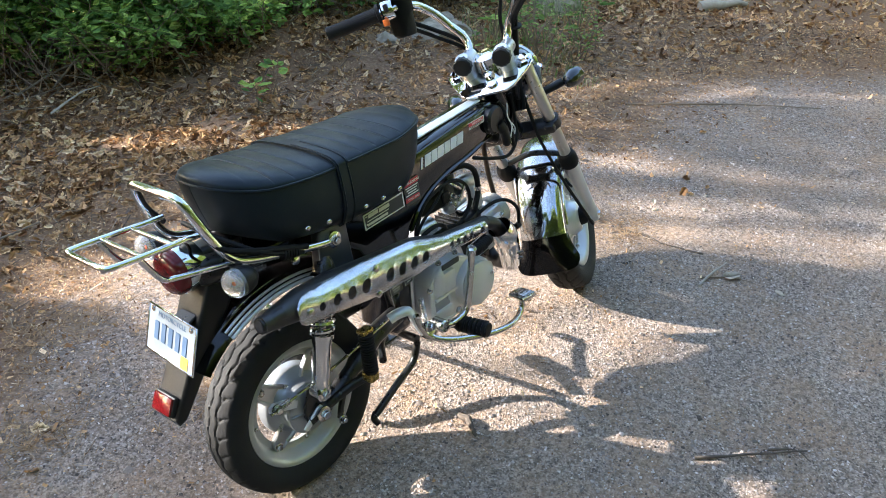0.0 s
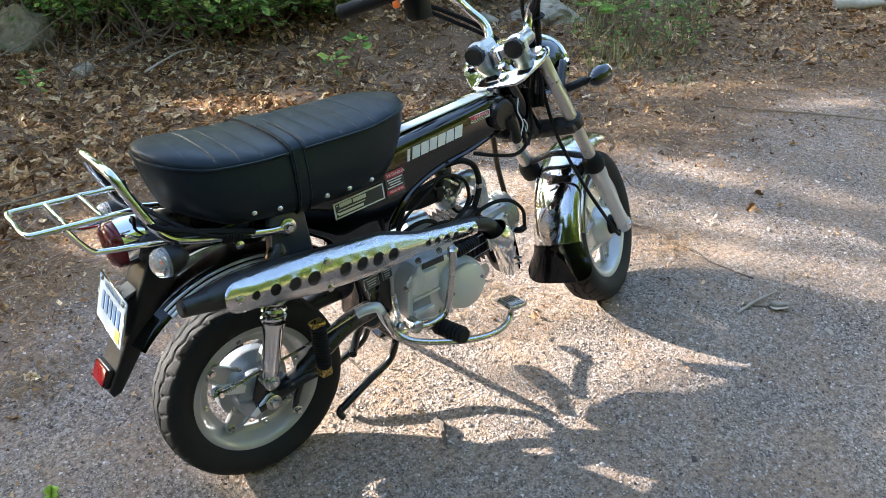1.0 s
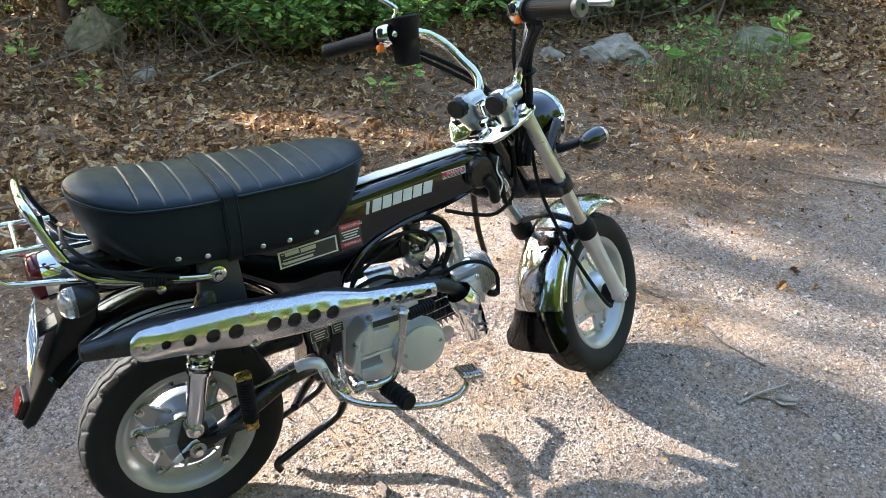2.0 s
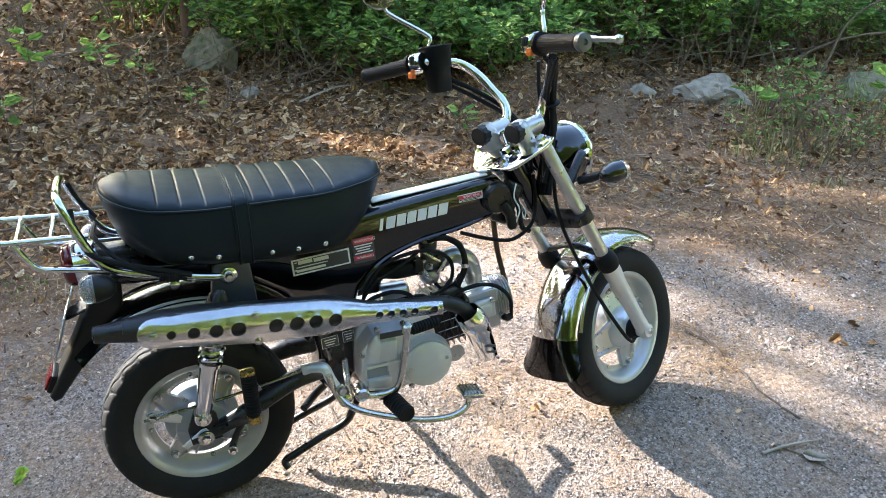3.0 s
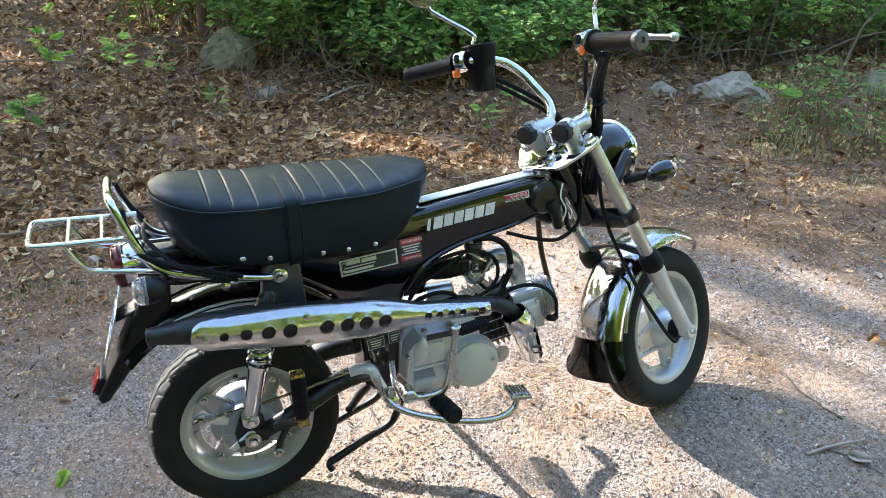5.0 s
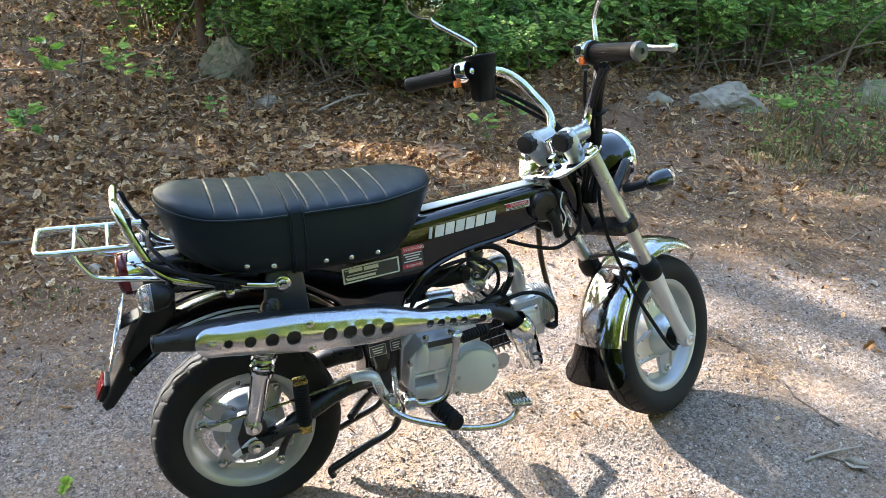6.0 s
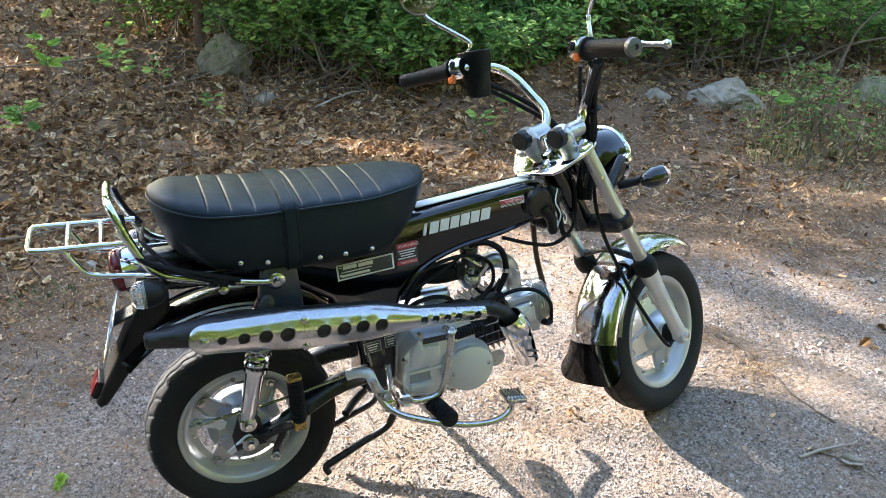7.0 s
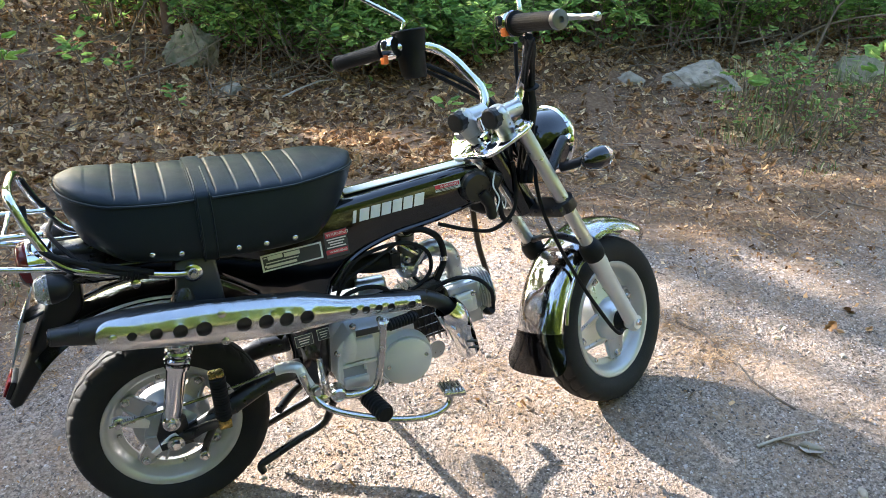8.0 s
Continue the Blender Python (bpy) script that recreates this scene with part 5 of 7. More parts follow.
part("plate_word", moved(bm, PL @ Matrix.Translation((-0.0016, 0, 0.036)) @ Matrix(((0, 0, -1, 0), (-1, 0, 0, 0), (0, 1, 0, 0), (0, 0, 0, 1)))), BLUE_INK, num, smooth=False)
part("plate_sticker", moved(block((0.0015, 0.026, 0.026), None, 0.0005, 1), PL @ Matrix.Translation((-0.0016, -0.055, -0.034))), YELLOW, num, "yellow sticker")
for s in (-1, 1):
    part("plate_bolt", bolt(PL @ Vector((-0.001, s * 0.07, 0.042)), (-1, 0, 0.36), 0.004, 0.004), STEEL, num)
part("plate_bracket", moved(block((0.05, 0.05, 0.006), None, 0.002, 1), Matrix.Translation((-0.200, 0, 0.505)) @ Matrix.Rotation(radians(-20), 4, "Y")), SATIN_BLACK, num)


def rear_indicator(s):
    ob = tagged(new("rear_indicator"))
    ob.parent = bike
    c = (-0.148, s * 0.138, 0.602)
    part("stalk", bar([(-0.100, s * 0.05, 0.590), (-0.120, s * 0.09, 0.597), (-0.130, s * 0.13, 0.601)], 0.009, 4, 10), PLASTIC, ob)
    part("shell", lathe([(-0.0344, 0), (-0.0328, 0.0098), (-0.0205, 0.0213), (-0.0041, 0.0262), (0.0049, 0.0271), (0.0049, 0)], c, (-1, s * 0.05, 0.02), 28), PLASTIC, ob, "black plastic indicator shell")
    part("reflector_dish", lathe([(0.0115, 0.025), (0.0056, 0.018), (0.0051, 0)], c, (-1, s * 0.05, 0.02), 28), CHROME, ob, "bright reflector behind the lens")
    part("bulb", lathe([(0.0057, 0.0025), (0.009, 0.0034), (0.0115, 0.0029), (0.0127, 0)], c, (-1, s * 0.05, 0.02), 14), BULB, ob)
    part("clear_lens", lathe([(0.0049, 0.0267), (0.0164, 0.0258), (0.0254, 0.0213), (0.0303, 0.0123), (0.0312, 0)], c, (-1, s * 0.05, 0.02), 28), CLEAR_LENS, ob, "clear ribbed lens")


rear_indicator(-1)
rear_indicator(1)

# chrome rack and grab rail
rack = tagged(new("luggage_rack"))
rack.parent = bike
RW = 0.066
part("rack_loop", bar([(-0.150, -RW, 0.678), (-0.22, -RW, 0.682), (-0.318, -RW, 0.688), (-0.336, -RW + 0.012, 0.690), (-0.338, 0, 0.691), (-0.336, RW - 0.012, 0.690), (-0.318, RW, 0.688), (-0.22, RW, 0.682), (-0.150, RW, 0.678)], 0.0055, 6, 12), CHROME, rack, "chrome luggage rack loop")
for x in (-0.272, -0.214):
    part("rack_crossbar", bar([(x, -RW, 0.6835 - 0.06 * (x + 0.25)), (x, RW, 0.6835 - 0.06 * (x + 0.25))], 0.0048, 0, 12), CHROME, rack)
for s in (-1, 1):
    part("rack_stay", bar([(-0.278, s * RW, 0.682), (-0.262, s * RW, 0.652), (-0.246, s * RW, 0.630), (-0.225, s * RW, 0.623), (-0.15, s * (RW + 0.01), 0.613), (-0.09, s * 0.085, 0.606)], 0.0055, 6, 12), CHROME, rack)
rail_pts = [(0.088, -0.112, 0.573), (0.05, -0.111, 0.577), (-0.02, -0.108, 0.592), (-0.085, -0.104, 0.607), (-0.122, -0.101, 0.621), (-0.147, -0.097, 0.650), (-0.170, -0.089, 0.702), (-0.185, -0.078, 0.744), (-0.191, -0.058, 0.757), (-0.193, 0, 0.759)]
part("grab_rail", bar(rail_pts + [(x, -y, z) for x, y, z in rail_pts[-2::-1]], 0.0085, 5, 14), CHROME, bike, "chrome grab rail looped behind the seat")
for s in (-1, 1):
    part("rail_end", lathe([(-0.006, 0.008), (-0.006, 0.017), (0.004, 0.017), (0.006, 0.014)], (0.088, s * 0.113, 0.574), (0, s, 0), 24), CHROME, bike)
    part("rail_bolt", bolt((0.088, s * 0.120, 0.574), (0, s, 0), 0.008, 0.009, 1.35), STEEL, bike)
    part("shock_bracket", moved(plate([(-0.030, 0.022), (-0.022, 0.030), (0.034, 0.028), (0.042, 0.020), (0.050, -0.085), (-0.044, -0.080)], 0.014, None, 0.006, 3), Matrix.Translation((0.090, s * 0.093, 0.570))), BRACKET, bike, "satin black upper shock bracket")
    part("rail_stud", lathe([(-0.02, 0.005), (0.002, 0.005), (0.002, 0.009), (0.007, 0.0085), (0.009, 0.005)], (-0.013, s * 0.115, 0.575), (0, s, 0), 16), CHROME, bike)
part("wiring", bar([(0.02, -0.118, 0.590), (-0.06, -0.118, 0.618), (-0.10, -0.115, 0.632), (-0.150, -0.100, 0.655), (-0.170, -0.082, 0.700), (-0.172, -0.068, 0.735)], 0.006, 6, 8), RUBBER, bike, "black wiring along the grab rail")
part("wiring", bar([(0.01, -0.116, 0.582), (-0.05, -0.120, 0.606), (-0.09, -0.118, 0.628), (-0.14, -0.06, 0.668), (-0.14, 0.02, 0.672)], 0.0045, 6, 8), RUBBER, bike)
part("wiring", bar([(-0.14, 0.085, 0.66), (-0.166, 0.086, 0.70), (-0.180, 0.076, 0.742)], 0.0055, 6, 8), RUBBER, bike)
bm = bmesh.new()
for k in range(6):
    lathe([(-0.002, 0.013), (0.002, 0.013)], (-0.035 + 0.006 * k, -0.113, 0.597 - 0.0014 * k), (1, 0, -0.25), 12, bm)
part("cable_wrap", bm, RUBBER, bike)


# shocks
def shock(s):
    ob = tagged(new("rear_shock"))
    ob.parent = bike
    lo, hi = Vector((0.0, s * 0.100, 0.262)), Vector((0.070, s * 0.100, 0.545))
    d = (hi - lo).normalized()
    part("lower_can", lathe([(0.0, 0.012), (0.01, 0.017), (0.03, 0.0185), (0.118, 0.0205), (0.120, 0.0245), (0.128, 0.0245), (0.130, 0.019)], lo, d, 28), CHROME, ob, "chrome lower shock body")
    part("coil", spring(lo + d * 0.130, lo + d * 0.262, 0.0225, 0.0045, 8), CHROME, ob, "chrome coil spring")
    part("upper_mount", lathe([(0.255, 0.015), (0.26, 0.024), (0.275, 0.020), (0.290, 0.010)], lo, d, 24), SATIN_BLACK, ob)
    part("rod", lathe([(0.14, 0.007), (0.28, 0.007)], lo, d, 12), STEEL, ob)
    part("lower_eye", lathe([(-0.014, 0.018), (0.012, 0.018), (0.014, 0.016)], lo, (0, s, 0), 20), CHROME, ob)
    part("eye_bolt", bolt(lo + Vector((0, s * 0.014, 0)), (0, s, 0), 0.009, 0.010, 1.6), STEEL, ob)


shock(-1)
shock(1)

# swinging arm, brake arm and rod
for s in (-1, 1):
    part("swing_arm", bar([(-0.03, s * 0.082, 0.200), (0.03, s * 0.082, 0.214), (0.12, s * 0.078, 0.252), (0.20, s * 0.068, 0.284), (0.275, s * 0.06, 0.292)], [0.014] * 6 + [0.017] * 6 + [0.021] * 6 + [0.022] * 7, 6, 14, flat=0.7), SATIN_BLACK, bike, "dull black swinging arm")
    part("arm_lug", moved(plate([(-0.03, -0.018), (0.035, -0.014), (0.028, 0.05), (0.008, 0.075), (-0.014, 0.072), (-0.034, 0.02)], 0.005, None, 0.003, 2), Matrix.Translation((0.0, s * 0.080, 0.203))), SATIN_BLACK, bike)
part("brake_link", bar([(0.05, -0.084, 0.158), (0.06, -0.082, 0.182), (0.08, -0.078, 0.214)], 0.010, 4, 10, flat=0.7), SATIN_BLACK, bike)
part("link_bolt", bolt((0.050, -0.092, 0.156), (0, -1, 0), 0.007, 0.010, 1.5), STEEL, bike)
part("brake_lever", moved(plate([(-0.010, 0.008), (0.004, 0.011), (0.046, -0.002), (0.060, -0.016), (0.054, -0.030), (0.036, -0.024), (-0.002, -0.009), (-0.011, -0.004)], 0.004, None, 0.003, 2), Matrix.Translation((-0.100, -0.072, 0.270))), CAST, bike)
part("brake_rod_spring", spring((-0.098, -0.0853, 0.2722), (-0.066, -0.0860, 0.2753), 0.0055, 0.0012, 7), STEEL, bike)
part("brake_adjuster", bolt((-0.098, -0.083, 0.272), (0, -1, 0), 0.008, 0.012, 1.4), STEEL, bike)
part("brake_rod", bar([(-0.115, -0.085, 0.270), (0.06, -0.088, 0.288), (0.20, -0.092, 0.314), (0.255, -0.094, 0.326)], 0.0032, 4, 8), STEEL, bike, "plated brake rod")
part("chain_adjuster", moved(plate([(-0.048, -0.020), (-0.040, -0.030), (0.004, -0.008), (0.010, 0.004), (0.004, 0.012), (-0.006, 0.010)], 0.003, None, 0.002, 1), Matrix.Translation((-0.002, -0.088, 0.212))), CAST, bike)

# passenger foot rest, folded up
prest = tagged(new("passenger_footrest"))
prest.parent = bike
part("rest_arm", bar([(0.02, -0.092, 0.215), (0.07, -0.112, 0.238), (0.098, -0.135, 0.255)], 0.010, 4, 10, flat=0.6), SATIN_BLACK, prest)
bm = lathe(ribs(0.1, 0.0130, 0.0160, 15), (0.098, -0.152, 0.272), (-0.02, -0.02, 1), 18)
part("rest_rubber", bm, RUBBER, prest, "ribbed black rubber")
part("rest_cap", block((0.030, 0.024, 0.011), Matrix.Translation((0.095, -0.155, 0.376)), 0.004, 2), BRASS, prest, "yellow zinc-plated end cap")
part("rest_hinge", block((0.026, 0.028, 0.022), Matrix.Translation((0.098, -0.148, 0.263)), 0.004, 2), BRASS, prest, "yellow zinc-plated hinge")

# silencer and its chrome shield
def shield_y(x):
    return lerp_table([(-0.2, -0.220), (-0.05, -0.206), (0.125, -0.190), (0.53, -0.142), (0.6, -0.135)], x)


def shield_z(x):
    return 0.5135 - 0.158 * (x + 0.035)


def pipe_r(x):
    return lerp_table([(-0.165, 0.0155), (-0.15, 0.0165), (-0.06, 0.030), (0.02, 0.034), (0.28, 0.032), (0.36, 0.018), (0.6, 0.0155)], x)


xs = [-0.165 + 0.02 * i for i in range(36)]
pipe = [Vector((x, shield_y(x) + pipe_r(x) + 0.006, shield_z(x) + 0.004)) for x in xs]
bm = sweep(bmesh.new(), pipe, [pipe_r(x) for x in xs], 28)
lathe([(0.0, 0.0125), (0.05, 0.0125)], pipe[0] - Vector((0.001, 0, 0)), (1, 0, 0), 24, bm)
part("silencer", bm, MATT_BLACK, bike, "matt black upswept silencer")
# dark disc over the closed end imitates the shade inside the pipe
part("mouth_shade_disc", lathe([(0.0, 0.0), (0.0, 0.011)], pipe[0] - Vector((0.003, 0, 0)), (1, 0, -0.1), 20), GREY_INK_AND_SHADE, bike)
head_pipe = [pipe[-1], (0.572, -0.122, 0.408), (0.600, -0.120, 0.372), (0.622, -0.112, 0.318), (0.637, -0.09, 0.272), (0.648, -0.055, 0.262), (0.655, -0.02, 0.290)]
part("header_pipe", bar(head_pipe, 0.0165, 6, 18), MATT_BLACK, bike, "matt black header pipe")
bm = bmesh.new()
cov = curve_pts([(0.580, -0.130, 0.399), (0.602, -0.130, 0.362), (0.618, -0.125, 0.322), (0.634, -0.116, 0.276)], 8)
sweep(bm, cov, [0.029 + 0.004 * math.sin(math.pi * min(1, i / 10)) - 0.004 * max(0, i - 12) / 12 for i in range(len(cov))], 20)
bmesh.ops.delete(bm, geom=[f for f in bm.faces if len(f.verts) > 4], context="FACES")
bmesh.ops.solidify(bm, geom=bm.faces[:], thickness=0.002)
elbow = part("elbow_shield", bm, CHROME, bike, "chrome heat shield on the exhaust elbow")
# dark bars laid on the shield imitate the shade in its slots
for k, (x, z) in enumerate(((0.630, 0.316), (0.635, 0.297))):
    part("slot_shade_bar", moved(block((0.026, 0.006, 0.006), None, 0.0025, 2), Matrix.Translation((x - 0.002, -0.1515 + 0.006 * k, z)) @ Matrix.Rotation(radians(14), 4, "Y")), GREY_INK_AND_SHADE, elbow)

HOLES = [(-0.035, 0.0085), (0.005, 0.0115), (0.046, 0.0135), (0.087, 0.0148), (0.159, 0.0148), (0.200, 0.0148), (0.239, 0.0145), (0.279, 0.0142), (0.374, 0.0085), (0.400, 0.0085), (0.427, 0.0085), (0.454, 0.0085), (0.500, 0.0088)]


def shield_half(x):
    h = lerp_table([(-0.10, 0.027), (-0.02, 0.033), (0.10, 0.040), (0.26, 0.038), (0.33, 0.026), (0.36, 0.021), (0.53, 0.017)], x)
    if x < -0.066:
        h *= max(0.004, 1 - min(1.0, (-0.066 - x) / 0.0285) ** 2.0) ** 0.5
    return h


def shield_at(x, v):
    """A place on the shield: v runs from its lower to its upper edge."""
    h = shield_half(x)
    r = pipe_r(x) + 0.008
    soft = min(1.0, max(0.0, (x + 0.094) / 0.06)) ** 0.7
    bulge = soft * (0.50 if v > 0 else 0.24) * r * abs(v) ** 2.2 + 0.10 * r * abs(v) ** 8
    return Vector((x, shield_y(x) + bulge, shield_z(x) + h * v))


bm = bmesh.new()
stop = 0.522
edges = [(hx - hr * 1.28, hx + hr * 1.28, hr) for hx, hr in HOLES]
us_, marks = [], {}
cur = -0.094
for a, b, r in edges:
    n = max(1, int((a - cur) / (0.0016 if a < -0.03 else 0.006)))
    us_ += [cur + (a - cur) * i / n for i in range(n)]
    marks[len(us_)] = r
    us_ += [a + (b - a) * i / 4 for i in range(4)]
    cur = b
n = 3
us_ += [cur + (stop - cur) * i / n for i in range(n + 1)]
grid = {}
half_cell = []
for i, u in enumerate(us_):
    near = min(edges, key=lambda e: 0 if e[0] - 1e-6 <= u <= e[1] + 1e-6 else min(abs(u - e[0]), abs(u - e[1])))
    half_cell.append(min(0.86, near[2] * 1.28 / max(0.010, shield_half(u))))
VO = [0.25, 0.5, 0.75, 1.0]
for i, u in enumerate(us_):
    c = half_cell[i]
    rows_v = [-(c + (1 - c) * f) for f in VO[::-1]] + [c * s for s in (-1, -0.5, 0, 0.5, 1)] + [c + (1 - c) * f for f in VO]
    grid[i] = [bm.verts.new(shield_at(u, v)) for v in rows_v]
skip = {m + k for m in marks for k in range(4)}
for i in range(len(us_) - 1):
    for j in range(12):
        if i in skip and 4 <= j < 8:
            continue
        bm.faces.new((grid[i][j], grid[i + 1][j], grid[i + 1][j + 1], grid[i][j + 1]))
for (m, r), (hx, hr) in zip(marks.items(), HOLES):
    rim_v = [grid[m + k][4] for k in range(4)] + [grid[m + 4][4 + k] for k in range(4)] + [grid[m + 4 - k][8] for k in range(4)] + [grid[m][8 - k] for k in range(4)]
    c0 = Vector((hx, shield_y(hx), shield_z(hx)))
    ring, ring2 = [], []
    for v in rim_v:
        d = v.co - c0
        d.y = 0
        d = d.normalized() * hr
        ring.append(bm.verts.new((c0.x + d.x, shield_y(c0.x + d.x) + 0.0004, c0.z + d.z)))
        ring2.append(bm.verts.new((c0.x + d.x * 0.9, shield_y(c0.x + d.x) + 0.004, c0.z + d.z * 0.9)))
    for k in range(16):
        j = (k + 1) % 16
        bm.faces.new((rim_v[k], rim_v[j], ring[j], ring[k]))
        bm.faces.new((ring[k], ring[j], ring2[j], ring2[k]))
bmesh.ops.solidify(bm, geom=bm.faces[:], thickness=-0.0012)
shield = part("exhaust_shield", bm, SHIELD_CHROME, bike, "chrome exhaust shield pierced by a row of round holes", sharp=50)
for x, dv in ((0.122, 0.62), (0.122, -0.80), (-0.066, 0.0)):
    p = shield_at(x, dv)
    part("shield_screw", lathe([(0.0, 0.008), (0.003, 0.0078), (0.005, 0.005), (0.0055, 0)], p + Vector((0, -0.0005, 0)), (0, -1, 0.25 * dv), 14), STEEL, shield)

# engine
eng = tagged(new("engine"))
eng.parent = bike
bm = plate([(0.335, 0.262), (0.345, 0.36), (0.372, 0.395), (0.45, 0.398), (0.515, 0.375), (0.548, 0.33), (0.545, 0.27), (0.50, 0.232), (0.40, 0.222), (0.35, 0.235)], 0.062, Matrix.Translation((0, 0.01, 0)), 0.012, 3)
part("crankcase", bm, CAST, eng, "cast silver crankcase")
bm = plate([(0.337, 0.268), (0.345, 0.345), (0.372, 0.376), (0.445, 0.380), (0.49, 0.355), (0.505, 0.30), (0.49, 0.240), (0.41, 0.228), (0.355, 0.240)], 0.030, Matrix.Translation((0, -0.080, 0)), 0.012, 3)
cov = part("clutch_cover", bm, CAST, eng, "cast silver right-hand cover")
part("cover_ring", lathe([(0.0, 0.062), (0.016, 0.061), (0.024, 0.057), (0.026, 0.0)], (0.486, -0.105, 0.293), (0, -1, 0), 48), CAST, cov)
part("round_cover", lathe([(0.0, 0.0545), (0.005, 0.054), (0.0075, 0.050), (0.0085, 0.0)], (0.486, -0.131, 0.293), (0, -1, 0), 48), GREY_PAINT, cov, "flat grey round cover")
for dx, dz in ((-0.043, -0.002), (0.041, 0.010)):
    part("cover_screw", lathe([(0, 0.0045), (0.003, 0.004), (0.0035, 0)], (0.486 + dx, -0.139, 0.293 + dz), (0, -1, 0), 10), STEEL, cov)
part("filler_boss", lathe([(-0.03, 0.02), (0.008, 0.016), (0.02, 0.011), (0.032, 0.004), (0.034, 0)], (0.372, -0.108, 0.345), (0.05, -0.25, 1), 18), CAST, cov)
part("case_step", block((0.060, 0.016, 0.05), Matrix.Translation((0.392, -0.112, 0.335)), 0.005, 2), CAST, cov)
part("case_step", block((0.055, 0.014, 0.022), Matrix.Translation((0.378, -0.113, 0.262)), 0.005, 2), CAST, cov)
part("case_label", block((0.06, 0.002, 0.014), Matrix.Translation((0.415, -0.1115, 0.371)), 0.0005, 1), GREY_INK_AND_SHADE, cov)
RIM = [(0.341, 0.270), (0.348, 0.343), (0.374, 0.372), (0.443, 0.376), (0.486, 0.353), (0.500, 0.300), (0.487, 0.244), (0.41, 0.232), (0.358, 0.243)]
part("cover_edge", sweep(bmesh.new(), [(x, -0.106, z) for x, z in [tuple(p) for p in (Vector(a).lerp(Vector(b), t) for a, b in zip(RIM, RIM[1:] + RIM[:1]) for t in (0, 0.33, 0.66))]], 0.0042, 8, True), CAST, cov)
part("cover_rib", bar([(0.352, -0.112, 0.300), (0.39, -0.114, 0.303), (0.425, -0.114, 0.304)], 0.0045, 5, 8), CAST, cov)
part("cover_rib", bar([(0.392, -0.113, 0.358), (0.398, -0.114, 0.33), (0.400, -0.113, 0.285)], 0.0038, 5, 8), CAST, cov)
# thin plate in darker grey imitates the shade of a recess
part("recess_shade_plate", block((0.050, 0.002, 0.024), Matrix.Translation((0.377, -0.1105, 0.283)), 0.0008, 1), HUB, cov)
part("drain_plug", bolt((0.43, -0.109, 0.240), (0, -1, 0), 0.007, 0.008, 1.4), STEEL, cov)
for x, z in ((0.348, 0.25), (0.345, 0.33), (0.382, 0.385), (0.44, 0.388), (0.40, 0.226), (0.455, 0.228)):
    part("case_bolt", bolt((x, -0.104, z), (0, -1, 0), 0.0055, 0.007, 1.3), STEEL, cov)
# cylinder lies forwards and rises a little
CY = Matrix.Translation((0.530, 0.0, 0.334)) @ Matrix.Rotation(radians(-8), 4, "Y")
cyl = part("cylinder", moved(block((0.10, 0.108, 0.104), None, 0.01, 2), CY @ Matrix.Translation((0.045, 0, 0))), SATIN_BLACK, eng)
for k in range(6):
    part("fin", moved(block((0.0016, 0.122, 0.116), None, 0.0005, 1), CY @ Matrix.Translation((0.012 + 0.014 * k, 0, 0))), SATIN_BLACK, cyl)
for k in range(4):
    part("fin_rib", moved(block((0.086, 0.0016, 0.0016), None, 0.0004, 1), CY @ Matrix.Translation((0.048, -0.0615, -0.036 + 0.024 * k))), SATIN_ALU, cyl)
head = part("cylinder_head", moved(block((0.085, 0.098, 0.095), None, 0.012, 3), CY @ Matrix.Translation((0.130, 0, -0.002))), SATIN_ALU, eng, "cast aluminium cylinder head")
for k in range(5):
    part("fin", moved(block((0.070, 0.003, 0.100), None, 0.0015, 1), CY @ Matrix.Translation((0.128, -0.052 + 0.026 * k, -0.002))), SATIN_ALU, head)
for k in range(7):
    part("fin", moved(lathe([(-0.0017, 0.0), (-0.0017, 0.0555 - 0.0012 * k), (-0.0007, 0.0570 - 0.0012 * k), (0.0007, 0.0570 - 0.0012 * k), (0.0017, 0.0555 - 0.0012 * k), (0.0017, 0.0)], (0, 0, 0), (1, 0, 0), 30), CY @ Matrix.Translation((0.162 + 0.0066 * k, 0, -0.002))), SATIN_ALU, head)
cap = part("side_cap", moved(block((0.048, 0.014, 0.048), None, 0.005, 3), CY @ Matrix.Translation((0.126, -0.062, 0.010))), CAST, head)
part("cap_boss", moved(block((0.026, 0.008, 0.026), None, 0.004, 2), CY @ Matrix.Translation((0.126, -0.070, 0.010))), CAST, cap)
for dx, dz in ((-0.018, -0.006), (0.018, 0.030)):
    part("cap_bolt", moved(bolt((0, 0, 0), (0, -1, 0), 0.005, 0.006, 1.3), CY @ Matrix.Translation((0.126 + dx, -0.069, dz))), STEEL, cap)
part("valve_cap", moved(lathe([(0, 0.020), (0.014, 0.020), (0.02, 0.012), (0.02, 0)], (0, 0, 0), (0, 0, 1), 6), CY @ Matrix.Translation((0.130, 0, 0.050))), SATIN_ALU, head)
part("plug_cap", moved(bar([(0, 0, 0), (0.004, -0.018, 0.004), (0.006, -0.03, 0.014)], 0.008, 4, 10), CY @ Matrix.Translation((0.165, -0.068, -0.022))), RUBBER, head, "black spark plug cap")
part("spark_plug", moved(lathe([(0, 0.006), (0.022, 0.006), (0.022, 0.009), (0.03, 0.009)], (0, 0, 0), (0, -1, 0), 10), CY @ Matrix.Translation((0.165, -0.044, -0.022))), STEEL, head)
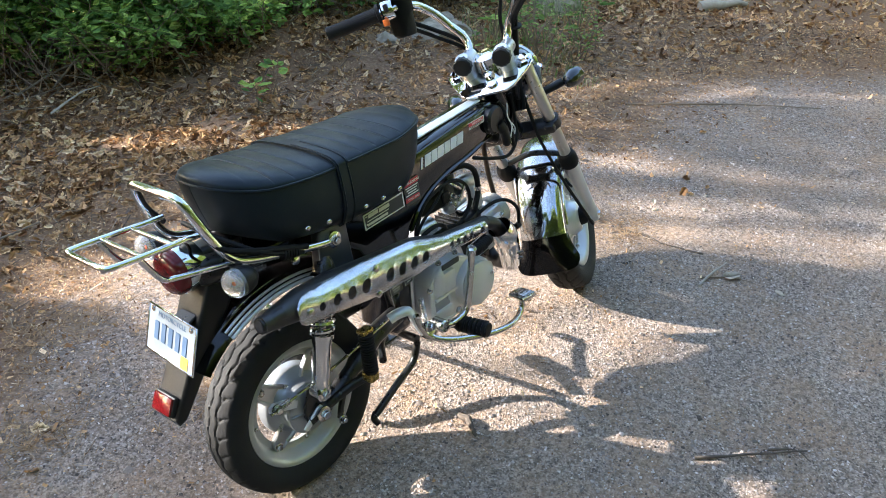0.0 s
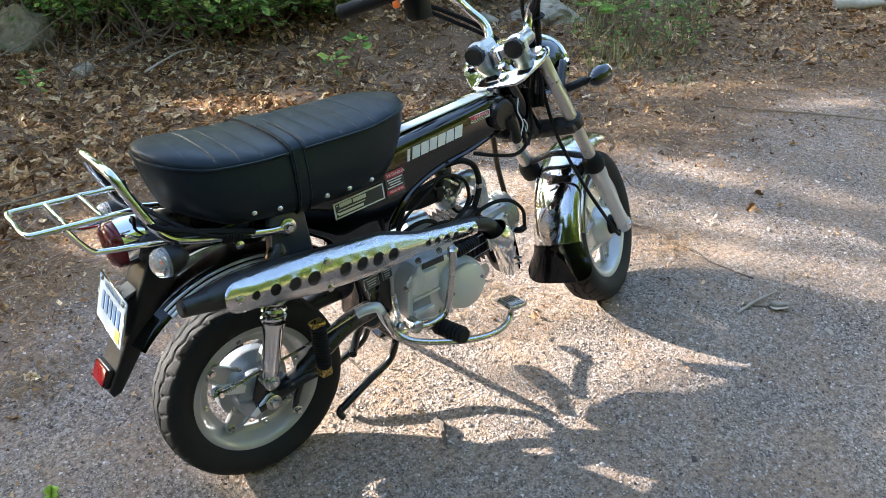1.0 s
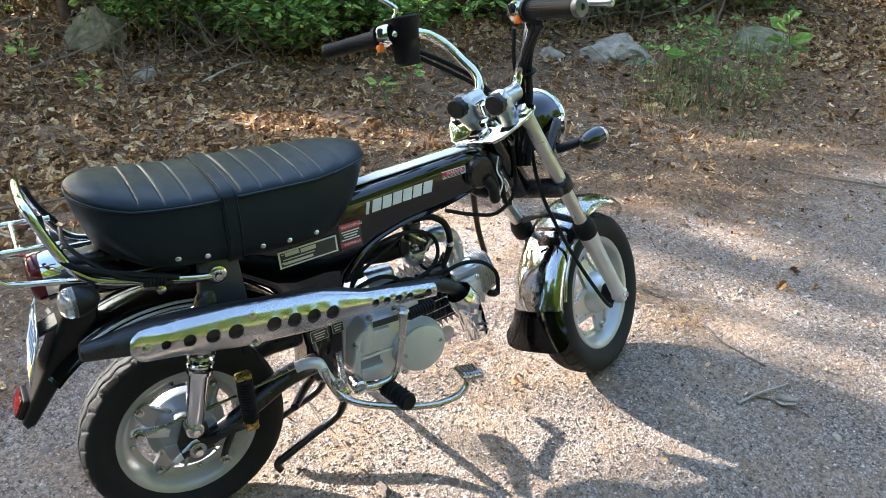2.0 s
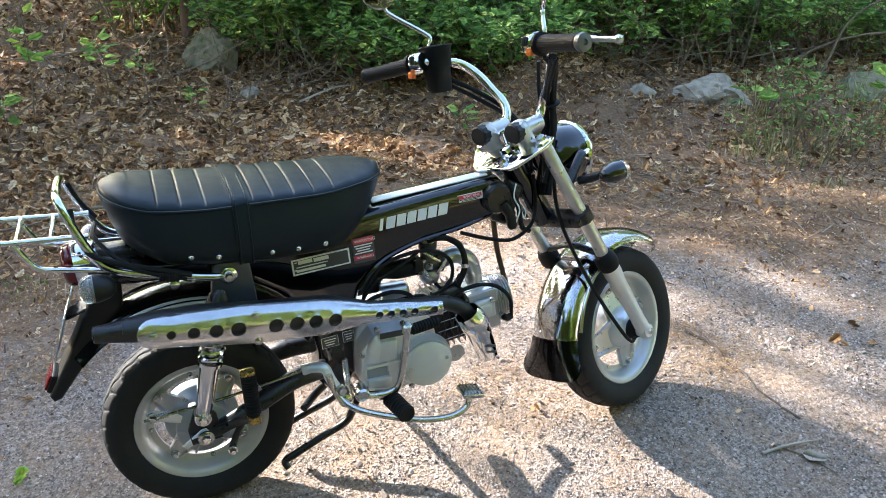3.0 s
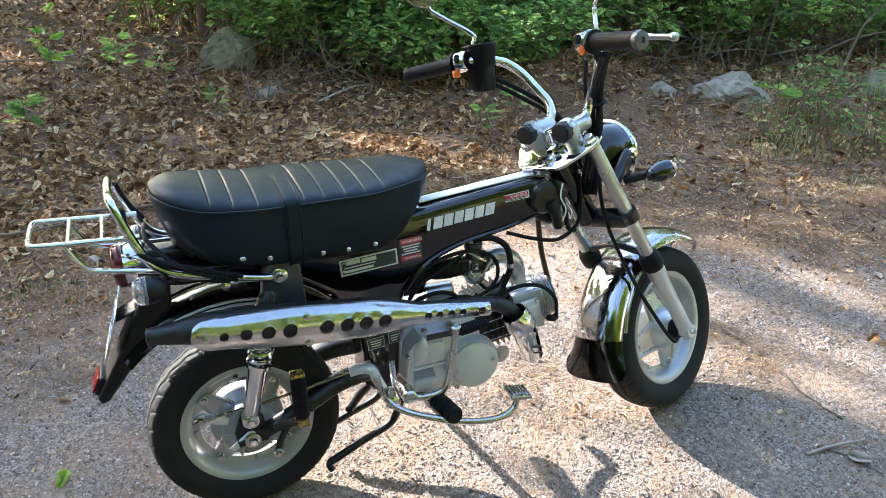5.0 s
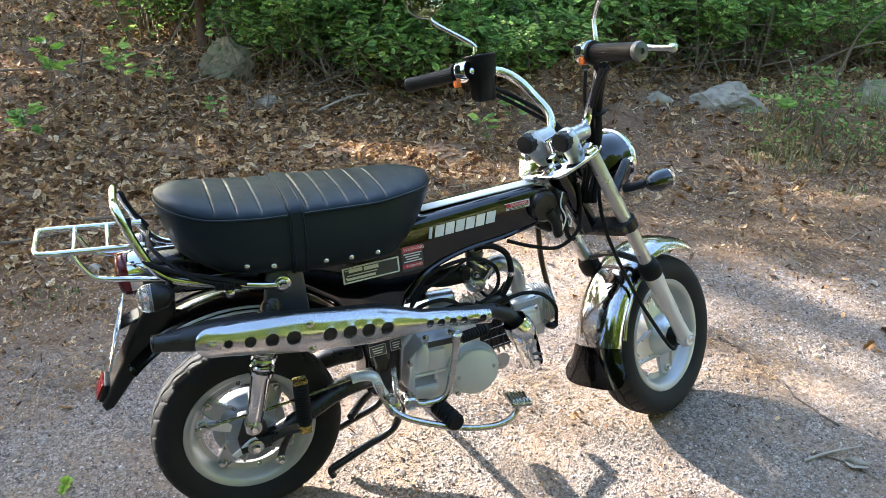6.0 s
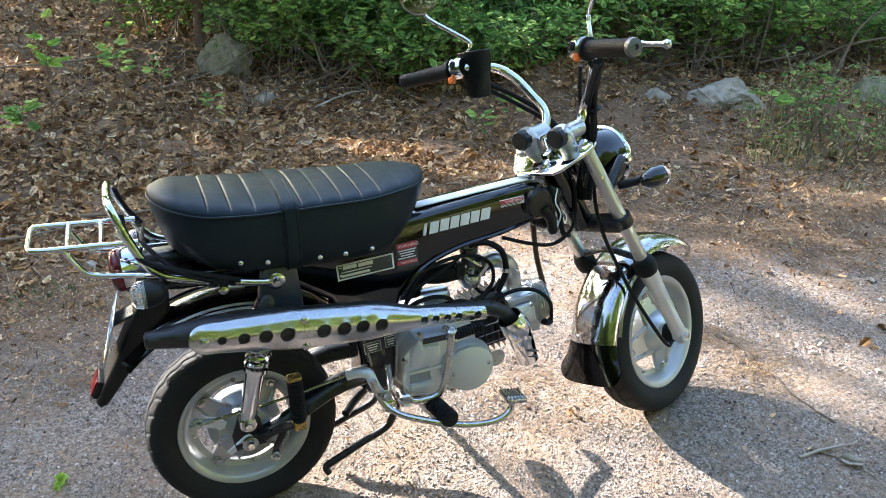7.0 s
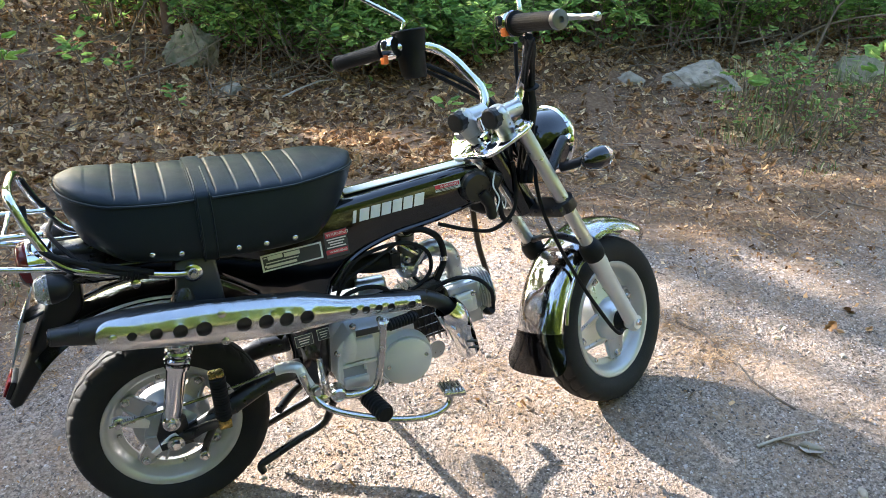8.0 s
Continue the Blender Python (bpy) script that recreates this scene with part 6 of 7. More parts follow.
part("plug_lead", bar([(0.705, -0.095, 0.352), (0.70, -0.095, 0.395), (0.672, -0.085, 0.425), (0.63, -0.075, 0.432), (0.59, -0.06, 0.415), (0.565, -0.045, 0.39), (0.53, -0.03, 0.41)], 0.0045, 6, 8), RUBBER, eng, "black ignition lead")
# carburettor and intake
carb = tagged(new("carburettor"))
carb.parent = eng
part("carb_body", lathe([(-0.03, 0.019), (-0.03, 0.024), (-0.022, 0.024), (-0.02, 0.018), (0.02, 0.018), (0.022, 0.026), (0.03, 0.026)], (0.535, -0.012, 0.478), (1, 0, 0.05), 22), GREY_CAP, carb)
part("float_bowl", lathe([(0, 0.024), (-0.004, 0.026), (-0.02, 0.025), (-0.03, 0.02), (-0.034, 0.0)], (0.537, -0.012, 0.464), (0, 0, 1), 20), SATIN_ALU, carb)
part("slide_body", lathe([(0, 0.018), (0.03, 0.018), (0.032, 0.021), (0.045, 0.021), (0.05, 0.012)], (0.535, -0.012, 0.485), (0, 0, 1), 20), GREY_CAP, carb)
part("carb_cap", lathe([(0.0, 0.020), (0.006, 0.021), (0.012, 0.019), (0.016, 0.010), (0.018, 0.0)], (0.535, -0.012, 0.532), (0, 0, 1), 6), CAST, carb)
for dx, dz in ((-0.018, -0.003), (0.018, -0.003), (-0.018, 0.02), (0.018, 0.018)):
    part("carb_screw", bolt((0.535 + dx, -0.034, 0.474 + dz), (0, -1, 0), 0.0035, 0.004, 1.3), STEEL, carb)
part("throttle_link", bar([(0.515, -0.040, 0.52), (0.535, -0.044, 0.505), (0.552, -0.042, 0.492)], 0.004, 4, 8), STEEL, carb)
part("drain_nut", bolt((0.537, -0.012, 0.432), (0, 0, -1), 0.006, 0.008, 1.4), STEEL, carb)
part("carb_screw", bolt((0.53, -0.034, 0.48), (0, -1, 0), 0.006, 0.012, 1.4), STEEL, carb)
part("choke", block((0.022, 0.008, 0.03), Matrix.Translation((0.505, -0.034, 0.485)), 0.002, 1), PLASTIC, carb)
part("intake_pipe", bar([(0.565, -0.012, 0.480), (0.60, -0.012, 0.486), (0.632, -0.008, 0.468), (0.648, 0, 0.435), (0.652, 0, 0.405)], 0.0200, 6, 16), SATIN_ALU, eng, "bent aluminium intake pipe")
part("air_hose", bar([(0.505, -0.012, 0.477), (0.46, -0.01, 0.475), (0.42, 0.0, 0.48), (0.38, 0.01, 0.485)], 0.022, 5, 14), RUBBER, eng)
part("air_cleaner", block((0.09, 0.06, 0.08), Matrix.Translation((0.385, 0.03, 0.455)), 0.015, 3), PLASTIC, eng)
for pts, r in (([(0.365, -0.05, 0.40), (0.372, -0.055, 0.45), (0.41, -0.052, 0.505), (0.47, -0.05, 0.525), (0.53, -0.045, 0.522), (0.575, -0.04, 0.492), (0.58, -0.045, 0.452), (0.555, -0.05, 0.425), (0.52, -0.05, 0.41)], 0.0045),
               ([(0.36, -0.055, 0.395), (0.38, -0.06, 0.435), (0.43, -0.058, 0.445), (0.47, -0.05, 0.43), (0.49, -0.045, 0.405)], 0.005),
               ([(0.355, -0.058, 0.42), (0.39, -0.06, 0.47), (0.45, -0.055, 0.50), (0.52, -0.03, 0.525)], 0.0035),
               ([(0.545, -0.025, 0.432), (0.56, -0.03, 0.418), (0.59, -0.03, 0.425), (0.605, -0.03, 0.445)], 0.004),
               ([(0.42, -0.04, 0.40), (0.44, -0.045, 0.412), (0.50, -0.045, 0.415), (0.53, -0.05, 0.402)], 0.006)):
    part("hose", bar(pts, r, 6, 8), RUBBER, eng)
part("hose", bar([(0.530, -0.030, 0.540), (0.545, -0.042, 0.548), (0.570, -0.050, 0.546), (0.600, -0.050, 0.520), (0.610, -0.048, 0.470), (0.590, -0.050, 0.425)], 0.0070, 6, 10), RUBBER, eng, "thick black hose looped over the carburettor")
part("hose_clip", lathe([(-0.005, 0.0072), (-0.005, 0.009), (0.005, 0.009), (0.005, 0.0072)], (0.609, -0.0484, 0.475), (0.1, 0, -1), 14), STEEL, eng)
part("choke_lever", moved(plate([(-0.004, -0.02), (0.004, -0.02), (0.006, 0.018), (-0.003, 0.022)], 0.002, None, 0.001, 1), Matrix.Translation((0.556, -0.042, 0.478)) @ Matrix.Rotation(radians(35), 4, "Y")), STEEL, carb)
part("idle_screw", spring((0.518, -0.036, 0.468), (0.518, -0.056, 0.464), 0.004, 0.0009, 6), STEEL, carb)
part("starter_plate", block((0.075, 0.045, 0.012), Matrix.Translation((0.455, -0.02, 0.402)) @ Matrix.Rotation(radians(8), 4, "Y"), 0.004, 2), HUB, eng)
part("ignition_box", block((0.055, 0.03, 0.02), Matrix.Translation((0.575, -0.045, 0.408)) @ Matrix.Rotation(radians(-15), 4, "Y"), 0.004, 2), PLASTIC, eng)
part("starter", lathe([(0, 0.024), (0.06, 0.024), (0.066, 0.018), (0.066, 0)], (0.42, 0.0, 0.415), (1, 0, 0), 20), SATIN_ALU, eng)
part("horn", lathe([(0, 0.012), (0.01, 0.02), (0.012, 0.021), (0.014, 0.0)], (0.565, -0.085, 0.282), (0.1, -1, 0), 24), SATIN_ALU, eng)

# kick starter
kick = part("kick_starter", bar([(0.325, -0.150, 0.262), (0.36, -0.150, 0.252), (0.395, -0.152, 0.256), (0.412, -0.155, 0.275), (0.424, -0.160, 0.34), (0.430, -0.165, 0.402)], 0.0078, 6, 14), STEEL, bike, "plated kick starter arm")
bm = lathe(ribs(0.068, 0.010, 0.0125, 9), (0.436, -0.166, 0.404), (1, 0.1, 0.08), 16)
part("kick_rubber", bm, RUBBER, kick, "ribbed black rubber")
part("kick_boss", lathe([(0, 0.016), (0.03, 0.016), (0.034, 0.012)], (0.328, -0.125, 0.262), (0, -1, 0), 18), STEEL, kick)
part("kick_knuckle", lathe([(-0.008, 0.011), (0.010, 0.012), (0.014, 0.008)], (0.430, -0.165, 0.408), (0, -0.2, 1), 16), STEEL, kick)

# brake pedal and foot rests
ped = part("brake_pedal", bar([(0.262, -0.135, 0.318), (0.270, -0.140, 0.285), (0.285, -0.150, 0.258), (0.320, -0.175, 0.238), (0.405, -0.205, 0.215), (0.470, -0.215, 0.203), (0.520, -0.212, 0.201), (0.548, -0.206, 0.213), (0.556, -0.203, 0.238)], 0.0072, 7, 14), STEEL, bike, "plated brake pedal")
part("pedal_pad", moved(block((0.050, 0.048, 0.012), None, 0.004, 2), Matrix.Translation((0.556, -0.205, 0.246)) @ Matrix.Rotation(radians(10), 4, "Y")), STEEL, ped)
for k in range(6):
    part("pad_rib", moved(block((0.003, 0.044, 0.004), None, 0.001, 1), Matrix.Translation((0.556, -0.205, 0.246)) @ Matrix.Rotation(radians(10), 4, "Y") @ Matrix.Translation((-0.019 + 0.0076 * k, 0, 0.0075))), STEEL, ped)
part("pedal_pivot", lathe([(0, 0.016), (0.025, 0.016), (0.028, 0.012)], (0.293, -0.125, 0.255), (0, -1, 0), 18), STEEL, ped)
part("pedal_crank", bar([(0.215, -0.10, 0.322), (0.235, -0.108, 0.328), (0.258, -0.118, 0.326), (0.268, -0.122, 0.30), (0.285, -0.128, 0.262)], 0.012, 5, 12, flat=0.6), CAST, ped)
part("pedal_spring", spring((0.305, -0.12, 0.275), (0.303, -0.115, 0.335), 0.0055, 0.0012, 14), STEEL, ped)
part("pedal_bolt", bolt((0.282, -0.150, 0.285), (0.2, -1, 0.1), 0.010, 0.014, 1.2), STEEL, ped)


def foot_rest(s):
    ob = tagged(new("rider_footrest"))
    ob.parent = bike
    part("rest_bar", bar([(0.36, s * 0.06, 0.215), (0.378, s * 0.11, 0.224), (0.392, s * 0.14, 0.232)], 0.0095, 4, 12), SATIN_BLACK, ob)
    bm = lathe(ribs(0.082, 0.0165, 0.020, 7), (0.392, s * 0.136, 0.232), (0.20, s * 1, -0.02), 18)
    part("rest_rubber", bm, RUBBER, ob, "ribbed black rubber foot rest")


foot_rest(-1)
foot_rest(1)

# stands
cs = tagged(new("centre_stand"))
cs.parent = bike
for s in (-1, 1):
    part("stand_leg", bar([(0.335, s * 0.055, 0.185), (0.31, s * 0.056, 0.140), (0.245, s * 0.058, 0.112), (0.165, s * 0.062, 0.078)], [0.011] * 18 + [0.010], 6, 12, flat=0.8), SATIN_BLACK, cs)
    part("stand_foot", bar([(0.172, s * 0.058, 0.082), (0.160, s * 0.062, 0.072), (0.166, s * 0.066, 0.058)], 0.008, 4, 10), SATIN_BLACK, cs)
part("stand_bar", bar([(0.335, -0.055, 0.19), (0.335, 0.055, 0.19)], 0.010, 0, 12), SATIN_BLACK, cs)
part("stand_brace", bar([(0.215, -0.06, 0.20), (0.25, -0.02, 0.205), (0.30, 0.03, 0.205)], 0.009, 4, 10), SATIN_BLACK, cs)
ss = tagged(new("side_stand"))
ss.parent = bike
part("stand_leg", bar([(0.33, 0.075, 0.215), (0.375, 0.12, 0.15), (0.455, 0.190, 0.040)], 0.009, 5, 12), SATIN_BLACK, ss, "black side stand let down on the far side")
part("stand_foot", moved(plate([(-0.03, -0.006), (0.03, -0.006), (0.03, 0.0), (-0.03, 0.0)], 0.018, None, 0.002, 1), Matrix.Translation((0.460, 0.196, 0.040)) @ Matrix.Rotation(radians(9.3), 4, "X")), SATIN_BLACK, ss)
gear = part("gear_lever", bar([(0.40, 0.115, 0.245), (0.45, 0.135, 0.235), (0.52, 0.145, 0.222), (0.545, 0.15, 0.222), (0.55, 0.185, 0.224)], 0.007, 5, 10), STEEL, bike, "plated gear lever on the far side")
part("gear_rubber", lathe([(0, 0.010), (0.04, 0.011), (0.042, 0.006)], (0.55, 0.165, 0.224), (0, 1, 0), 14), RUBBER, gear)

# fork
fork = tagged(new("front_fork"))
fork.parent = bike
for s in (-1, 1):
    y = Vector((0, s * 0.088, 0))
    fork_part("stanchion", lathe([(0.22, 0.0155), (0.595, 0.0155), (0.60, 0.014)], AXLE + y, FORK_UP, 24), SATIN_ALU, fork, "bright fork tube")
    fork_part("slider", lathe([(-0.022, 0.012), (-0.018, 0.016), (0.02, 0.0185), (0.05, 0.0175), (0.182, 0.020), (0.202, 0.0225), (0.228, 0.0225), (0.230, 0.017)], AXLE + y, FORK_UP, 28), CAST, fork, "silver painted fork slider")
    fork_part("dust_seal", lathe([(0.224, 0.0235), (0.232, 0.0265), (0.254, 0.0265), (0.259, 0.0235), (0.268, 0.0215), (0.272, 0.0165)], AXLE + y, FORK_UP, 24), RUBBER, fork, "black rubber dust seal")
    fork_part("clamp_ring", lathe([(0.376, 0.017), (0.377, 0.0235), (0.403, 0.0235), (0.405, 0.017)], AXLE + y, FORK_UP, 24), SATIN_BLACK, fork)
    fork_part("fork_cap", lathe([(0.598, 0.017), (0.610, 0.017), (0.612, 0.012), (0.618, 0.011)], AXLE + y, FORK_UP, 6), CHROME, fork)
    fork_part("axle_clamp", lathe([(-0.016, 0.017), (0.016, 0.017)], AXLE + y, (0, 1, 0), 20), CAST, fork)
lowc = AXLE + 0.391 * FORK_UP
bm = block((0.045, 0.20, 0.028), basis(lowc - 0.012 * FORK_OUT, FORK_UP, FORK_OUT), 0.008, 2)
fork_part("lower_yoke", bm, SATIN_BLACK, fork, "black lower yoke")
bm = bmesh.new()
TP = basis(FORK_TOP, FORK_UP, FORK_OUT)
outl = [(0.028, -0.088), (0.020, -0.106), (0.0, -0.110), (-0.022, -0.102), (-0.075, -0.068), (-0.088, -0.05), (-0.088, 0.05), (-0.075, 0.068), (-0.022, 0.102), (0.0, 0.110), (0.020, 0.106), (0.028, 0.088)]
b = bmesh.new()
lo_, hi_ = [b.verts.new((x, y, -0.004)) for x, y in outl], [b.verts.new((x, y, 0.004)) for x, y in outl]
b.faces.new(lo_[::-1])
b.faces.new(hi_)
for i in range(len(outl)):
    b.faces.new((lo_[i], lo_[(i + 1) % len(outl)], hi_[(i + 1) % len(outl)], hi_[i]))
bmesh.ops.bevel(b, geom=b.edges[:], offset=0.0025, segments=2, affect="EDGES", profile=0.5)
fork_part("top_yoke", moved(b, TP), CHROME, fork, "chrome top yoke")
fork_part("stem_nut", lathe([(0.004, 0.015), (0.014, 0.015), (0.016, 0.012)], AXIS_AT, FORK_UP, 6), CHROME, fork)
fork_part("key_switch", lathe([(0.004, 0.014), (0.012, 0.013), (0.014, 0)], AXIS_AT - 0.036 * FORK_OUT + Vector((0, -0.012, 0)), FORK_UP, 20), CHROME, fork)

# handlebar: two folding halves with knobs
hb = tagged(new("handlebar"))
hb.parent = bike
for s in (-1, 1):
    hold = AXIS_AT + Vector((0.0122, s * 0.0502, 0.0272))
    fork_part("bar_clamp", lathe([(-0.012, 0.014), (-0.012, 0.02), (0.018, 0.022), (0.034, 0.024), (0.052, 0.020), (0.056, 0.016)], hold - Vector((0, 0, 0.012)), FORK_UP, 22), SATIN_ALU, hb, "polished handlebar clamp")
    fork_part("clamp_neck", bar([hold + Vector((-0.018, 0, 0.02)), hold + Vector((0.045, 0, 0.028))], 0.0185, 0, 18), SATIN_ALU, hb)
    kn = hold + Vector((-0.020, 0, 0.018))
    bm = bmesh.new()
    rings = []
    for h, r in ((0, 0.015), (0.004, 0.0225), (0.024, 0.0235), (0.028, 0.02), (0.029, 0.0)):
        m = basis(kn, (-1, 0, -0.1))
        rings.append([bm.verts.new(m @ Vector((r * (1 - 0.06 * (k % 2)) * math.cos(k * math.pi / 12), r * (1 - 0.06 * (k % 2)) * math.sin(k * math.pi / 12), h))) for k in range(24)])
    for p, q in zip(rings, rings[1:]):
        for k in range(24):
            bm.faces.new((p[k], p[(k + 1) % 24], q[(k + 1) % 24], q[k]))
    fork_part("clamp_knob", bm, PLASTIC, hb, "fluted black plastic knob")
    path = [(0.742, s * 0.050, 0.762), (0.780, s * 0.050, 0.768), (0.800, s * 0.051, 0.790), (0.804, s * 0.062, 0.820), (0.798, s * 0.083, 0.848), (0.781, s * 0.108, 0.889), (0.757, s * 0.132, 0.917), (0.720, s * 0.150, 0.930), (0.685, s * 0.163, 0.934), (0.655, s * 0.200, 0.932), (0.632, s * 0.290, 0.924)]
    fork_part("bar_tube", bar(path, 0.0108, 7, 16), CHROME, hb, "chrome handlebar tube")
    g0, g1 = Vector((0.6558, s * 0.1952, 0.9322)), Vector((0.6241, s * 0.3189, 0.9227))
    gd = (g1 - g0).normalized()
    bm = bmesh.new()
    m = basis(g0, gd)
    prof = [(-0.004, 0.012), (-0.004, 0.0235), (0.003, 0.0235), (0.005, 0.0175), (0.112, 0.0165), (0.116, 0.0175), (0.122, 0.0165), (0.124, 0.009)]
    rings = []
    for h, r in prof:
        rings.append([bm.verts.new(m @ Vector((r * (1 - (0.05 if k % 2 and 0.004 < h < 0.113 else 0)) * math.cos(k * math.pi / 24), r * (1 - (0.05 if k % 2 and 0.004 < h < 0.113 else 0)) * math.sin(k * math.pi / 24), h))) for k in range(48)])
    for p, q in zip(rings, rings[1:]):
        for k in range(48):
            bm.faces.new((p[k], p[(k + 1) % 48], q[(k + 1) % 48], q[k]))
    bm.faces.new(rings[-1])
    grip = fork_part("grip", bm, RUBBER, hb, "ribbed black rubber grip")
    fork_part("grip_end", lathe([(0.0, 0.017), (0.006, 0.0185), (0.012, 0.017), (0.014, 0.006), (0.009, 0.005), (0.009, 0.0)], g0 + gd * 0.121, gd, 24), GREY_CAP if s < 0 else RUBBER, grip, "grey metal end cap" if s < 0 else "black rubber end")
    pod = Vector((0.661, s * 0.174, 0.934))
    fork_part("switch_pod", lathe([(-0.016, 0.014), (-0.016, 0.021), (-0.012, 0.023), (0.010, 0.024), (0.014, 0.020), (0.014, 0.012)], pod, gd, 26), CHROME, hb, "chrome switch housing")
    fork_part("switch_button", block((0.014, 0.014, 0.016), Matrix.Translation(pod + Vector((-0.020, s * 0.004, -0.014 - 0.005 * (s + 1)))), 0.003, 2), ORANGE, hb, "orange switch button")
    fork_part("switch_lever", block((0.012, 0.010, 0.018), Matrix.Translation(pod + Vector((-0.022, -s * 0.006, 0.008))), 0.002, 1), PLASTIC, hb)
    lev = [pod + Vector((0.022, s * 0.0, 0.002)), pod + Vector((0.052, s * 0.03, 0.000)), pod + Vector((0.062, s * 0.07, -0.004)), pod + Vector((0.060, s * 0.11, -0.009)), pod + Vector((0.0566, s * 0.157, -0.015))]
    bm = bar(lev, [0.008] * 6 + [0.0075] * 6 + [0.0065] * 6 + [0.0055] * 7, 6, 12)
    lathe([(-0.009, 0.003), (-0.006, 0.0075), (0.0, 0.009), (0.006, 0.0075), (0.009, 0.003)], lev[-1], lev[-1] - lev[-2], 14, bm)
    fork_part("lever", bm, SATIN_ALU, hb, "aluminium hand lever with a ball end")
    fork_part("lever_perch", block((0.03, 0.026, 0.016), Matrix.Translation(pod + Vector((0.016, 0, 0.004))), 0.004, 2), CHROME, hb)
    bend = Vector((0.650, s * 0.239, 1.056))
    up = 0.006 * (1 - s)
    fork_part("mirror_stalk", bar([pod + Vector((0.034, 0, 0.006)), Vector((0.697, s * 0.173, 0.962)), Vector((0.704, s * 0.168, 0.980 + up)), Vector((0.700, s * 0.175, 0.996 + up)), bend.lerp(Vector((0.702, s * 0.172, 0.99 + up)), 0.12), bend + Vector((-0.002, s * 0.003, 0.008)), Vector((0.645, s * 0.242, 1.078))], 0.0048, 6, 10), CHROME, hb, "bent chrome mirror stalk")
    mc = Vector((0.638, s * 0.243, 1.110))
    mir = fork_part("mirror", lathe([(0.020, 0.0), (0.018, 0.018), (0.010, 0.037), (0.0, 0.044), (-0.003, 0.045), (-0.004, 0.041)], mc, (0.8, s * 0.55, 0.1), 36), CHROME, hb, "round chrome mirror shell")
    fork_part("mirror_glass", lathe([(-0.0035, 0.041), (-0.0037, 0.0)], mc, (0.8, s * 0.55, 0.1), 36), MIRROR, mir)
# drink holder hung on the left half
cup = Vector((0.7115, 0.1655, 0.915))


def sleeve_low(a):
    """The sleeve's lower edge, cut away in a curve on one side."""
    d = abs((a + radians(80) + math.pi) % (2 * math.pi) - math.pi)
    return -0.046 + 0.050 * max(0.0, 1 - (d / 1.25) ** 2) ** 0.5


bm = bmesh.new()
rings = []
for j in range(13):
    f = j / 12
    row = []
    for k in range(72):
        a = 2 * math.pi * k / 72
        low = sleeve_low(a)
        z = low + (0.051 - low) * f
        r = 0.0375 - 0.075 * (0.051 - z)
        row.append(bm.verts.new(cup + Vector((r * math.cos(a), r * math.sin(a), z))))
    rings.append(row)
for j in range(12):
    for k in range(72):
        bm.faces.new((rings[j][k], rings[j][(k + 1) % 72], rings[j + 1][(k + 1) % 72], rings[j + 1][k]))
bmesh.ops.solidify(bm, geom=bm.faces[:], thickness=0.003)
holder = fork_part("cup_holder", bm, PLASTIC, hb, "black plastic cup holder on the handlebar")
fork_part("holder_lip", sweep(bmesh.new(), [cup + Vector((0.0375 * math.cos(2 * math.pi * k / 72), 0.0375 * math.sin(2 * math.pi * k / 72), 0.051)) for k in range(72)], 0.0024, 6, True), PLASTIC, holder)
fork_part("inner_cup", lathe([(-0.053, 0.0), (-0.053, 0.0240), (-0.050, 0.0265), (0.0, 0.0302), (0.022, 0.0318), (0.022, 0.0290), (-0.046, 0.0235), (-0.046, 0.0)], cup, (0, 0, 1), 48), PLASTIC, holder, "black inner cup below the sleeve")

# speedometer, headlamp, front indicators
sp = tagged(new("speedometer"))
sp.parent = bike
spc = AXIS_AT + 0.045 * FORK_OUT + 0.018 * FORK_UP
fork_part("case", lathe([(-0.03, 0.0), (-0.03, 0.025), (-0.02, 0.036), (0.008, 0.039), (0.014, 0.039), (0.016, 0.035)], spc, (-0.25, 0, 1), 32), CHROME, sp, "chrome speedometer case")
fork_part("dial", lathe([(0.014, 0.036), (0.0145, 0.0)], spc, (-0.25, 0, 1), 32), PALE, sp)
hl = tagged(new("headlamp"))
hl.parent = bike
hc = Vector((0.915, 0, 0.676))
ha = Vector((1, 0, -0.08))
fork_part("bowl", lathe([(-0.085, 0.0), (-0.083, 0.02), (-0.07, 0.045), (-0.045, 0.063), (-0.015, 0.072), (0.01, 0.074), (0.012, 0.07)], hc, ha, 40), GLOSS_BLACK, hl, "glossy black headlamp bowl")
fork_part("chrome_rim", lathe([(0.006, 0.0745), (0.010, 0.079), (0.020, 0.079), (0.028, 0.074), (0.030, 0.068)], hc, ha, 40), CHROME, hl, "chrome headlamp rim")
fork_part("lamp_glass", lathe([(0.024, 0.069), (0.032, 0.06), (0.038, 0.03), (0.040, 0)], hc, ha, 40), CLEAR_LENS, hl)
for s in (-1, 1):
    fork_part("lamp_ear", bar([AXLE + 0.47 * FORK_UP + Vector((0, s * 0.085, 0)), hc + Vector((-0.03, s * 0.080, 0.0)), hc + Vector((-0.008, s * 0.076, 0))], 0.011, 4, 10, flat=0.5), SATIN_BLACK, hl)
    fork_part("lamp_bolt", bolt(hc + Vector((-0.006, s * 0.080, 0)), (0, s, 0), 0.010, 0.010, 1.3), CHROME, hl)
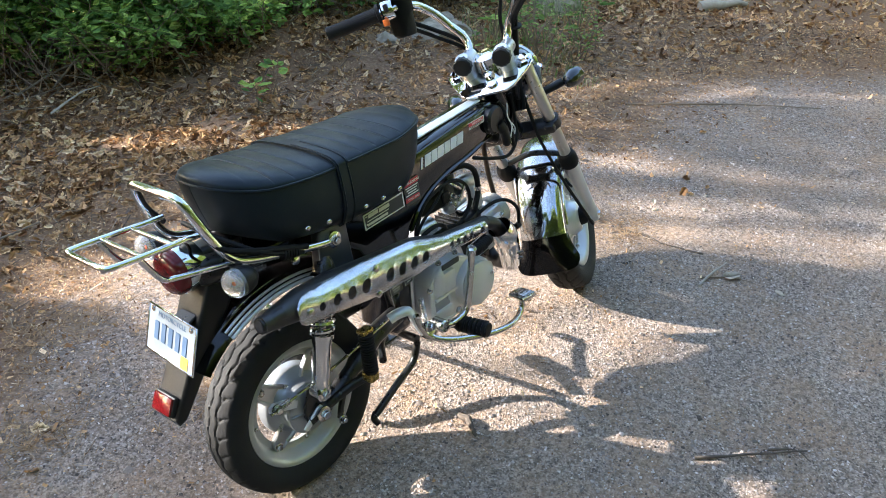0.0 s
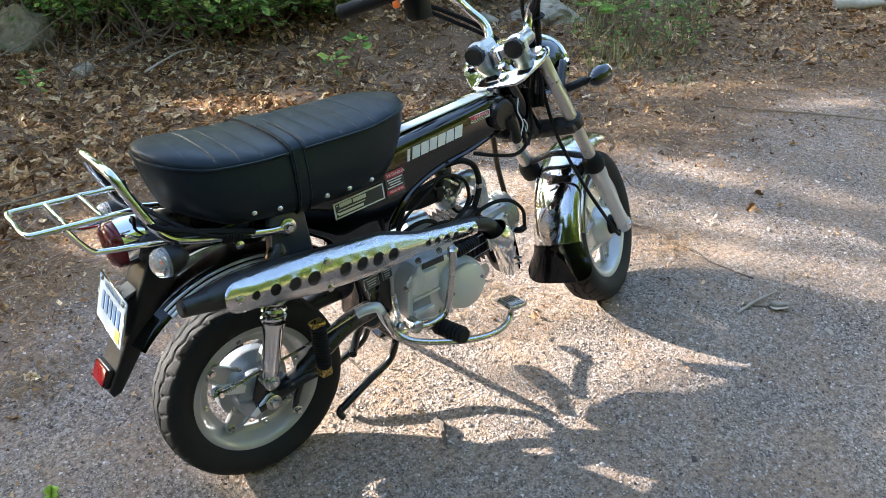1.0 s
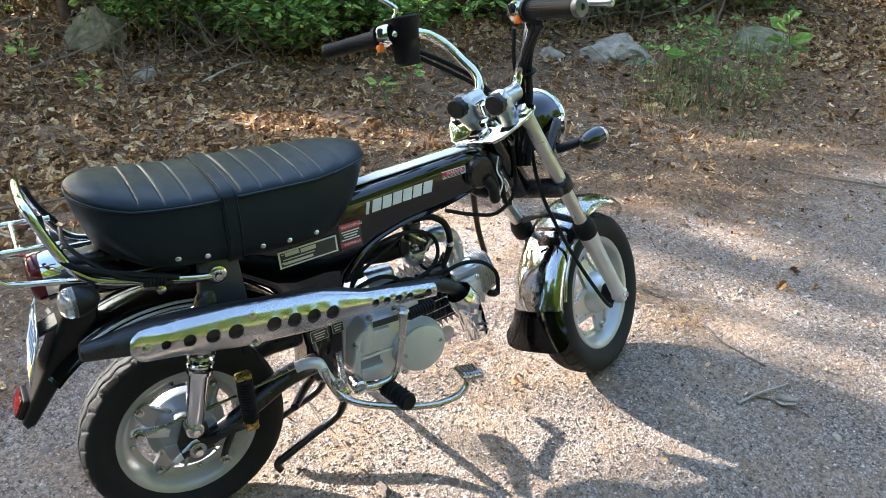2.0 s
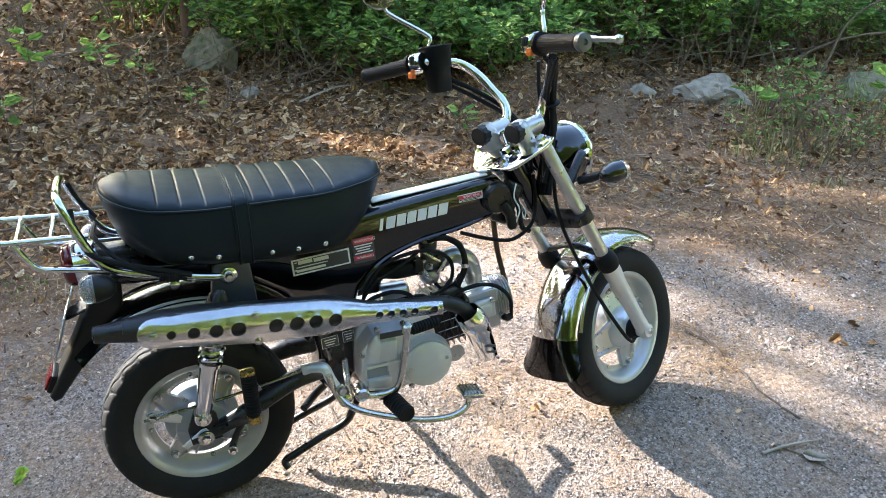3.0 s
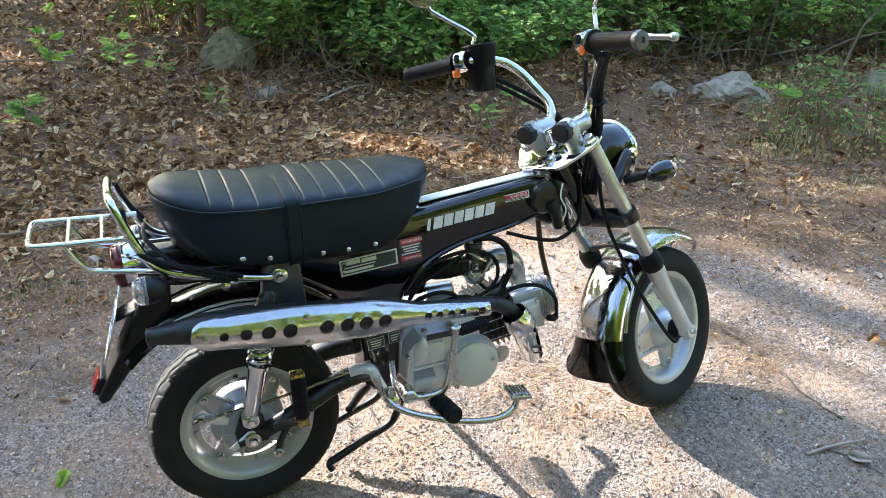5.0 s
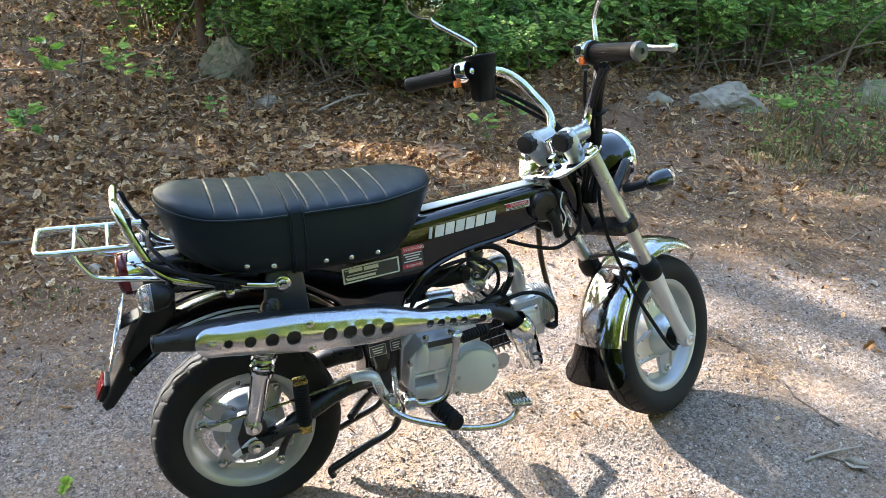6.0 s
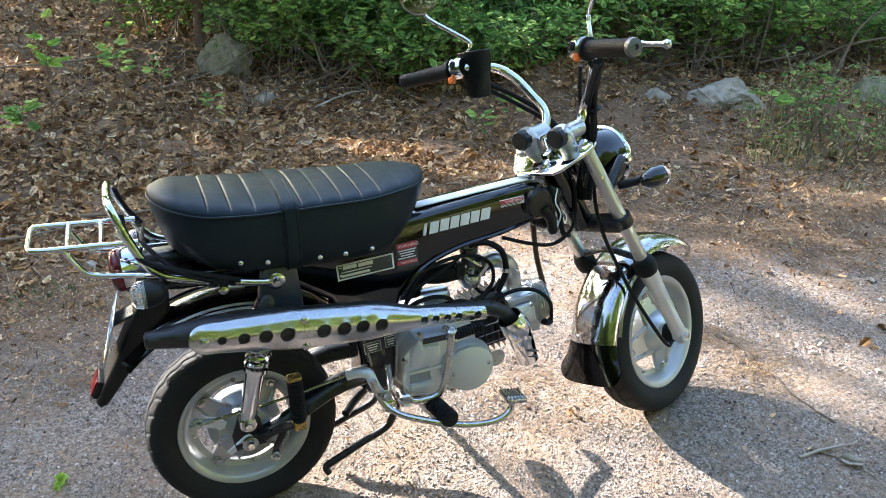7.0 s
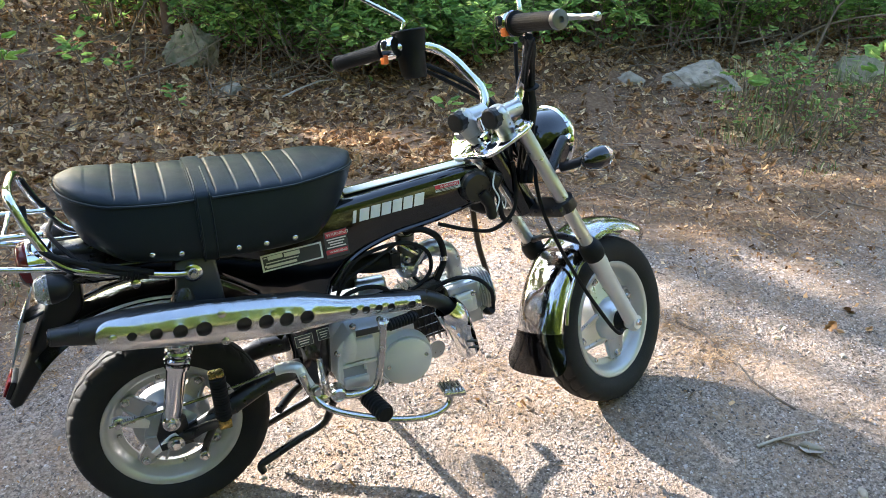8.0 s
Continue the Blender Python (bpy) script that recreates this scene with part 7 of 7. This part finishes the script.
for s in (-1, 1):
    ob = tagged(new("front_indicator"))
    ob.parent = bike
    c = Vector((0.888, s * 0.162, 0.634))
    fork_part("stalk", bar([(0.862, s * 0.086, 0.622), (0.868, s * 0.110, 0.626), (0.878, s * 0.137, 0.632)], 0.0105, 4, 12), PLASTIC, ob)
    fork_part("shell", lathe([(-0.040, 0.0), (-0.037, 0.009), (-0.024, 0.018), (-0.004, 0.0235), (0.012, 0.0245), (0.020, 0.024), (0.020, 0.0)], c, (1, s * 0.25, 0.08), 26), GLOSS_BLACK, ob, "glossy black indicator shell")
    fork_part("clear_lens", lathe([(0.020, 0.0242), (0.028, 0.022), (0.038, 0.016), (0.044, 0.008), (0.045, 0)], c, (1, s * 0.25, 0.08), 26), CLEAR_LENS, ob, "clear ribbed lens")

# chrome front mudguard with its black flap
bm = bmesh.new()
rows = []
for i in range(49):
    f = i / 48
    a = radians(48 + 123 * f)
    R0 = 0.252 + 0.018 * f
    tip = min(1, (f + 0.004) / 0.07) ** 0.5
    row = []
    for s in np.linspace(-1, 1, 21):
        w = 0.063 * (0.35 + 0.65 * tip)
        r = R0 - 0.034 * abs(s) ** 2.4
        row.append(bm.verts.new((AXLE.x + r * math.cos(a), w * math.sin(s * math.pi / 2), AXLE.z + r * math.sin(a))))
    rows.append(row)
for p, q in zip(rows, rows[1:]):
    for k in range(20):
        bm.faces.new((p[k], p[k + 1], q[k + 1], q[k]))
bmesh.ops.solidify(bm, geom=bm.faces[:], thickness=0.0022)
fg = fork_part("front_mudguard", bm, CHROME, None, "chrome front mudguard")
bm = bmesh.new()
rows = []
for i in range(13):
    f = i / 12
    a = radians(169 + 20 * f)
    row = []
    for s in np.linspace(-1, 1, 19):
        w = 0.0655 + 0.022 * f ** 1.6
        r = 0.273 + 0.014 * f ** 2 - 0.036 * abs(s) ** 2.4 * (1 - 0.35 * f)
        row.append(bm.verts.new((AXLE.x + r * math.cos(a), w * math.sin(s * math.pi / 2), AXLE.z + r * math.sin(a) + 0.030 * f * s ** 4)))
    rows.append(row)
for p, q in zip(rows, rows[1:]):
    for k in range(18):
        bm.faces.new((p[k], p[k + 1], q[k + 1], q[k]))
bmesh.ops.solidify(bm, geom=bm.faces[:], thickness=0.003)
fork_part("mud_flap", bm, GLOSS_BLACK, fg, "glossy black mud flap")
for s in (-1, 1):
    fork_part("guard_stay", bar([AXLE + 0.225 * FORK_UP + Vector((-0.012, s * 0.075, 0)), AXLE + Vector((-0.15, s * 0.066, 0.175)), AXLE + Vector((-0.195, s * 0.064, 0.115)), AXLE + Vector((-0.215, s * 0.063, 0.06))], 0.004, 5, 8), STEEL, fg)
fork_part("guard_bridge", bar([AXLE + 0.27 * FORK_UP + Vector((0.0, -0.075, 0)), AXLE + 0.292 * FORK_UP + Vector((0.0, 0, 0)), AXLE + 0.27 * FORK_UP + Vector((0.0, 0.075, 0))], 0.009, 5, 10, flat=0.6), SATIN_BLACK, fg)

# cables in front
for k, (a, c, r) in enumerate(((0.012, 0.012, 0.0065), (0.022, 0.002, 0.007), (0.030, -0.010, 0.006), (0.020, -0.016, 0.0055))):
    fork_part("cable", bar([(0.690 + a, -0.172 - c, 0.905), (0.735 + a, -0.140 - c * 0.6, 0.885), (0.790 + a, -0.085 - c * 0.4, 0.845), (0.812 + a * 0.6, -0.066 - c * 0.3, 0.800), (0.822 + a * 0.4, -0.055, 0.745), (0.826, -0.045 + 0.01 * k, 0.68), (0.805, -0.04 + 0.012 * k, 0.60)], r, 6, 9), RUBBER, hb)
for pts, r in (([(0.79, -0.07, 0.90), (0.815, -0.04, 0.83), (0.83, -0.035, 0.76), (0.83, -0.04, 0.66), (0.815, -0.05, 0.58), (0.83, -0.055, 0.50), (0.875, -0.075, 0.37), (0.935, -0.095, 0.25), (0.975, -0.098, 0.20), (1.005, -0.09, 0.198)], 0.0045),
               ([(0.71, -0.17, 0.905), (0.76, -0.12, 0.87), (0.805, -0.06, 0.81), (0.825, -0.03, 0.74), (0.815, -0.025, 0.64)], 0.0055),
               ([(0.715, -0.18, 0.90), (0.775, -0.105, 0.85), (0.815, -0.055, 0.79), (0.838, -0.02, 0.72), (0.83, -0.01, 0.62)], 0.005),
               ([(0.72, -0.165, 0.90), (0.785, -0.09, 0.85), (0.825, -0.045, 0.775), (0.835, -0.04, 0.70), (0.80, -0.035, 0.63)], 0.0055),
               ([(0.72, 0.17, 0.90), (0.775, 0.13, 0.86), (0.82, 0.07, 0.80), (0.835, 0.03, 0.73), (0.82, 0.02, 0.63)], 0.0055),
               ([(0.715, 0.18, 0.895), (0.79, 0.12, 0.83), (0.83, 0.06, 0.77), (0.84, 0.01, 0.68)], 0.005)):
    fork_part("cable", bar(pts, r, 6, 8), RUBBER, hb)
fork_part("cable_tie", lathe([(-0.002, 0.017), (0.0, 0.0185), (0.002, 0.017)], (0.818, -0.070, 0.805), (0.35, 0.3, -1), 18), RUBBER, hb)
part("cable", bar([(0.60, -0.05, 0.555), (0.66, -0.06, 0.535), (0.72, -0.065, 0.525), (0.775, -0.05, 0.55), (0.79, -0.035, 0.60), (0.785, -0.03, 0.66)], 0.0045, 6, 8), RUBBER, bike)
part("cable", bar([(0.715, -0.045, 0.66), (0.735, -0.06, 0.60), (0.745, -0.06, 0.55), (0.77, -0.045, 0.53)], 0.006, 6, 8), RUBBER, bike)
part("drain_hose", bar([(0.70, 0.0, 0.56), (0.712, 0.0, 0.47), (0.735, 0.0, 0.38), (0.742, 0.0, 0.33)], 0.0065, 5, 10), RUST, bike, "dark brown rubber hose")
part("lock_cover", lathe([(-0.008, 0.036), (0.006, 0.036), (0.012, 0.03), (0.013, 0)], (0.690, -0.046, 0.622), (0.1, -1, 0), 28), SATIN_BLACK, bike)
part("head_cover", block((0.05, 0.075, 0.10), Matrix.Translation((0.722, 0, 0.600)) @ Matrix.Rotation(radians(27), 4, "Y"), 0.012, 3), SATIN_BLACK, bike)
part("ignition_switch", bar([(0.70, -0.052, 0.61), (0.715, -0.058, 0.585), (0.722, -0.06, 0.55)], [0.014] * 6 + [0.012] * 6 + [0.009], 6, 12), PLASTIC, bike)
part("wire_clip", bar([(0.728, -0.062, 0.655), (0.722, -0.066, 0.625), (0.735, -0.068, 0.595), (0.728, -0.066, 0.565)], 0.0018, 5, 6), WHITE, bike)
part("wire_clip", bar([(0.745, -0.060, 0.600), (0.752, -0.064, 0.585), (0.748, -0.064, 0.57), (0.742, -0.064, 0.585), (0.738, -0.06, 0.55)], 0.0015, 5, 6), WHITE, bike)


# decals on the frame
def on_frame(x, z, w, h, tilt, out, mat, name, label=""):
    k = 1.08 - 0.28 * min(1, max(0, (x - 0.3) / 0.4))
    m = Matrix.Translation((x, -0.052 * k - out, z)) @ Matrix.Rotation(radians(-1.2 if x > 0.38 else 0), 4, "Z") @ Matrix.Rotation(radians(-tilt), 4, "Y")
    return part(name, moved(block((w, 0.0006, h), None, 0), m), mat, bike, label, smooth=False)


def slant(x, z, w, h, tilt, mat, name):
    k = 1.08 - 0.28 * min(1, max(0, (x - 0.3) / 0.4))
    b = plate([(-w / 2 - 0.003, -h / 2), (w / 2 - 0.003, -h / 2), (w / 2 + 0.003, h / 2), (-w / 2 + 0.003, h / 2)], 0.0005, None, 0)
    m = Matrix.Translation((x, -0.052 * k - 0.0012, z)) @ Matrix.Rotation(radians(-1.2), 4, "Z") @ Matrix.Rotation(radians(-tilt), 4, "Y")
    return part(name, moved(b, m), mat, bike, smooth=False)


LOGO = [(0.419, 0.007), (0.440, 0.020), (0.464, 0.020), (0.488, 0.020), (0.512, 0.020), (0.536, 0.020), (0.561, 0.021)]
for x, w in LOGO:
    slant(x, 0.604 + (x - 0.415) * 0.085, w, 0.026, 4.9, WHITE, "logo_block")


def lettering(words, x, z, high, tilt, out, mat):
    """Printed words on the side of the frame, as a thin mesh."""
    k = 1.08 - 0.28 * min(1, max(0, (x - 0.3) / 0.4))
    cu = bpy.data.curves.new("lettering", "FONT")
    cu.body, cu.size, cu.align_x, cu.align_y, cu.extrude = words, high * 1.4, "CENTER", "CENTER", 0.0001
    tmp = bpy.data.objects.new("lettering", cu)
    bm = bmesh.new()
    bm.from_mesh(bpy.data.meshes.new_from_object(tmp))
    bpy.data.objects.remove(tmp)
    m = Matrix.Translation((x, -0.052 * k - out, z)) @ Matrix.Rotation(radians(-1.2 if x > 0.38 else 0), 4, "Z") @ Matrix.Rotation(radians(-tilt), 4, "Y") @ Matrix.Rotation(radians(90), 4, "X")
    return part("lettering", moved(bm, m), mat, bike, smooth=False)


on_frame(0.625, 0.634, 0.060, 0.017, 4.5, 0.0012, WHITE, "warning_label", "white warning label with red print")
on_frame(0.625, 0.6365, 0.054, 0.0085, 4.5, 0.0018, RED_INK, "label_bar")
lettering("WARNING", 0.629, 0.6365, 0.006, 4.5, 0.0024, WHITE)
for k in range(2):
    on_frame(0.625, 0.6305 - 0.003 * k, 0.050 - 0.012 * k, 0.0014, 4.5, 0.0018, GREY_INK_AND_SHADE, "label_bar")
on_frame(0.283, 0.544, 0.124, 0.036, 4, 0.0012, WHITE, "data_plate", "black data plate with pale border and fields")
on_frame(0.283, 0.544, 0.1165, 0.0290, 4, 0.0017, GREY_INK_AND_SHADE, "plate_field")
for dx, dz, w, h in ((-0.034, 0.0075, 0.030, 0.0085), (0.000, 0.0085, 0.032, 0.0085), (0.036, 0.010, 0.030, 0.0085), (-0.020, -0.002, 0.066, 0.0022), (0.040, -0.001, 0.026, 0.006), (-0.022, -0.010, 0.062, 0.0055), (0.034, -0.009, 0.036, 0.005), (-0.054, 0.0075, 0.006, 0.002), (-0.054, -0.010, 0.004, 0.004)):
    on_frame(0.283 + dx, 0.544 + dz + dx * 0.005, w, h, 4, 0.0022, PLATE_GREY, "plate_field")
on_frame(0.376, 0.555, 0.048, 0.058, 4, 0.0012, GREY_INK_AND_SHADE, "warning_label", "dark warning label with red headings")
for z, h in ((0.5765, 0.0125), (0.5385, 0.0100)):
    on_frame(0.376, z, 0.045, h, 4, 0.0018, RED_INK, "label_bar")
    lettering("WARNING", 0.379, z, h * 0.55, 4, 0.0024, WHITE)
for k in range(4):
    on_frame(0.376, 0.566 - 0.0058 * k, 0.040 - 0.006 * (k % 3), 0.0026, 4, 0.0018, WHITE, "label_bar")
# two small plates low on the frame
for x, z, w in ((0.287, 0.352, 0.038), (0.329, 0.357, 0.026)):
    on_frame(x, z, w, 0.026, 5, 0.0016, PLATE_GREY, "small_plate", "small black plate with a pale border")
    on_frame(x, z, w - 0.002, 0.024, 5, 0.0021, GREY_INK_AND_SHADE, "plate_field")
    for k in range(3):
        on_frame(x, z + 0.006 - 0.006 * k, w * (0.7 - 0.1 * k), 0.002, 5, 0.0026, PLATE_GREY, "label_bar")
